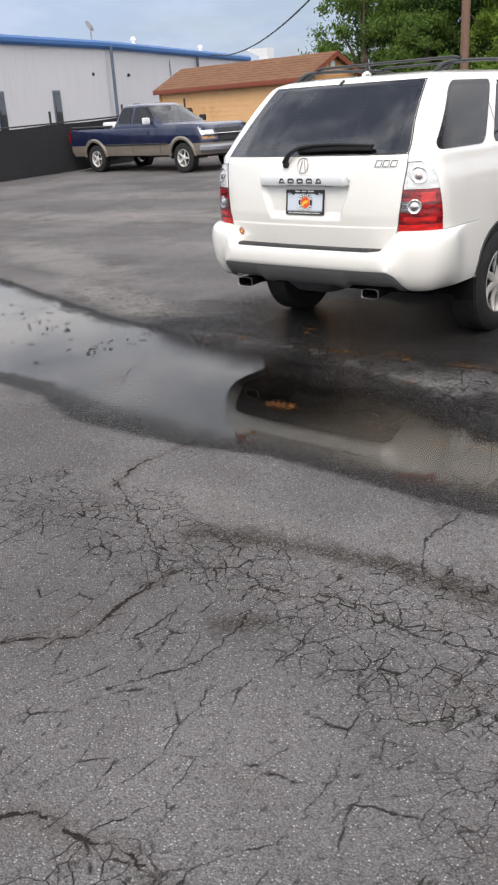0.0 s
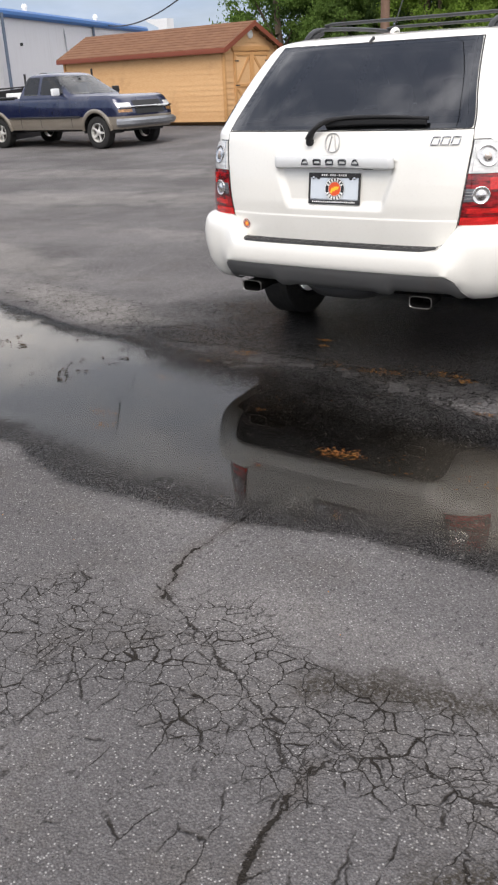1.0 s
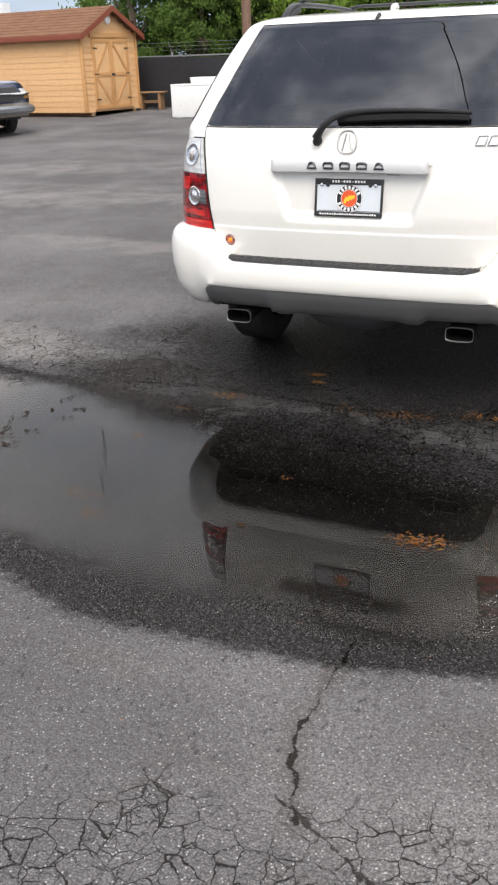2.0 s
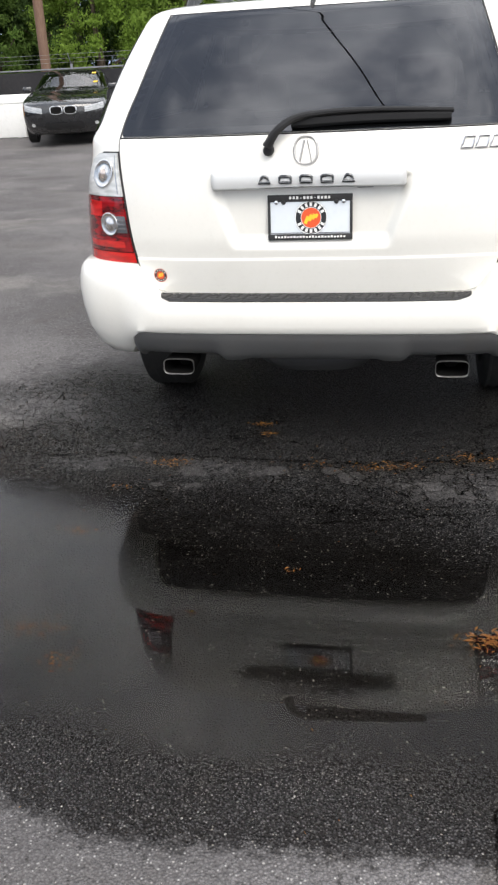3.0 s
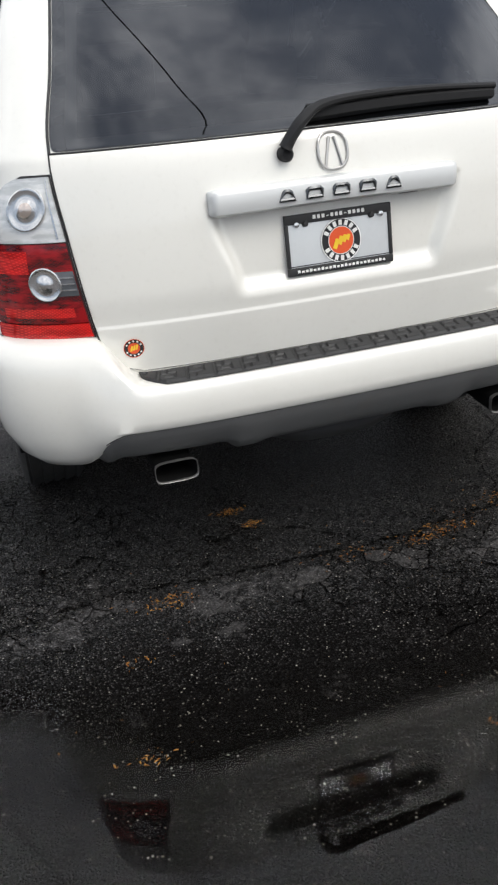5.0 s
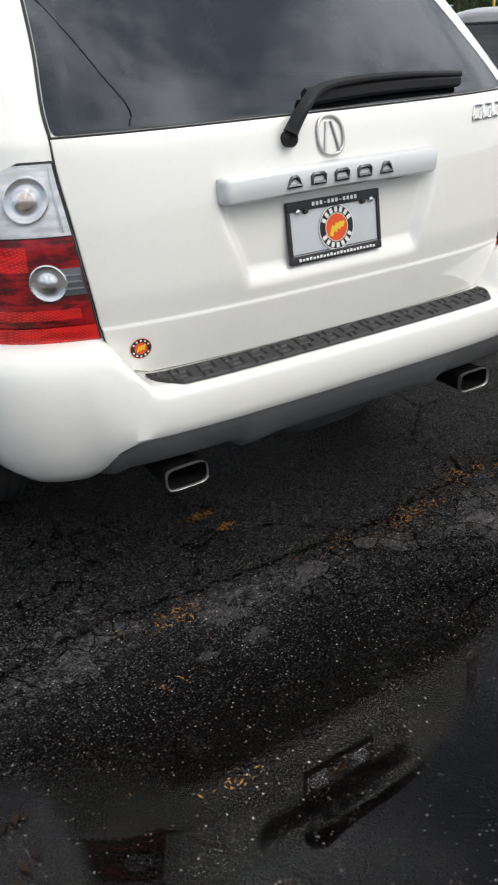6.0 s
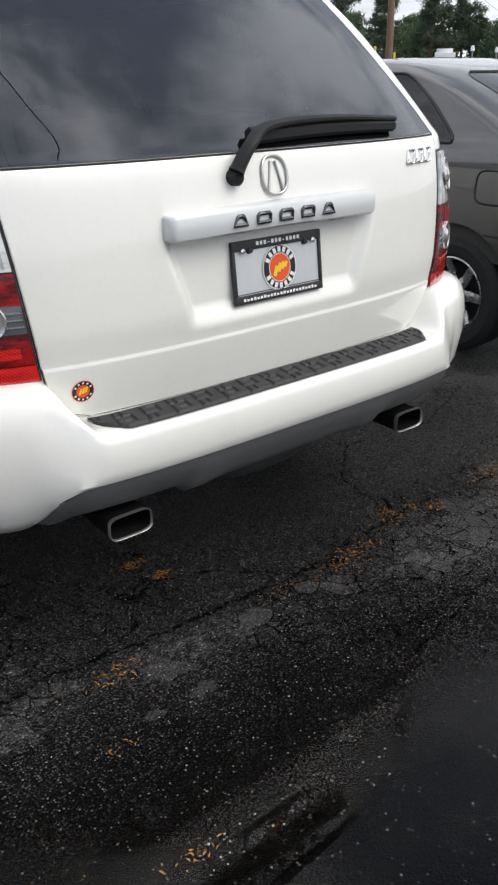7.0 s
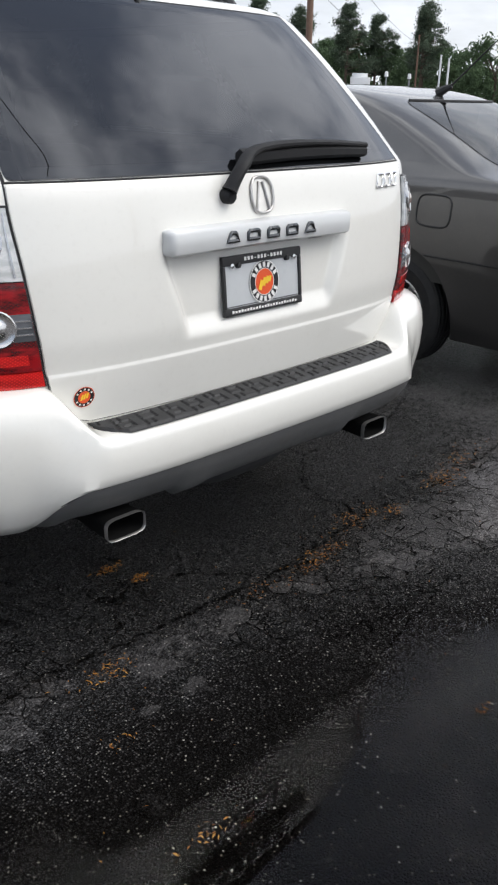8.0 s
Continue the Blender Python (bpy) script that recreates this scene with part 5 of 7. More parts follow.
# ---- other cars ----
def sedan(label, paint, at, front_detail, rear_axle=1.13, front_axle=3.93):
    car = thing("car", label, "car", at=at)
    S = Shape([
        (0.20, 0.82, 0.12, 4.60), (0.32, 0.865, 0.04, 4.74), (0.45, 0.885, 0.00, 4.80), (0.60, 0.892, 0.00, 4.82), (0.74, 0.890, 0.02, 4.80),
        (0.84, 0.882, 0.035, 4.62), (0.92, 0.872, 0.05, 4.20), (0.97, 0.862, 0.09, 3.75), (1.00, 0.850, 0.22, 3.45), (1.03, 0.830, 0.52, 3.35),
        (1.08, 0.800, 0.70, 3.20), (1.20, 0.745, 0.98, 2.90), (1.32, 0.685, 1.28, 2.60), (1.39, 0.635, 1.52, 2.40), (1.42, 0.570, 1.72, 2.28),
        (1.438, 0.420, 1.90, 2.20), (1.444, 0.120, 2.02, 2.15)], 0.30, 0.55, 3.0)
    arches = [(rear_axle, 0.30, 0.365), (front_axle, 0.30, 0.365)]
    side_lo = lambda z: 1.16 + 1.29 * (z - 1.0) + 0.35 * max(0.0, z - 1.22)
    side_hi = lambda z: 3.22 - 1.95 * (z - 1.0)

    def cut(c):
        if 1.05 < c.z < 1.345 and abs(c.x) > 0.75 * S.W(c.z) and side_lo(c.z) + 0.03 < c.y < side_hi(c.z) - 0.03:
            return True
        if 1.07 < c.z < 1.345 and abs(c.x) < 0.70 * S.W(c.z) and c.y < S.R(c.z) + 0.20:
            return True
        if 1.07 < c.z < 1.375 and abs(c.x) < 0.80 * S.W(c.z):
            return c.y > S.F(c.z) - 0.35
        return False
    lv = levels((0.20, 0.90, 0.035), (0.90, 1.08, 0.012), (1.08, 1.38, 0.025), (1.38, 1.444, 0.008))
    part("body", S.shell(lv, cut, arches), paint, car)
    part("lining", S.shell([z for z in lv if 0.4 < z < 1.40], lambda c: cut(c) or c.z < 0.5, [], 0.03), LINING, car)
    part("underbody", box(-0.7, 0.7, 0.2, 4.5, 0.18, 0.30, 0.03), DARK, car)
    part("floor", box(-0.78, 0.78, 0.9, 3.4, 0.38, 0.45, 0.02), LINING, car)
    for sgn in (1, -1):
        for y, z, r in arches:
            part("wheel_liner", arch_liner(S, y, z, r, sgn), MATT_BLACK, car)
            wheel(car, (sgn * 0.785, y, 0.299), 0.30, 0.205, 0.19, 7, flip=sgn < 0)
        side = pane(lambda y, z: S.flank(y, z, sgn), side_lo, side_hi, 1.04, 1.36, 0.05)
        part("side_window", sheet(side, 30, 14, 0.003, 0.006, S.mid), CAR_GLASS, car)
        part("window_border", frit(side, (0.05, 0.2)), TRIM, car)
        rim = [side(a, b) for a, b in [(i / 20, 0) for i in range(20)] + [(1, i / 14) for i in range(14)] + [(1 - i / 20, 1) for i in range(20)] + [(0, 1 - i / 14) for i in range(14)]]
        part("window_trim", tube([p + Vector((sgn * 0.004, 0, 0)) for p in rim], 0.008, 6, closed=True), TRIM, car)
        for y in (1.40, 2.45):
            part("door_seam", tube([S.flank(y + (0.22 * max(0, 0.75 - z) if y < 2 else 0), z, sgn) for z in [lerp(0.30, 1.02 if y < 2 else 1.36, i / 36) for i in range(37)]], 0.003, 5), TRIM, car)
        for y in (1.78, 2.62):
            p = S.flank(y, 0.86, sgn)
            part("door_handle", tube([p + Vector((sgn * k, d, 0)) for d, k in ((-0.09, 0.0), (-0.07, 0.025), (0.07, 0.025), (0.09, 0.0))], 0.012, 8), paint, car)
        part("sill_line", tube([S.flank(lerp(1.5, 3.5, i / 20), 0.36, sgn) for i in range(21)], 0.006, 5), TRIM, car)
        bump = [S.flank(lerp(0.95, 0.36, i / 12), 0.625 - 0.004 * i / 12, sgn) for i in range(13)] + [S.corner(lerp(1.0, 0.75, i / 10), 0.62, sgn) for i in range(1, 11)]
        part("bumper_seam", tube(bump, 0.0065, 5), TRIM, car)
        m = new("door_mirror")
        m.parent = car
        part("housing", moved(box(-0.10, 0.10, -0.05, 0.06, -0.065, 0.065, 0.04, 3), pose(sgn * 0.955, 2.98, 1.06)), paint, m)
        part("mirror", moved(box(-0.085, 0.085, -0.003, 0.003, -0.05, 0.05, 0.002), pose(sgn * 0.955, 2.925, 1.06)), MIRROR, m)
        lamp = lambda u, v: S.corner(lerp(0.50, 0.98, u), lerp(0.70, 0.88, v), sgn)
        part("tail_lamp", sheet(lamp, 14, 8, 0.006, 0.012, S.mid), RED_LENS, car)
    rear = pane(S.back, lambda z: -S.W(z) * 0.77, lambda z: S.W(z) * 0.77, 1.045, 1.36, 0.05)
    part("rear_window", sheet(rear, 26, 18, 0.003, 0.006, S.mid), CAR_GLASS, car)
    part("window_border", frit(rear, (0.05, 0.07)), TRIM, car)
    part("window_seal", tube([rear(i / 24, 1.0) + Vector((0, -0.004, 0.004)) for i in range(25)], 0.007, 6), TRIM, car)
    screen = pane(S.nose, lambda z: -S.W(z) * 0.86, lambda z: S.W(z) * 0.86, 1.04, 1.40, 0.05)
    part("windscreen", sheet(screen, 26, 18, 0.003, 0.006, S.mid), CLEAR, car)
    part("window_border", frit(screen, (0.09, 0.12)), TRIM, car)
    for x in (-0.37, 0.37):
        seat(car, x, 2.35, 0.36)
        seat(car, x, 1.66, 0.28)
    part("dashboard", box(-0.75, 0.75, 2.95, 3.35, 0.6, 0.98, 0.07), LINING, car)
    p = S.flank(0.93, 0.875, -1)
    flap = [S.flank(0.925 + 0.104 * abs(math.cos(a)) ** 0.5 * math.copysign(1, math.cos(a)), 0.850 + 0.078 * abs(math.sin(a)) ** 0.5 * math.copysign(1, math.sin(a)), -1) for a in [2 * math.pi * i / 40 for i in range(40)]]
    part("fuel_flap_seam", tube(flap, 0.0055, 6, closed=True), TRIM, car)
    if front_detail:
        for sgn in (1, -1):
            head = lambda u, v: S.nose(sgn * lerp(0.44, 0.82, u), lerp(0.600 + 0.06 * u, 0.705 + 0.07 * u, v))
            part("headlamp", sheet(head, 14, 8, 0.008, 0.014, S.mid), HEAD_LENS, car)
            oval = [S.nose(sgn * (0.145 + 0.125 * abs(math.cos(a)) ** 0.7 * math.copysign(1, math.cos(a))), 0.655 + 0.075 * abs(math.sin(a)) ** 0.8 * math.copysign(1, math.sin(a))) + Vector((0, 0.012, 0)) for a in [2 * math.pi * i / 30 for i in range(30)]]
            part("grille_frame", tube(oval, 0.016, 6, closed=True), CHROME, car)
            part("grille", (oval, [tuple(range(30))]), MATT_BLACK, car)
            fog = [S.nose(sgn * 0.66 + 0.04 * math.cos(a), 0.38 + 0.035 * math.sin(a)) + Vector((0, 0.01, 0)) for a in [2 * math.pi * i / 20 for i in range(20)]]
            part("fog_lamp", (fog, [tuple(range(20))]), CLEAR_LENS, car)
        part("lower_grille", grid(lambda u, v: S.nose(lerp(-0.40, 0.40, u), lerp(0.28, 0.41, v)) + Vector((0, 0.010, 0)), 12, 4), TRIM, car)
        for x, z in ((-0.52, 1.345), (-0.57, 1.16)):
            part("price_sticker", grid(lambda u, v: S.nose(x + lerp(-0.045, 0.045, u), z + lerp(-0.014, 0.014, v)) + Vector((0, 0.012, 0.008)), 3, 2), SIGN_YELLOW, car)
    else:
        b = S.back(0.0, 1.415)
        part("antenna_base", tube([(0.0, 1.55, 1.405), (0.0, 1.49, 1.432), (0.0, 1.455, 1.445)], lambda t: lerp(0.03, 0.012, t), 8), TRIM, car)
        part("antenna_mast", tube([(0.0, 1.465, 1.442), (0.0, 1.36, 1.53), (0.0, 1.08, 1.77)], lambda t: lerp(0.007, 0.003, t), 6), TRIM, car)
    return car


CAR_GLASS = glass("car_glass", (0.22, 0.235, 0.23), 1.6)
sedan("dark grey metallic car parked beside the white car", GREY_PAINT, pose(3.337, 0.03, 0.0) @ Matrix.Diagonal((1.05, 1.05, 1.09, 1.0)), False)
sedan("black car facing the puddle with yellow windscreen stickers", BLACK_PAINT, pose(-7.94, 19.5, float(rise(-7.9, 17.0)), 0, 0, 194.5), True)


def pickup(at):
    t = thing("pickup_truck", "dark blue and pewter extended cab pickup truck", "truck", at=at)
    # local: forward +y, rear end at 0
    B = Shape([(0.45, 0.94, 0.10, 5.70), (0.58, 0.975, 0.04, 5.74), (0.78, 0.985, 0.03, 5.74), (0.90, 0.985, 0.03, 5.72), (1.05, 0.975, 0.03, 5.62), (1.17, 0.955, 0.03, 5.52), (1.22, 0.92, 0.05, 5.40)], 0.10, 0.35, 4.0)
    arches = [(1.18, 0.40, 0.46), (4.825, 0.40, 0.46)]
    two = levels((0.74, 1.22, 0.03))
    part("body", B.shell(two, lambda c: c.z > 1.2 and c.y < 1.9, arches), BLUE_PAINT, t)
    part("lower_body", B.shell(levels((0.45, 0.74, 0.03)), lambda c: False, arches), TAN_PAINT, t, "pewter lower body panels")
    C = Shape([(1.10, 0.955, 1.98, 4.15), (1.20, 0.950, 2.00, 4.10), (1.28, 0.930, 2.04, 3.98), (1.45, 0.865, 2.12, 3.68), (1.62, 0.795, 2.20, 3.40), (1.72, 0.745, 2.28, 3.25), (1.77, 0.66, 2.42, 3.12), (1.79, 0.45, 2.62, 2.98), (1.795, 0.10, 2.75, 2.85)], 0.14, 0.32, 3.4)

    def cut(c):
        if 1.29 < c.z < 1.70:
            if abs(c.x) < 0.8 * C.W(c.z):
                return True
            return any(a < c.y < b - 0.85 * (c.z - 1.28) * (b > 3) for a, b in ((2.30, 2.78), (2.92, 3.72)))
        return False
    part("cab", C.shell(levels((1.10, 1.28, 0.03), (1.28, 1.70, 0.03), (1.70, 1.795, 0.012)), cut, []), BLUE_PAINT, t)
    scr = pane(C.nose, lambda z: -C.W(z) * 0.88, lambda z: C.W(z) * 0.88, 1.27, 1.715, 0.05)
    part("windscreen", sheet(scr, 20, 14, 0.004, 0.006, C.mid), CLEAR, t)
    back = pane(C.back, lambda z: -C.W(z) * 0.85, lambda z: C.W(z) * 0.85, 1.29, 1.70, 0.05)
    part("rear_window", sheet(back, 16, 10, 0.004, 0.006, C.mid), CAR_GLASS, t)
    for sgn in (1, -1):
        for a, b in ((2.27, 2.80), (2.89, 3.76)):
            w = pane(lambda y, z: C.flank(y, z, sgn), lambda z: a, lambda z: b - (0.88 * (z - 1.28) if b > 3 else 0.0), 1.28, 1.69, 0.05)
            part("side_window", sheet(w, 16, 10, 0.004, 0.006, C.mid), CAR_GLASS, t)
        part("door_seam", tube([C.flank(2.84, z, sgn) for z in [1.15, 1.3, 1.5, 1.72]] , 0.005, 5), TRIM, t)
        for y in (2.10, 2.86, 3.98):
            part("door_seam", tube([B.flank(y, z, sgn) for z in [lerp(0.5, 1.2, i / 12) for i in range(13)]], 0.006, 5), TRIM, t)
        for y, z, r in arches:
            flare = [B.flank(y + (r + 0.02) * math.cos(a), z + (r + 0.02) * math.sin(a), sgn) + Vector((sgn * 0.012, 0, 0)) for a in [math.pi * (0.02 + 0.96 * i / 26) for i in range(27)]]
            part("wheel_flare", tube(flare, 0.05, 8, 0.6, up=(1, 0, 0)), TAN_PAINT, t, "pewter wheel arch flare")
            part("wheel_liner", arch_liner(B, y, z, r, sgn), TRIM, t)
            wheel(t, (sgn * 0.84, y, 0.375), 0.375, 0.25, 0.215, 5, flip=sgn < 0, mats=WHITE_ALLOY)
        part("side_trim", tube([B.flank(lerp(1.7, 4.3, i / 20), 0.745, sgn) + Vector((sgn * 0.008, 0, 0)) for i in range(21)], 0.022, 6), TRIM, t)
        m = new("door_mirror")
        m.parent = t
        part("housing", moved(box(-0.11, 0.11, -0.05, 0.05, -0.085, 0.085, 0.035, 2), pose(sgn * 1.08, 3.62, 1.34)), MIRROR_SHELL if sgn > 0 else TRIM, m, "pale mirror housing")
        part("stalk", tube([(sgn * 0.92, 3.62, 1.30), (sgn * 1.02, 3.62, 1.31)], 0.02, 6), TRIM, m)
        part("headlamp", grid(lambda u, v: B.nose(sgn * lerp(0.60, 0.95, u), lerp(0.935, 1.045, v)) + Vector((0, 0.01, 0)), 12, 4), CLEAR_LENS, t)
        part("turn_lamp", grid(lambda u, v: B.nose(sgn * lerp(0.62, 0.96, u), lerp(0.83, 0.895, v)) + Vector((0, 0.01, 0)), 12, 4), AMBER, t)
        part("tail_lamp", box(sgn * 0.90 - 0.07, sgn * 0.90 + 0.07, 0.005, 0.05, 0.85, 1.18, 0.01), RED_LENS, t)
        part("bed_rail", tube([(sgn * 0.90, 0.08, 1.235), (sgn * 0.90, 1.95, 1.235)], 0.035, 6), TRIM, t)
    part("bed_floor", box(-0.75, 0.75, 0.08, 1.95, 0.70, 0.76, 0.01), DARK, t)
    part("tailgate", box(-0.75, 0.75, 0.02, 0.08, 0.78, 1.20, 0.015), BLUE_PAINT, t)
    part("grille", grid(lambda u, v: B.nose(lerp(-0.50, 0.50, u), lerp(0.78, 1.08, v)) + Vector((0, 0.012, 0)), 12, 6), TRIM, t)
    part("grille_bar", tube([B.nose(lerp(-0.94, 0.94, i / 20), 0.935) + Vector((0, 0.03, 0)) for i in range(21)], 0.035, 6, 0.7), CHROME, t, "chrome grille bar")
    part("bumper", tube([B.nose(lerp(-0.97, 0.97, i / 24), 0.60) + Vector((0, 0.06 - 0.06 * abs(i / 12 - 1) ** 3, 0)) for i in range(25)], 0.115, 8, 0.85), TRUCK_CHROME, t, "dull chrome front bumper")
    part("bumper", box(-0.90, 0.90, -0.10, 0.06, 0.50, 0.64, 0.03), CHROME, t)
    part("chassis", box(-0.5, 0.5, 0.2, 5.4, 0.38, 0.52, 0.03), DARK, t)
    seat(t, -0.4, 2.75, 0.85), seat(t, 0.4, 2.75, 0.85)
    part("dashboard", box(-0.8, 0.8, 3.5, 3.95, 1.0, 1.24, 0.06), LINING, t)
    part("tool_box", box(-0.7, 0.7, 1.30, 1.88, 1.06, 1.36, 0.03), SIGN_WHITE, t, "white tool box in the bed")
    return t


TRUCK_CHROME = surface("truck_chrome", (0.34, 0.35, 0.37), 0.35, 0.9, dirt=0.3)
MIRROR_SHELL = surface("pale_plastic", (0.7, 0.72, 0.74), 0.3)
pickup(pose(-17.85, 13.50, float(rise(-15, 12.5)), 0, 0, -92.4))


# ---- shed ----
def wood(name, a, b, scale=1.0, along=(1, 6, 6)):
    m, n, bs, _ = material(name)
    co = n.obj()
    info = n.put("ShaderNodeObjectInfo").outputs["Random"]
    st = n.vec("ADD", n.vec("MULTIPLY", co, along), n.vec("SCALE", (7.0, 3.0, 5.0), info))
    g1 = n.noise(st, 9 * scale, 5, 0.6)
    col = n.mix(n.ramp(g1, 0.3, 0.75), rgb(*a), rgb(*b))
    col = n.mix(n.math("MULTIPLY", info, 0.25), col, rgb(a[0] * 0.7, a[1] * 0.65, a[2] * 0.6))
    stain = n.ramp(n.noise(co, 1.3, 5, 0.65), 0.52, 0.75, 0.0, 0.35)
    col = n.mix(stain, col, rgb(a[0] * 0.6, a[1] * 0.55, a[2] * 0.5))
    n.link(bs.inputs["Base Color"], col)
    bs.inputs["Roughness"].default_value = 0.75
    n.link(bs.inputs["Normal"], n.bump(g1, 0.3, 0.004))
    return m


SHED_WOOD = wood("stained_pine", (0.64, 0.37, 0.17), (0.70, 0.45, 0.23))
SHED_TRIM = wood("stained_trim", (0.52, 0.27, 0.10), (0.60, 0.34, 0.14))
RED_TRIM = surface("brown_red_paint", (0.20, 0.050, 0.025), 0.6, dirt=0.15)
OLD_WOOD = wood("weathered_wood", (0.24, 0.14, 0.07), (0.34, 0.20, 0.10))


def shingle():
    m, n, b, _ = material("brown_shingle")
    co = n.obj()
    sp = n.noise(co, 60, 3)
    tabs = n.put("ShaderNodeSeparateColor", {0: n.voronoi(n.vec("MULTIPLY", co, (4, 9, 9)), 1.0, out="Color")}).outputs[0]
    c = n.mix(tabs, rgb(0.165, 0.075, 0.036), rgb(0.215, 0.105, 0.053))
    c = n.mix(n.ramp(sp, 0.35, 0.7, 0.0, 0.5), c, rgb(0.10, 0.045, 0.025))
    n.link(b.inputs["Base Color"], c)
    b.inputs["Roughness"].default_value = 0.9
    n.link(b.inputs["Normal"], n.bump(sp, 0.5, 0.004))
    return m


SHINGLE = shingle()


def shed():
    """Local: long side along x, gable with the doors at x = 0 facing +x, near side y = 0."""
    L, Wd, Hh, Rg = 7.0, 2.44, 2.12, 2.74
    z0 = float(rise(-13, 18.5))
    a = math.degrees(math.atan2(-0.3, 2.4))
    s = thing("garden_shed", "orange stained wooden shed with brown shingle roof", "shed", at=pose(-12.85, 17.62, z0, 0, 0, -6.5))
    part("skid", box(-L, 0, 0.2, 0.35, 0.0, 0.10, 0.01), OLD_WOOD, s)
    part("skid", box(-L, 0, Wd - 0.35, Wd - 0.2, 0.0, 0.10, 0.01), OLD_WOOD, s)
    part("wall", box(-L + 0.02, -0.02, 0.02, 0.08, 0.10, Hh), SHED_WOOD, s)
    part("wall", box(-L + 0.02, -0.02, Wd - 0.08, Wd - 0.02, 0.10, Hh), SHED_WOOD, s)
    for x0 in (-L + 0.02, -0.10):
        V = [(x0, 0.08, 0.10), (x0, Wd - 0.08, 0.10), (x0, Wd - 0.08, Hh), (x0, Wd / 2, Rg - 0.05), (x0, 0.08, Hh)]
        V += [(x + 0.06, y, z) for x, y, z in V]
        part("gable_wall", (V, [(4, 3, 2, 1, 0), (5, 6, 7, 8, 9)] + [(i, (i + 1) % 5, 5 + (i + 1) % 5, 5 + i) for i in range(5)]), SHED_WOOD, s, smooth=False)
    rows = 14
    for i in range(rows):
        za, zb = 0.10 + (Hh - 0.10) * i / rows, 0.10 + (Hh - 0.10) * (i + 1) / rows
        for y, sg in ((0.02, -1), (Wd - 0.02, 1)):
            V = [(-L, y, za), (0, y, za), (0, y, zb), (-L, y, zb), (-L, y + sg * 0.013, za), (0, y + sg * 0.013, za), (0, y + sg * 0.006, zb), (-L, y + sg * 0.006, zb)]
            part("plank", (V, [(0, 1, 2, 3), (4, 5, 6, 7), (0, 1, 5, 4), (1, 2, 6, 5), (2, 3, 7, 6), (3, 0, 4, 7)]), SHED_WOOD, s, smooth=False)
    for i in range(18):
        za = 0.10 + 0.15 * i
        zb = min(za + 0.15, Rg - 0.06)
        ins = max(0.0, (zb - Hh) / (Rg - Hh)) * Wd / 2
        if zb - za < 0.03:
            continue
        V = [(-0.02, 0.02 + ins, za), (-0.02, Wd - 0.02 - ins, za), (-0.02, Wd - 0.02 - ins, zb), (-0.02, 0.02 + ins, zb)]
        V += [(-0.02 + (0.022 if k < 2 else 0.006), p[1], p[2]) for k, p in enumerate(V)]
        part("plank", (V, [(0, 1, 2, 3), (4, 5, 6, 7), (0, 1, 5, 4), (1, 2, 6, 5), (2, 3, 7, 6), (3, 0, 4, 7)]), SHED_WOOD, s, smooth=False)
    for x, y in ((0.0, 0.0), (0.0, Wd), (-L, 0.0), (-L, Wd)):
        part("corner_board", box(x - 0.06, x + 0.03, y - 0.03 if y == 0 else y - 0.06, y + 0.06 if y == 0 else y + 0.03, 0.10, Hh, 0.006), SHED_TRIM, s)
    # roof courses
    ov, ex = 0.16, 0.20
    for sg in (0, 1):
        for i in range(9):
            f0, f1 = i / 9, (i + 1) / 9 + 0.02
            def rp(f, lift, x):
                y = lerp(-ov, Wd / 2, f)
                z = lerp(Hh - ov * (Rg - Hh) / (Wd / 2), Rg, f) + lift
                return (x, y if sg == 0 else Wd - y, z)
            V = [rp(f0, 0.045, -L - ex), rp(f0, 0.045, ex), rp(min(f1, 1), 0.032, ex), rp(min(f1, 1), 0.032, -L - ex), rp(f0, 0.030, -L - ex), rp(f0, 0.030, ex)]
            part("shingle_course", (V, [(0, 1, 2, 3), (0, 4, 5, 1)]), SHINGLE, s, smooth=False)
        deck = [rp(0, 0.028, -L - ex), rp(0, 0.028, ex), rp(1, 0.028, ex), rp(1, 0.028, -L - ex), rp(0, 0.0, -L - ex), rp(0, 0.0, ex), rp(1, 0.0, ex), rp(1, 0.0, -L - ex)]
        part("roof_deck", (deck, [(0, 1, 2, 3), (4, 5, 6, 7), (0, 1, 5, 4), (1, 2, 6, 5), (2, 3, 7, 6), (3, 0, 4, 7)]), OLD_WOOD, s, smooth=False)
        y = -ov if sg == 0 else Wd + ov
        zf = Hh - ov * (Rg - Hh) / (Wd / 2)
        part("fascia", box(-L - ex, ex, min(y, y - 0.025 + 0.05 * sg), max(y, y - 0.025 + 0.05 * sg), zf - 0.11, zf + 0.025, 0.004), RED_TRIM, s)
        for x in (ex, -L - ex):
            A, Bp = Vector((x, y, zf - 0.04)), Vector((x, Wd / 2, Rg - 0.04))
            d = (Bp - A)
            V = [A + Vector((0, 0, -0.07)), Bp + Vector((0, 0, -0.07)), Bp + Vector((0, 0, 0.07)), A + Vector((0, 0, 0.07))]
            V += [v + Vector((0.025, 0, 0)) for v in V]
            part("barge_board", (V, [(0, 1, 2, 3), (4, 5, 6, 7), (0, 1, 5, 4), (1, 2, 6, 5), (2, 3, 7, 6), (3, 0, 4, 7)]), RED_TRIM, s, smooth=False)
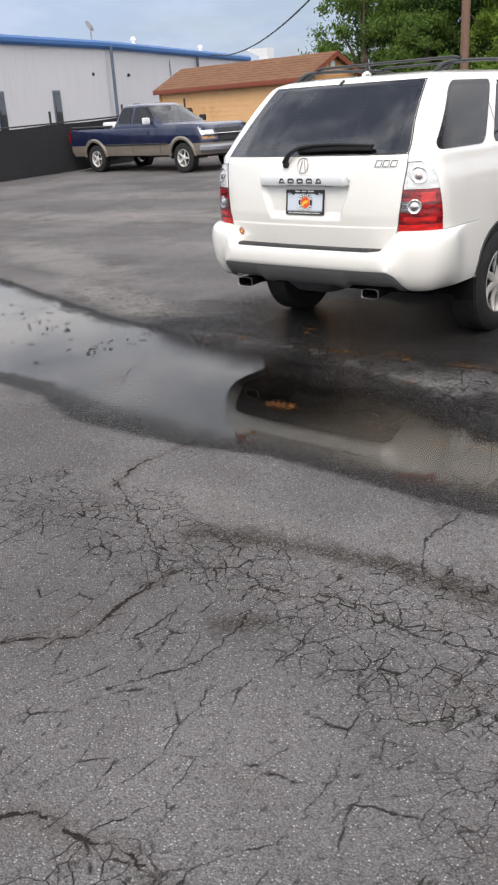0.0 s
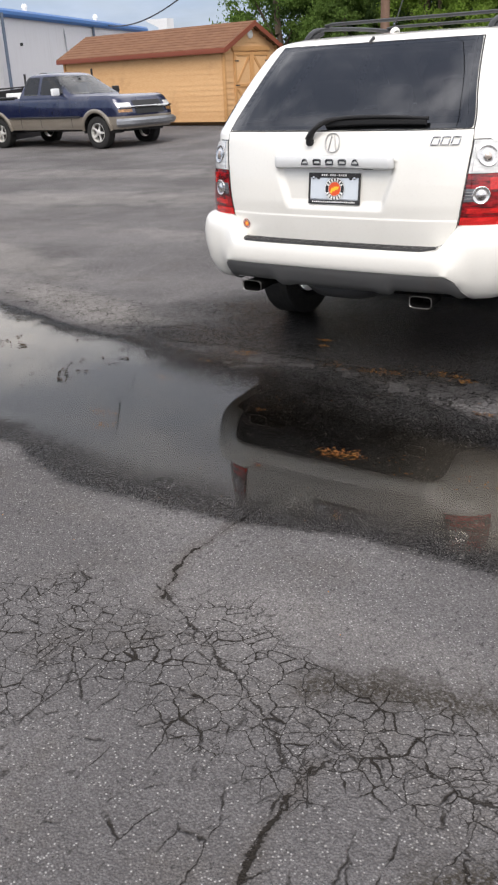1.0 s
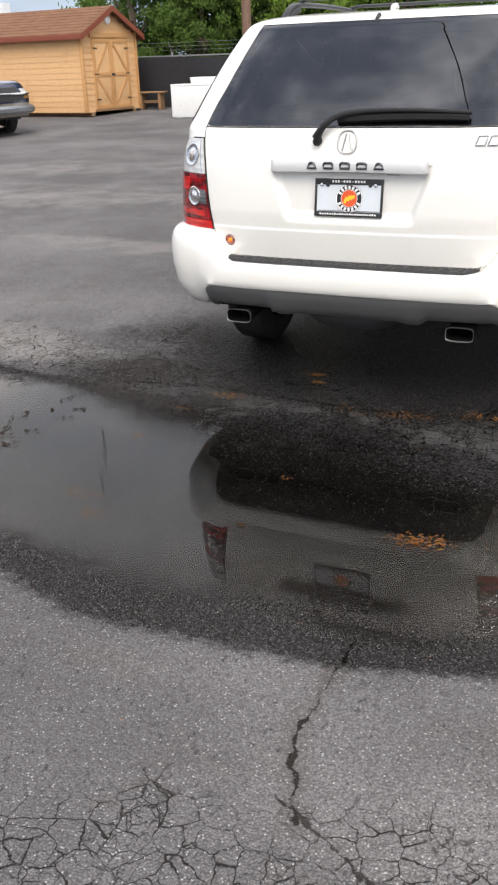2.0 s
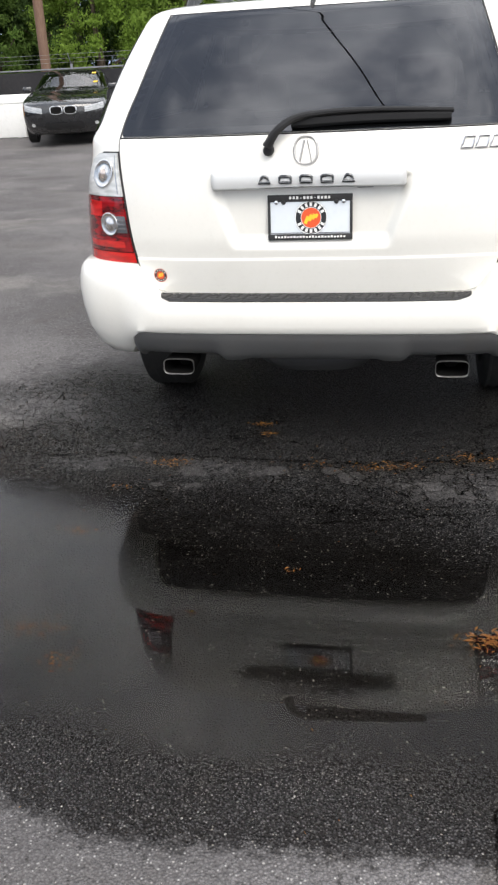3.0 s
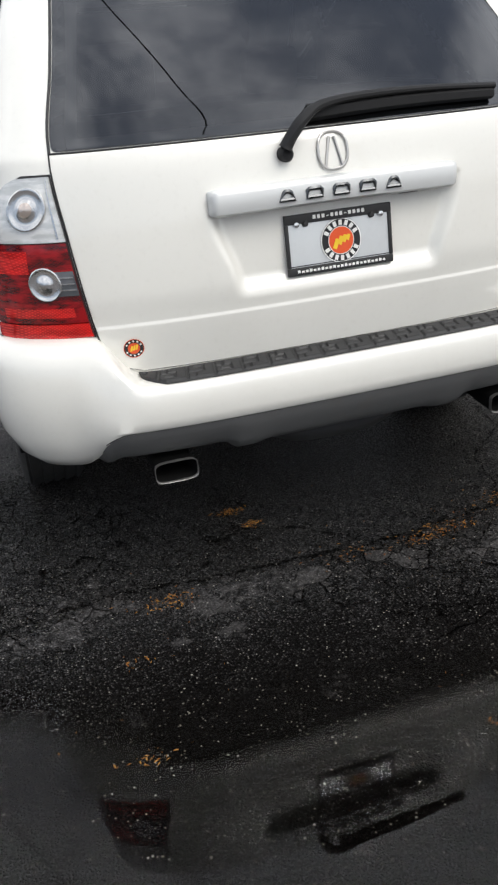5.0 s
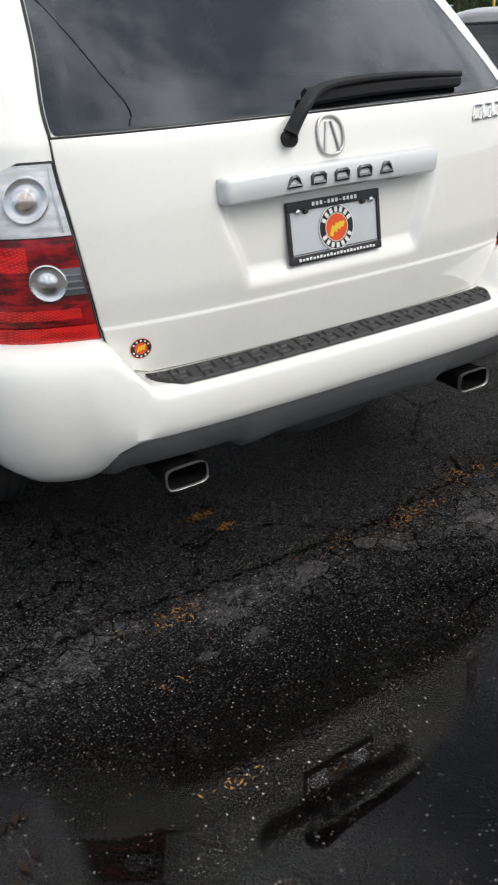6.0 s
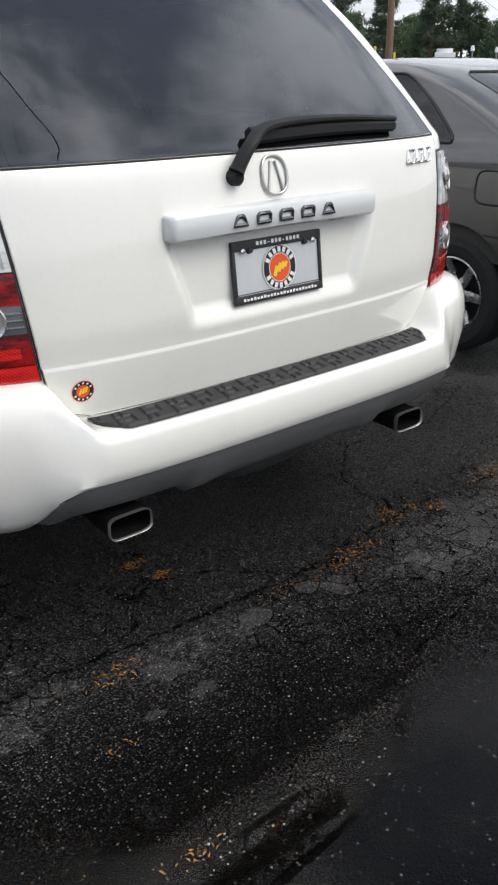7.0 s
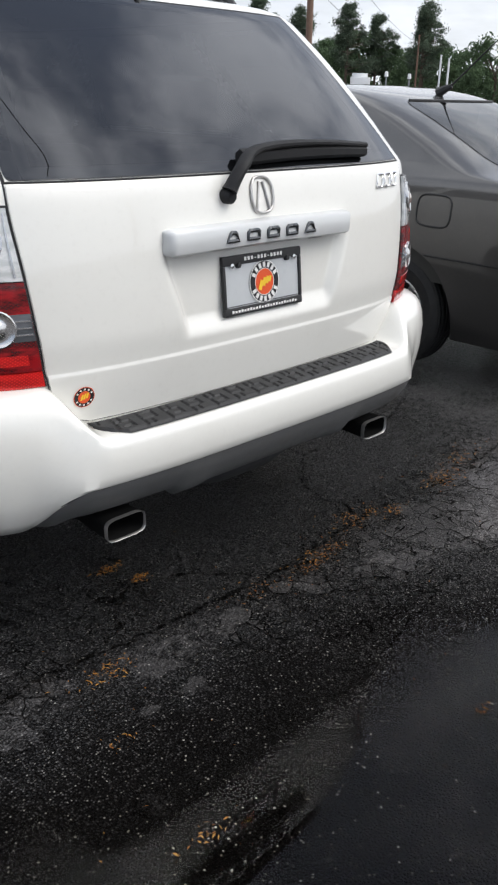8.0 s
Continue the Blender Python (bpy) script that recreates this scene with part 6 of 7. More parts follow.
    # doors
    for k in (0, 1):
        y0 = 0.42 + 0.80 * k
        d = new("door")
        d.parent = s
        part("panel", box(0.006, 0.03, y0, y0 + 0.79, 0.17, 1.95, 0.003), SHED_WOOD, d)
        for ya, yb, za, zb in ((y0, y0 + 0.09, 0.17, 1.95), (y0 + 0.70, y0 + 0.79, 0.17, 1.95), (y0 + 0.09, y0 + 0.70, 0.17, 0.27), (y0 + 0.09, y0 + 0.70, 1.85, 1.95), (y0 + 0.09, y0 + 0.70, 1.0, 1.10)):
            part("board", box(0.028, 0.05, ya, yb, za, zb, 0.004), SHED_TRIM, d)
        for za, zb, flip in ((0.27, 1.0, k == 1), (1.10, 1.85, k == 0)):
            ya, yb = (y0 + 0.12, y0 + 0.67) if flip else (y0 + 0.67, y0 + 0.12)
            part("brace", tube([(0.04, ya, za + 0.03), (0.04, yb, zb - 0.03)], 0.05, 4, 0.3, up=(1, 0, 0)), SHED_TRIM, d)
        for z in (0.4, 1.05, 1.7):
            part("hinge", box(0.05, 0.056, y0 + (0.0 if k == 0 else 0.60), y0 + (0.19 if k == 0 else 0.79), z, z + 0.03, 0.002), DARK, d)
    part("lintel", box(0.006, 0.05, 0.36, 2.08, 1.98, 2.10, 0.005), SHED_TRIM, s)
    part("latch", box(0.05, 0.075, 1.17, 1.30, 1.02, 1.08, 0.005), DARK, s)
    part("threshold", box(0.006, 0.07, 0.36, 2.08, 0.11, 0.16, 0.005), OLD_WOOD, s)
    part("vent", moved(lathe([(0.0, 0.03), (0.09, 0.03), (0.11, 0.02), (0.12, 0.0)], 20), pose(0.01, Wd / 2, 2.42)), SIGN_WHITE, s, "pale round gable vent")
    return s


shed()


def low_bench():
    s = thing("wooden_bench", "small low weathered wooden bench beside the shed", "bench", at=pose(-12.62, 20.25, float(rise(-12, 20.2)), 0, 0, 10))
    for y in (-0.24, -0.07, 0.10):
        part("seat_board", box(-0.1, 0.75, y, y + 0.15, 0.46, 0.50, 0.008), OLD_WOOD, s)
    for x in (0.0, 0.58):
        part("leg", box(x, x + 0.08, -0.2, 0.2, 0.0, 0.46, 0.008), OLD_WOOD, s)
    part("stretcher", box(0.08, 0.58, -0.03, 0.03, 0.18, 0.26, 0.006), OLD_WOOD, s)


low_bench()
FOAM = surface("white_board", (0.78, 0.78, 0.76), 0.7, dirt=0.12, bump=0.2)


def crate(x0, y0, w, d, h, turn):
    z = float(rise(x0, y0))
    c = thing("box", "large white box standing on the asphalt by the fence", "box", "white boxes", pose(x0, y0, z, 0, 0, turn))
    part("body", box(0, w, 0, d, 0.01, h, 0.012), FOAM, c)
    part("lid", box(-0.008, w + 0.008, -0.008, d + 0.008, h, h + 0.035, 0.008), FOAM, c)
    for x in (0.12, w - 0.24):
        part("runner", box(x, x + 0.12, 0.01, d - 0.01, 0.0, 0.03, 0.004), FOAM, c)


crate(-10.08, 17.35, 1.40, 0.55, 0.77, -3)
crate(-9.85, 18.05, 1.28, 0.6, 0.90, -2)

# ---- fence ----
SCREEN = surface("black_screen_cloth", (0.016, 0.016, 0.019), 0.85, bump=0.4, bump_scale=60, dirt=0.25, dirt_color=(0.05, 0.048, 0.045))
STEEL = surface("galvanised_steel", (0.30, 0.31, 0.32), 0.45, 0.7, dirt=0.2)


def fence(name, p, q, height=1.78, bay=3.0, wires=True, cloth=None):
    f = thing(name, "chain-link fence covered with black screen cloth", "fence")
    p, q = Vector(p), Vector(q)
    nb = max(1, round((q - p).length / bay))
    side = Vector((-(q - p).y, (q - p).x)).normalized()
    top = []
    for i in range(nb + 1):
        c = p.lerp(q, i / nb)
        z = float(rise(c.x, c.y))
        top.append((c.x, c.y, z + height))
        part("post", tube([(c.x, c.y, z), (c.x, c.y, z + height + (0.12 if wires else 0.34))], 0.035, 8), STEEL if wires else DARK, f)
        if wires:
            part("wire_arm", tube([(c.x, c.y, z + height + 0.1), (c.x - side.x * 0.2, c.y - side.y * 0.2, z + height + 0.38)], 0.010, 6), STEEL, f)
        if i < nb:
            e = p.lerp(q, (i + 1) / nb)
            ph = random.random() * 6

            def cloth_at(u, v):
                b = c.lerp(e, u)
                sag = 0.03 * math.sin(math.pi * u) * v
                w = 0.035 * math.sin(ph + u * 9 + v * 3) * math.sin(math.pi * u) + 0.06
                zz = float(rise(b.x, b.y))
                return (b.x - side.x * w, b.y - side.y * w, zz + 0.02 + v * (height - 0.04) - sag)
            part("screen", grid(cloth_at, 14, 6), cloth or SCREEN, f)
    part("top_rail", tube(top, 0.021, 6), STEEL if wires else DARK, f)
    if wires:
        for k in range(3):
            pts = [(x - side.x * 0.07 * k, y - side.y * 0.07 * k, z + 0.16 + 0.10 * k) for x, y, z in top]
            part("wire", tube(pts, 0.0045, 4), STEEL, f)
    return f


fence("fence", (-18.2, 21.0), (13.3, 21.0), 1.42)
fence("fence", (-18.2, -8.0), (-18.2, 20.8), 1.42, wires=False)


# ---- buildings ----
def metal_wall(name, color, pitch):
    m, n, b, _ = material(name)
    co = n.obj()
    s = n.put("ShaderNodeSeparateXYZ", {0: co})
    w = n.math("SINE", n.math("MULTIPLY", s.outputs[0], 2 * math.pi / pitch))
    rib = n.ramp(w, 0.75, 0.95)
    streak = n.ramp(n.noise(n.vec("MULTIPLY", co, (3, 3, 0.25)), 1.5, 5), 0.45, 0.8, 0.0, 0.25)
    c = n.mix(streak, rgb(*color), rgb(color[0] * 0.72, color[1] * 0.7, color[2] * 0.66))
    n.link(b.inputs["Base Color"], c)
    b.inputs["Roughness"].default_value, b.inputs["Metallic"].default_value = 0.5, 0.0
    n.link(b.inputs["Normal"], n.bump(rib, 0.8, 0.03))
    return m


GREY_WALL = metal_wall("grey_metal_siding", (0.66, 0.655, 0.67), 0.12)
BEIGE_WALL = metal_wall("beige_metal_siding", (0.52, 0.47, 0.36), 0.9)
BLUE_TRIM = surface("blue_trim", (0.03, 0.13, 0.36), 0.45, dirt=0.1)
PIPE_GREY = surface("grey_blue_paint", (0.09, 0.12, 0.17), 0.5, dirt=0.2)
ROOF_WHITE = surface("white_roof_trim", (0.72, 0.73, 0.74), 0.5, dirt=0.15)
WINDOW_DARK = surface("dark_window", (0.02, 0.024, 0.03), 0.1, coat=1.0)


def wall_run(parent, p, q, z0, z1, mat, name="wall"):
    p, q = Vector(p), Vector(q)
    d = (q - p)
    ob = part(name, box(0, d.length, 0, 0.25, z0, z1), mat, parent, smooth=False)
    ob.matrix_basis = pose(p.x, p.y, 0, 0, 0, math.degrees(math.atan2(d.y, d.x)))
    return ob


def blue_building():
    b = thing("warehouse", "pale grey metal warehouse with blue gutter and roof trim", "building")
    pts = [(-37.5, 8.0), (-44.2, 37.5), (-54.6, 65.0), (-80.0, 56.0), (-62.0, 2.0)]
    for p, q in zip(pts, pts[1:] + pts[:1]):
        wall_run(b, q, p, 0.0, 6.0, GREY_WALL)
    roof = [(x, y, 6.05) for x, y in pts] + [(-62.0, 34.0, 7.0)]
    part("roof", (roof, [(i, (i + 1) % 5, 5) for i in range(5)]), ROOF_WHITE, b, smooth=False)
    line = [(-37.2, 8.0, 6.15), (-43.5, 36.0, 6.15), (-43.95, 37.7, 6.15), (-44.4, 39.2, 6.15), (-54.2, 65.0, 6.15)]
    part("gutter", tube(line, 0.27, 8), BLUE_TRIM, b, "blue gutter")
    for x, y in ((-43.85, 37.9), (-49.6, 52.6), (-40.5, 22.0)):
        part("downpipe", tube([(x + 0.15, y, 6.1), (x + 0.15, y, 0.0)], 0.11, 8), PIPE_GREY, b, "dark grey blue downpipe")
    for k, (x, y) in enumerate(((-43.0, 32.0), (-41.9, 27.0), (-40.2, 19.0))):
        w = new("window")
        w.parent = b
        w.matrix_basis = pose(x + 0.26, y, 1.0, 0, 0, math.degrees(math.atan2(29.5, -6.7)))
        part("frame", box(-0.36, 0.36, -0.12, 0.12, 0, 2.4, 0.02), PIPE_GREY, w)
        part("pane", box(-0.30, 0.30, -0.14, 0.14, 0.1, 2.3, 0.01), WINDOW_DARK, w)
    for x, y in ((-43.9, 36.0), (-45.3, 40.5)):
        part("wall_lamp", box(x + 0.1, x + 0.36, y - 0.1, y + 0.1, 4.25, 4.45, 0.04), DARK, b)
    for x, y, h in ((-49.0, 46.0, 0.7), (-53.0, 58.0, 0.6)):
        part("roof_vent", join(tube([(x - 1, y, 6.2), (x - 1, y, 6.4 + h)], 0.16, 10), tube([(x - 1, y, 6.4 + h), (x - 1, y, 6.65 + h)], lambda t: 0.24 - 0.08 * t, 10)), ROOF_WHITE, b)
    dish = moved(lathe([(0.02, 0.0), (0.2, 0.04), (0.38, 0.14)], 24), pose(-45.3, 37.5, 7.35, 0, -35, 75))
    part("satellite_dish", dish, STEEL, b)
    part("dish_post", tube([(-45.2, 37.6, 6.1), (-45.2, 37.6, 7.3)], 0.05, 6), STEEL, b)
    part("conduit", tube([(-47.9, 47.5, 6.2), (-47.6, 47.4, 5.0), (-47.4, 47.3, 0.5)], 0.06, 6), STEEL, b)
    part("meter_box", box(-48.0, -47.5, 46.3, 46.9, 4.4, 5.2, 0.05), STEEL, b)
    return b


blue_building()


def roof_unit(x, y, z):
    u = thing("roof_duct", "white sloping roof duct behind the shed", "duct", at=pose(x, y, z) @ Matrix.Scale(0.5, 4))
    V = [(-2.2, -0.8, 1.3), (0, -0.8, 0.4), (0, -0.8, -1.6), (1.6, -0.8, -1.6), (1.6, -0.8, 1.5), (-2.2, -0.8, 1.55)]
    V += [(a, 0.8, c) for a, _, c in V]
    part("duct", (V, [(0, 1, 2, 3, 4, 5), (11, 10, 9, 8, 7, 6)] + [(i, 6 + i, 6 + (i + 1) % 6, (i + 1) % 6) for i in range(6)]), ROOF_WHITE, u, smooth=False)
    part("stack", box(-0.1, 1.5, -0.7, 0.7, -10.4, -1.6, 0.05), ROOF_WHITE, u)


roof_unit(-40.6, 50.2, 5.05)


def beige_building():
    b = thing("warehouse", "beige ribbed metal building with white roof edge", "building")
    wall_run(b, (14.0, 80.0), (70.0, 80.0), 0.0, 3.75, BEIGE_WALL)
    wall_run(b, (70.0, 80.25), (70.0, 104.0), 0.0, 3.75, BEIGE_WALL)
    wall_run(b, (14.0, 104.0), (14.0, 80.25), 0.0, 3.75, BEIGE_WALL)
    part("roof", ([(13.6, 79.6, 3.85), (70.4, 79.6, 3.85), (70.4, 104.4, 3.85), (13.6, 104.4, 3.85), (13.6, 92, 5.0), (70.4, 92, 5.0)], [(0, 1, 5, 4), (2, 3, 4, 5), (0, 4, 3), (1, 2, 5)]), ROOF_WHITE, b, smooth=False)
    part("roof_edge", box(13.5, 70.5, 79.4, 79.7, 3.7, 4.15, 0.05), ROOF_WHITE, b)
    part("chimney", box(39.6, 41.6, 81.5, 83.0, 3.8, 5.35, 0.05), surface("pink_brick", (0.45, 0.22, 0.16), 0.8), b)


beige_building()

# ---- poles and cables ----
POLE_WOOD = wood("creosoted_pole", (0.15, 0.088, 0.060), (0.22, 0.140, 0.098), along=(8, 8, 0.6))


def pole(x, y, h, r=0.15, arm=True, turn=0.0, lean=0.0):
    p = thing("utility_pole", "weathered brown wooden utility pole", "pole", at=pose(x, y, float(rise(x, y)), 0, lean, turn))
    part("shaft", tube([(0, 0, 0), (0, 0, h * 0.5), (0, 0, h)], lambda t: lerp(r, r * 0.72, t), 14), POLE_WOOD, p)
    if arm:
        part("cross_arm", box(-1.2, 1.2, -0.06, 0.06, h - 0.9, h - 0.76, 0.01), POLE_WOOD, p)
        for k in (-1.05, -0.4, 0.4, 1.05):
            part("insulator", tube([(k, 0, h - 0.76), (k, 0, h - 0.55)], 0.045, 8), ROOF_WHITE, p)
    return p


def cable(a, b, sag, r=0.02):
    a, b = Vector(a), Vector(b)
    c = thing("cable", "thin black overhead cable between poles", "cable", "overhead cables")
    part("wire", tube([a.lerp(b, i / 40) - Vector((0, 0, sag * 4 * (i / 40) * (1 - i / 40))) for i in range(41)], r, 6), TRIM, c)


pole(-9.85, 21.9, 10.5)
cable((-53.4, 58.0, 6.5), (-9.85, 21.9, 9.6), 2.3, 0.045)
cable((-9.85, 21.9, 10.2), (6.8, -14.3, 6.0), 3.0, 0.009)
pole(6.8, -14.3, 6.6)
pole(33.4, 29.2, 10.0, 0.19)
pole(75.0, 51.5, 6.9, 0.11, arm=False)
cable((33.4, 29.2, 9.2), (75.0, 51.5, 6.2), 0.8, 0.014)
cable((33.4, 29.2, 8.4), (-9.85, 21.9, 9.6), 1.0, 0.025)
cable((33.4, 29.2, 6.4), (75.0, 51.5, 4.2), 0.5, 0.014)

# ---- far things beyond the cars ----
YELLOW = surface("yellow_paint", (0.62, 0.40, 0.03), 0.5)


def bollard(x, y, h):
    b = thing("bollard", "yellow painted steel bollard", "bollard", "yellow bollards", pose(x, y, 0))
    part("post", tube([(0, 0, 0), (0, 0, h - 0.05), (0, 0, h)], lambda t: 0.065 if t < 0.9 else 0.03, 12), YELLOW, b)


def unit_box(x, y, w, h):
    u = thing("equipment_cabinet", "pale equipment cabinet with a round vent", "cabinet", at=pose(x, y, 0, 0, 0, 40))
    part("body", box(-w / 2, w / 2, -0.6, 0.6, 0, h, 0.05), ROOF_WHITE, u)
    part("vent", tube([(w * 0.7, 0, h - 0.1), (w * 0.7, 0, h + 0.25)], 0.5, 14), ROOF_WHITE, u)
    part("vent_post", tube([(w * 0.7, 0, 0), (w * 0.7, 0, h - 0.1)], 0.2, 10), ROOF_WHITE, u)


def lot_lamp(x, y, h):
    l = thing("lot_lamp", "small pale lamp on a post", "lamp", "lot lamps", pose(x, y, 0))
    part("post", tube([(0, 0, 0), (0, 0, h)], 0.045, 8), STEEL, l)
    part("head", tube([(0, 0, h), (0, 0, h + 0.12), (0, 0, h + 0.26), (0, 0, h + 0.3)], lambda t: 0.13 - 0.05 * t, 10), ROOF_WHITE, l)


bollard(36.0, 32.5, 2.75), bollard(39.5, 34.2, 2.5)
unit_box(44.6, 34.6, 1.5, 2.5)
lot_lamp(46.5, 34.0, 2.6), lot_lamp(47.6, 33.0, 2.5)


def flag_post(x, y, h):
    f = thing("post", "slim white post at the far road", "post", "white posts", pose(x, y, 0))
    part("shaft", tube([(0, 0, 0), (0, 0, h - 0.1), (0, 0, h)], lambda t: 0.07 if t < 0.9 else 0.04, 10), ROOF_WHITE, f)
    part("cap", tube([(0, 0, h), (0, 0, h + 0.08)], 0.085, 10), ROOF_WHITE, f)


flag_post(58.0, 37.6, 4.3), flag_post(58.5, 37.2, 4.1)


def green_roof():
    b = thing("kiosk", "small kiosk with a green metal roof", "kiosk", at=pose(63.0, 30.6, 0))
    part("wall", box(-3, 3, -2, 2, 0, 2.6, 0.02), BEIGE_WALL, b)
    part("roof", ([(-3.6, -2.6, 2.5), (3.6, -2.6, 2.5), (3.6, 2.6, 2.5), (-3.6, 2.6, 2.5), (0, 0, 4.0)], [(0, 1, 4), (1, 2, 4), (2, 3, 4), (3, 0, 4), (3, 2, 1, 0)]), surface("green_roof", (0.04, 0.20, 0.11), 0.5), b, smooth=False)


green_roof()

# ---- trees ----
BARK = surface("bark", (0.10, 0.075, 0.055), 0.9, bump=0.6, bump_scale=25, grain=0.3)
LEAF_DARK = leaf_stuff("leaves_dark", (0.036, 0.075, 0.019), (0.078, 0.138, 0.036), (0.045, 0.078, 0.024))
LEAF_MID = leaf_stuff("leaves_mid", (0.075, 0.140, 0.026), (0.135, 0.220, 0.046), (0.085, 0.135, 0.032))
LEAF_LIGHT = leaf_stuff("leaves_light", (0.130, 0.220, 0.026), (0.210, 0.320, 0.055), (0.140, 0.205, 0.038))
# distance haze is put into these two colours: paler and greyer greens
PINE_HAZE = leaf_stuff("hazed_pine_needles", (0.070, 0.098, 0.066), (0.125, 0.160, 0.108))
LEAF_HAZE = leaf_stuff("leaves_hazed", (0.070, 0.112, 0.058), (0.128, 0.185, 0.092), (0.080, 0.118, 0.066))


def leaves(rng, centres, radii, count, size, droop=0.0, thin=0.4, flat=0.75):
    """Many small leaves about the clump centres."""
    k = rng.integers(0, len(centres), count)
    d = rng.normal(size=(count, 3))
    d /= np.linalg.norm(d, axis=1)[:, None]
    c = centres[k] + d * (radii[k] * np.abs(rng.normal(0.62, 0.30, count)))[:, None] * np.array([1, 1, flat])
    a = rng.normal(size=(count, 3))
    a[:, 2] -= droop
    a /= np.linalg.norm(a, axis=1)[:, None]
    b = np.cross(a, rng.normal(size=(count, 3)))
    b /= np.linalg.norm(b, axis=1)[:, None]
    s = 0.9 * size * rng.uniform(0.6, 1.4, count)[:, None]
    V = np.stack([c - a * s, c + b * s * thin, c + a * s, c - b * s * thin], 1).reshape(-1, 3)
    F = np.arange(count * 4).reshape(-1, 4)
    return V.tolist(), F.tolist()


def tree(x, y, h, r, count, mat, seed, size=0.13, base=0.12, label="broad leafy green tree behind the fence", droop=0.9):
    rng = np.random.default_rng(seed)
    z = float(rise(x, y))
    t = thing("tree", label, "tree", "trees", pose(x, y, z))
    limbs = [tube(curve_through([(0, 0, 0), (0.1, 0.05, h * 0.3), (-0.05, 0.1, h * 0.62), (0.05, 0, h * 0.9)], 5), lambda u: lerp(0.05 * h ** 0.7, 0.03, u), 10)]
    cs, rs = [], []
    for i in range(120):
        f = rng.uniform(base, 1.0)
        a = rng.uniform(0, 2 * math.pi)
        env = r * (0.55 + 0.45 * math.sin(math.pi * min(1.0, (f - base) / (1 - base) * 0.75 + 0.15))) * (1.0 if f < 0.8 else 0.75)
        rad = env * math.sqrt(rng.uniform(0.15, 1.0))
        cs.append((rad * math.cos(a), rad * math.sin(a), h * f))
        rs.append(rng.uniform(0.12, 0.30) * r)
        if i < 6:
            p0 = (0, 0, h * f * 0.55)
            limbs.append(tube(curve_through([p0, (rad * 0.5 * math.cos(a), rad * 0.5 * math.sin(a), h * f * 0.8), cs[-1]], 4), lambda u: lerp(0.018 * h, 0.012, u), 6))
    part("trunk", join(*limbs), BARK, t)
    part("crown", leaves(rng, np.array(cs), np.array(rs), int(count * 1.4), size, droop), mat, t, smooth=False)
    return t


def pine(x, y, h, seed, count=15000):
    rng = np.random.default_rng(seed)
    t = thing("tree", "tall far dark green pine", "tree", "far pines", pose(x, y, 0))
    limbs = [tube([(0, 0, 0), (0.1, 0, h * 0.5), (0, 0, h * 0.98)], lambda u: lerp(0.22, 0.05, u), 8)]
    cs, rs = [], []
    lean = rng.uniform(0, 2 * math.pi)
    for i in range(80):
        f = 0.34 + 0.66 * rng.uniform(0, 1) ** 0.8
        a = rng.uniform(0, 2 * math.pi)
        full = 0.70 + 0.45 * math.sin(a - lean) * math.sin(5.0 * f + lean)
        rad = h * 0.44 * full * (1.05 - f) ** 0.62 * rng.uniform(0.2, 1.0)
        c = (rad * math.cos(a), rad * math.sin(a), h * f + 0.10 * rad)
        cs.append(c), rs.append(h * rng.uniform(0.035, 0.085))
        limbs.append(tube([(0, 0, h * f - 0.12 * rad), c], lambda u: lerp(0.06, 0.02, u), 5))
    part("trunk", join(*limbs), BARK, t)
    part("crown", leaves(rng, np.array(cs), np.array(rs), count, 0.12, 0.0, 0.32, 0.72), PINE_HAZE, t, smooth=False)


tree(-14.3, 28.0, 11.5, 3.6, 41600, LEAF_DARK, 1, 0.091, 0.06)
tree(-10.8, 27.0, 9.5, 3.3, 38400, LEAF_DARK, 2, 0.084, 0.05)
tree(-17.0, 33.0, 13.0, 4.0, 28800, LEAF_DARK, 3, 0.114)
tree(-12.0, 33.0, 12.0, 4.2, 28800, LEAF_DARK, 31, 0.114)
tree(-7.6, 28.2, 8.2, 3.0, 32000, LEAF_DARK, 4, 0.084, 0.05)
tree(-7.0, 33.0, 8.6, 3.4, 22400, LEAF_DARK, 32, 0.106)
tree(-9.2, 24.6, 4.6, 1.8, 22400, LEAF_LIGHT, 5, 0.057, 0.04, "young light green tree at the fence")
tree(-6.2, 24.8, 4.8, 2.0, 24000, LEAF_LIGHT, 6, 0.057, 0.04, "young light green tree at the fence")
tree(-12.4, 24.2, 3.8, 1.7, 19200, LEAF_MID, 7, 0.061, 0.04, "young light green tree at the fence")
tree(-4.9, 27.0, 5.6, 2.2, 22400, LEAF_MID, 8, 0.076, 0.04)
tree(-3.8, 32.0, 5.4, 1.9, 11200, LEAF_MID, 9, 0.084)
tree(1.9, 36.0, 5.4, 1.7, 9600, LEAF_MID, 10, 0.084)
tree(-15.2, 24.5, 5.5, 2.0, 19200, LEAF_MID, 14, 0.068, 0.05)
for i, (px, py, ph) in enumerate(((12.5, 62.0, 5.2), (17.5, 64.0, 4.6), (22.0, 112.0, 8.2), (8.0, 60.0, 4.8))):
    tree(px, py, ph, ph * 0.42, 6000, LEAF_DARK, 20 + i, 0.16, 0.03, "far dark green tree")
for i, (px, py, ph) in enumerate(((66.0, 64.5, 10.0), (69.5, 62.0, 9.2), (72.0, 58.0, 9.6), (75.5, 57.0, 8.8), (76.5, 52.0, 9.8), (79.0, 53.5, 9.0), (63.0, 68.0, 9.0))):
    pine(px, py, ph, 40 + i)
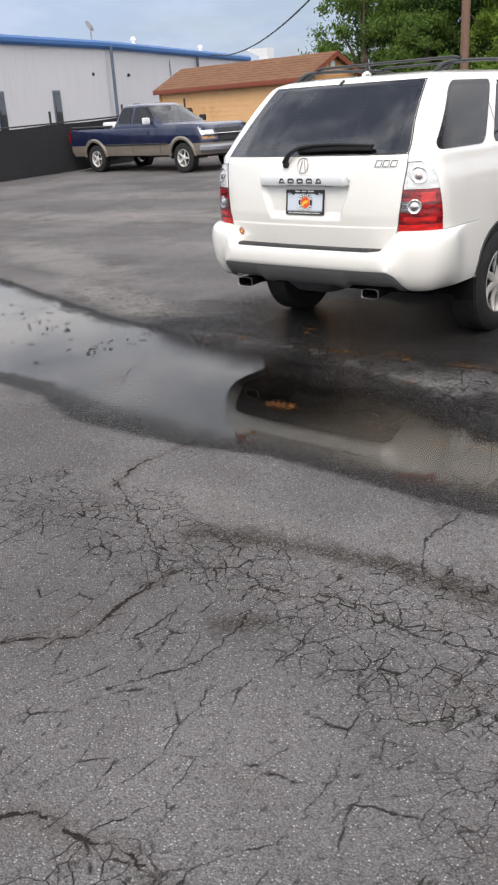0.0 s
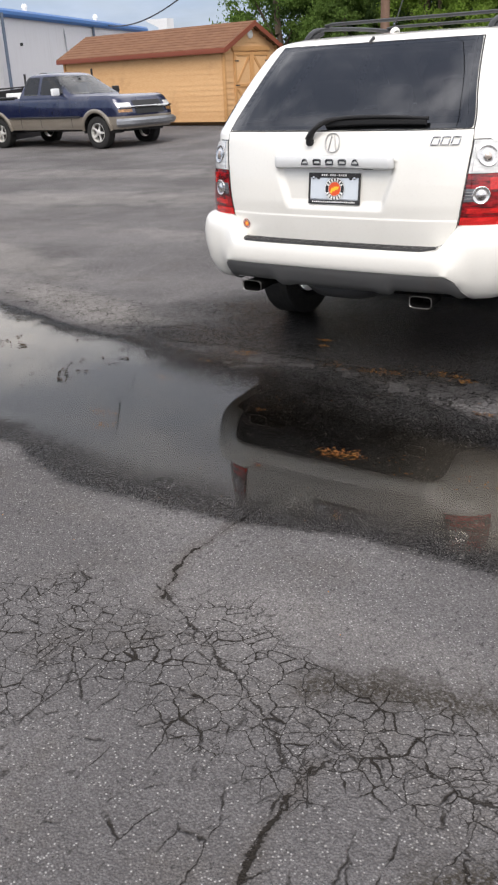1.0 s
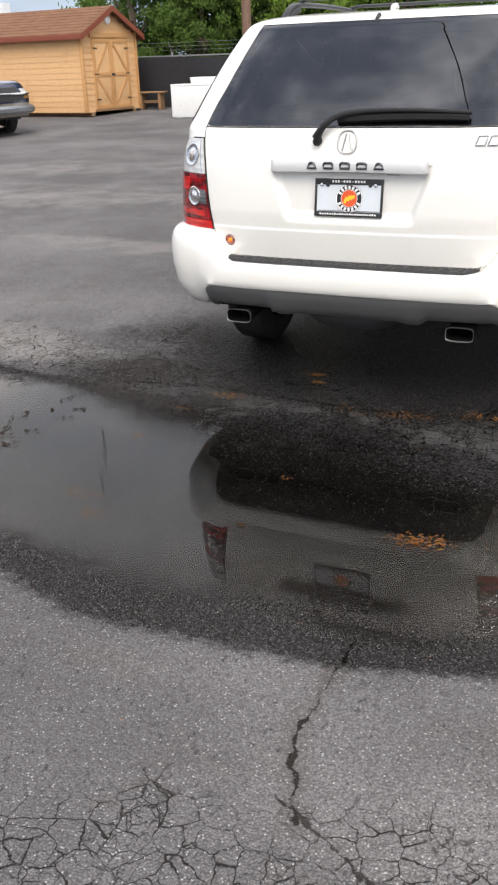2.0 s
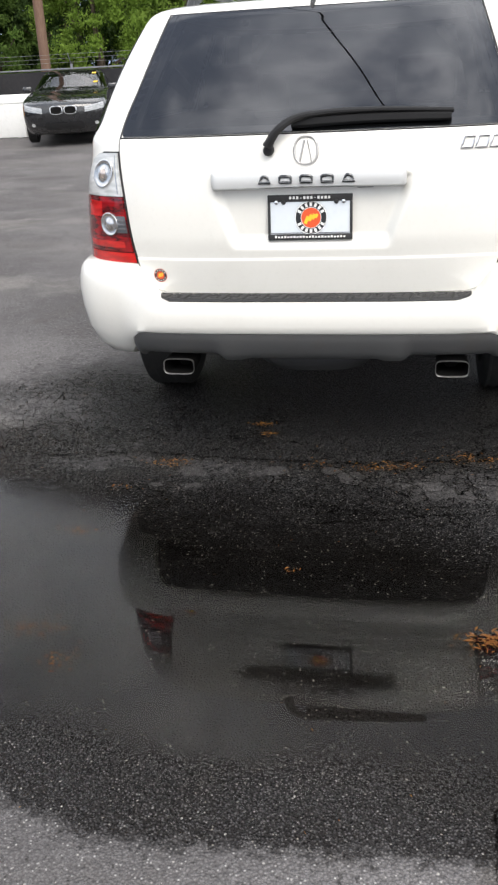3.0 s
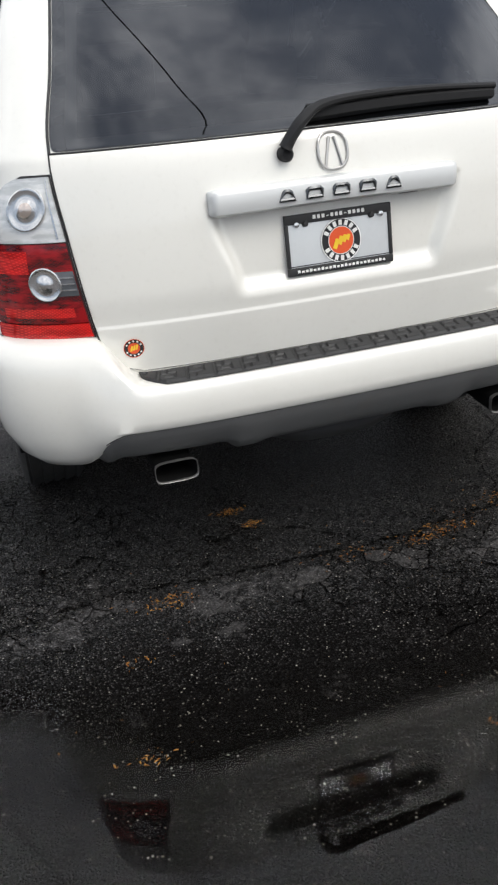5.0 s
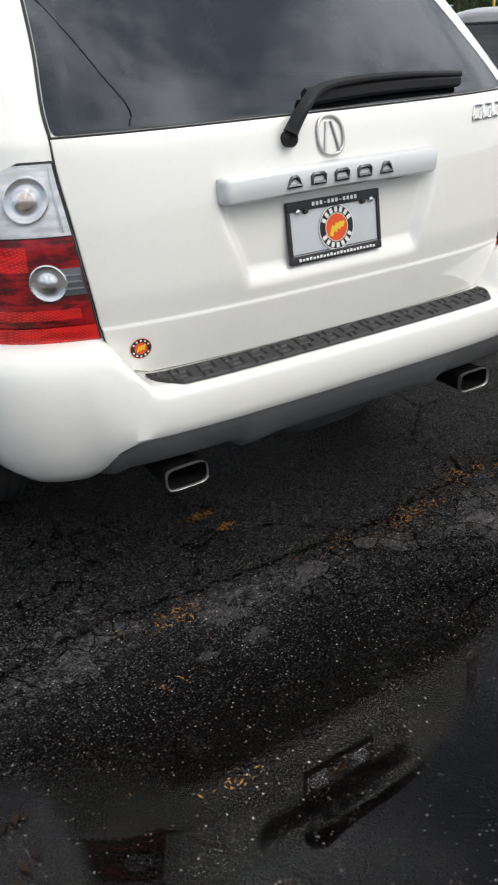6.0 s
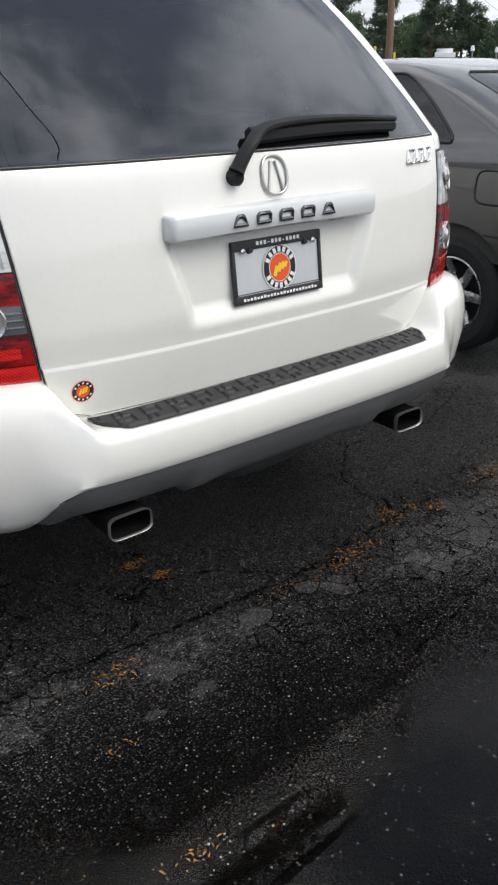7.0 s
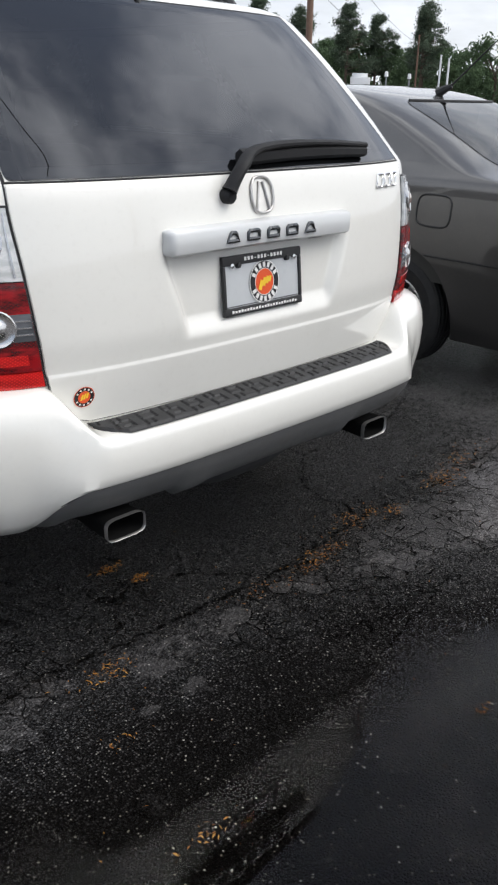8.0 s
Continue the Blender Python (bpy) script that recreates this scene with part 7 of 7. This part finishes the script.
for i in range(14):
    a = radians(44 + 1.6 * i)
    d = 100 + 9 * ((i * 7) % 5)
    tree(-1.7 + d * math.sin(a), -1.7 + d * math.cos(a), (5.4 if i > 6 else 6.4) + 0.8 * ((i * 5) % 3), 4.4, 8000, LEAF_HAZE, 60 + i, 0.21, 0.02, "far dark green tree")

# ---- litter on the asphalt ----
DRY_LEAF = leaf_stuff("dry_leaves", (0.30, 0.105, 0.022), (0.58, 0.30, 0.070), (0.13, 0.05, 0.018))


WET_LEAF = leaf_stuff("soaked_leaves", (0.016, 0.012, 0.009), (0.046, 0.028, 0.015))


def litter():
    rng = np.random.default_rng(5)
    V, F = [], []

    def bit(x, y, s, lift, wide=0.0):
        a, k = rng.uniform(0, 2 * math.pi), rng.uniform(0.06, 0.36) + wide
        dx, dy = s * math.cos(a), s * math.sin(a)
        i = len(V)
        z = float(rise(x, y)) + lift
        t = rng.uniform(0.05, 0.4) * s
        V.extend([(x - dx, y - dy, z), (x + dy * k, y - dx * k, z + t), (x + dx, y + dy, z + 0.3 * t), (x - dy * k, y + dx * k, z + t * 0.6)])
        F.append((i, i + 1, i + 2, i + 3))
    heaps = [(0.62, -1.19, 0.05, 70), (0.95, -1.15, 0.2, 24), (1.35, -1.12, 0.2, 24), (-0.29, 0.39, 0.025, 60), (-0.24, 0.28, 0.02, 40), (0.36, -0.03, 0.05, 60), (0.22, -0.06, 0.05, 40), (0.62, 0.06, 0.08, 70), (0.8, 0.0, 0.04, 30), (1.2, 0.04, 0.07, 70), (1.45, 0.12, 0.1, 50), (-0.62, -0.06, 0.05, 50), (0.0, -0.04, 0.08, 30), (-0.8, -0.66, 0.03, 16), (0.0, -0.86, 0.02, 8), (1.05, -0.42, 0.03, 24), (-0.72, -1.25, 0.05, 30), (-0.6, -1.4, 0.04, 24), (1.9, -1.15, 0.1, 40), (-0.75, -0.3, 0.04, 12)]
    for x, y in ((0.64, -1.17), (0.70, -1.16), (0.58, -1.18)) * 24:
        bit(x + rng.normal() * 0.034, y + rng.normal() * 0.020, rng.uniform(0.006, 0.017), rng.uniform(0.006, 0.018))
    for x, y, r, k in heaps:
        for _ in range(int(k * 1.5)):
            bit(x + rng.normal() * r, y + rng.normal() * r * 0.45, rng.uniform(0.003, 0.0095), rng.uniform(0.006, 0.014))
    for _ in range(260):
        x, y = rng.uniform(-4.5, 2.6), rng.uniform(-2.4, 1.2)
        bit(x, y, rng.uniform(0.002, 0.007), 0.006)
    ob = mk("leaf_litter", V, F, DRY_LEAF, None, "", smooth=False)
    tagged(ob, "scattered small brown dry leaves and needles", "leaves", kind="stuff")
    V, F = [], []
    for _ in range(60):
        x = rng.uniform(-3.6, -1.25)
        y = -0.34 - 0.31 * (x + 2.9) + rng.normal() * 0.24
        if pool_field(x, y) > 0.10:
            for _ in range(rng.integers(1, 4)):
                bit(x + rng.normal() * 0.022, y + rng.normal() * 0.012, rng.uniform(0.012, 0.024), 0.008, 0.22)
    tagged(mk("wet_leaf_litter", V, F, WET_LEAF, None, "", smooth=False), "dark soaked leaves lying in the puddle", "leaves", kind="stuff")


litter()
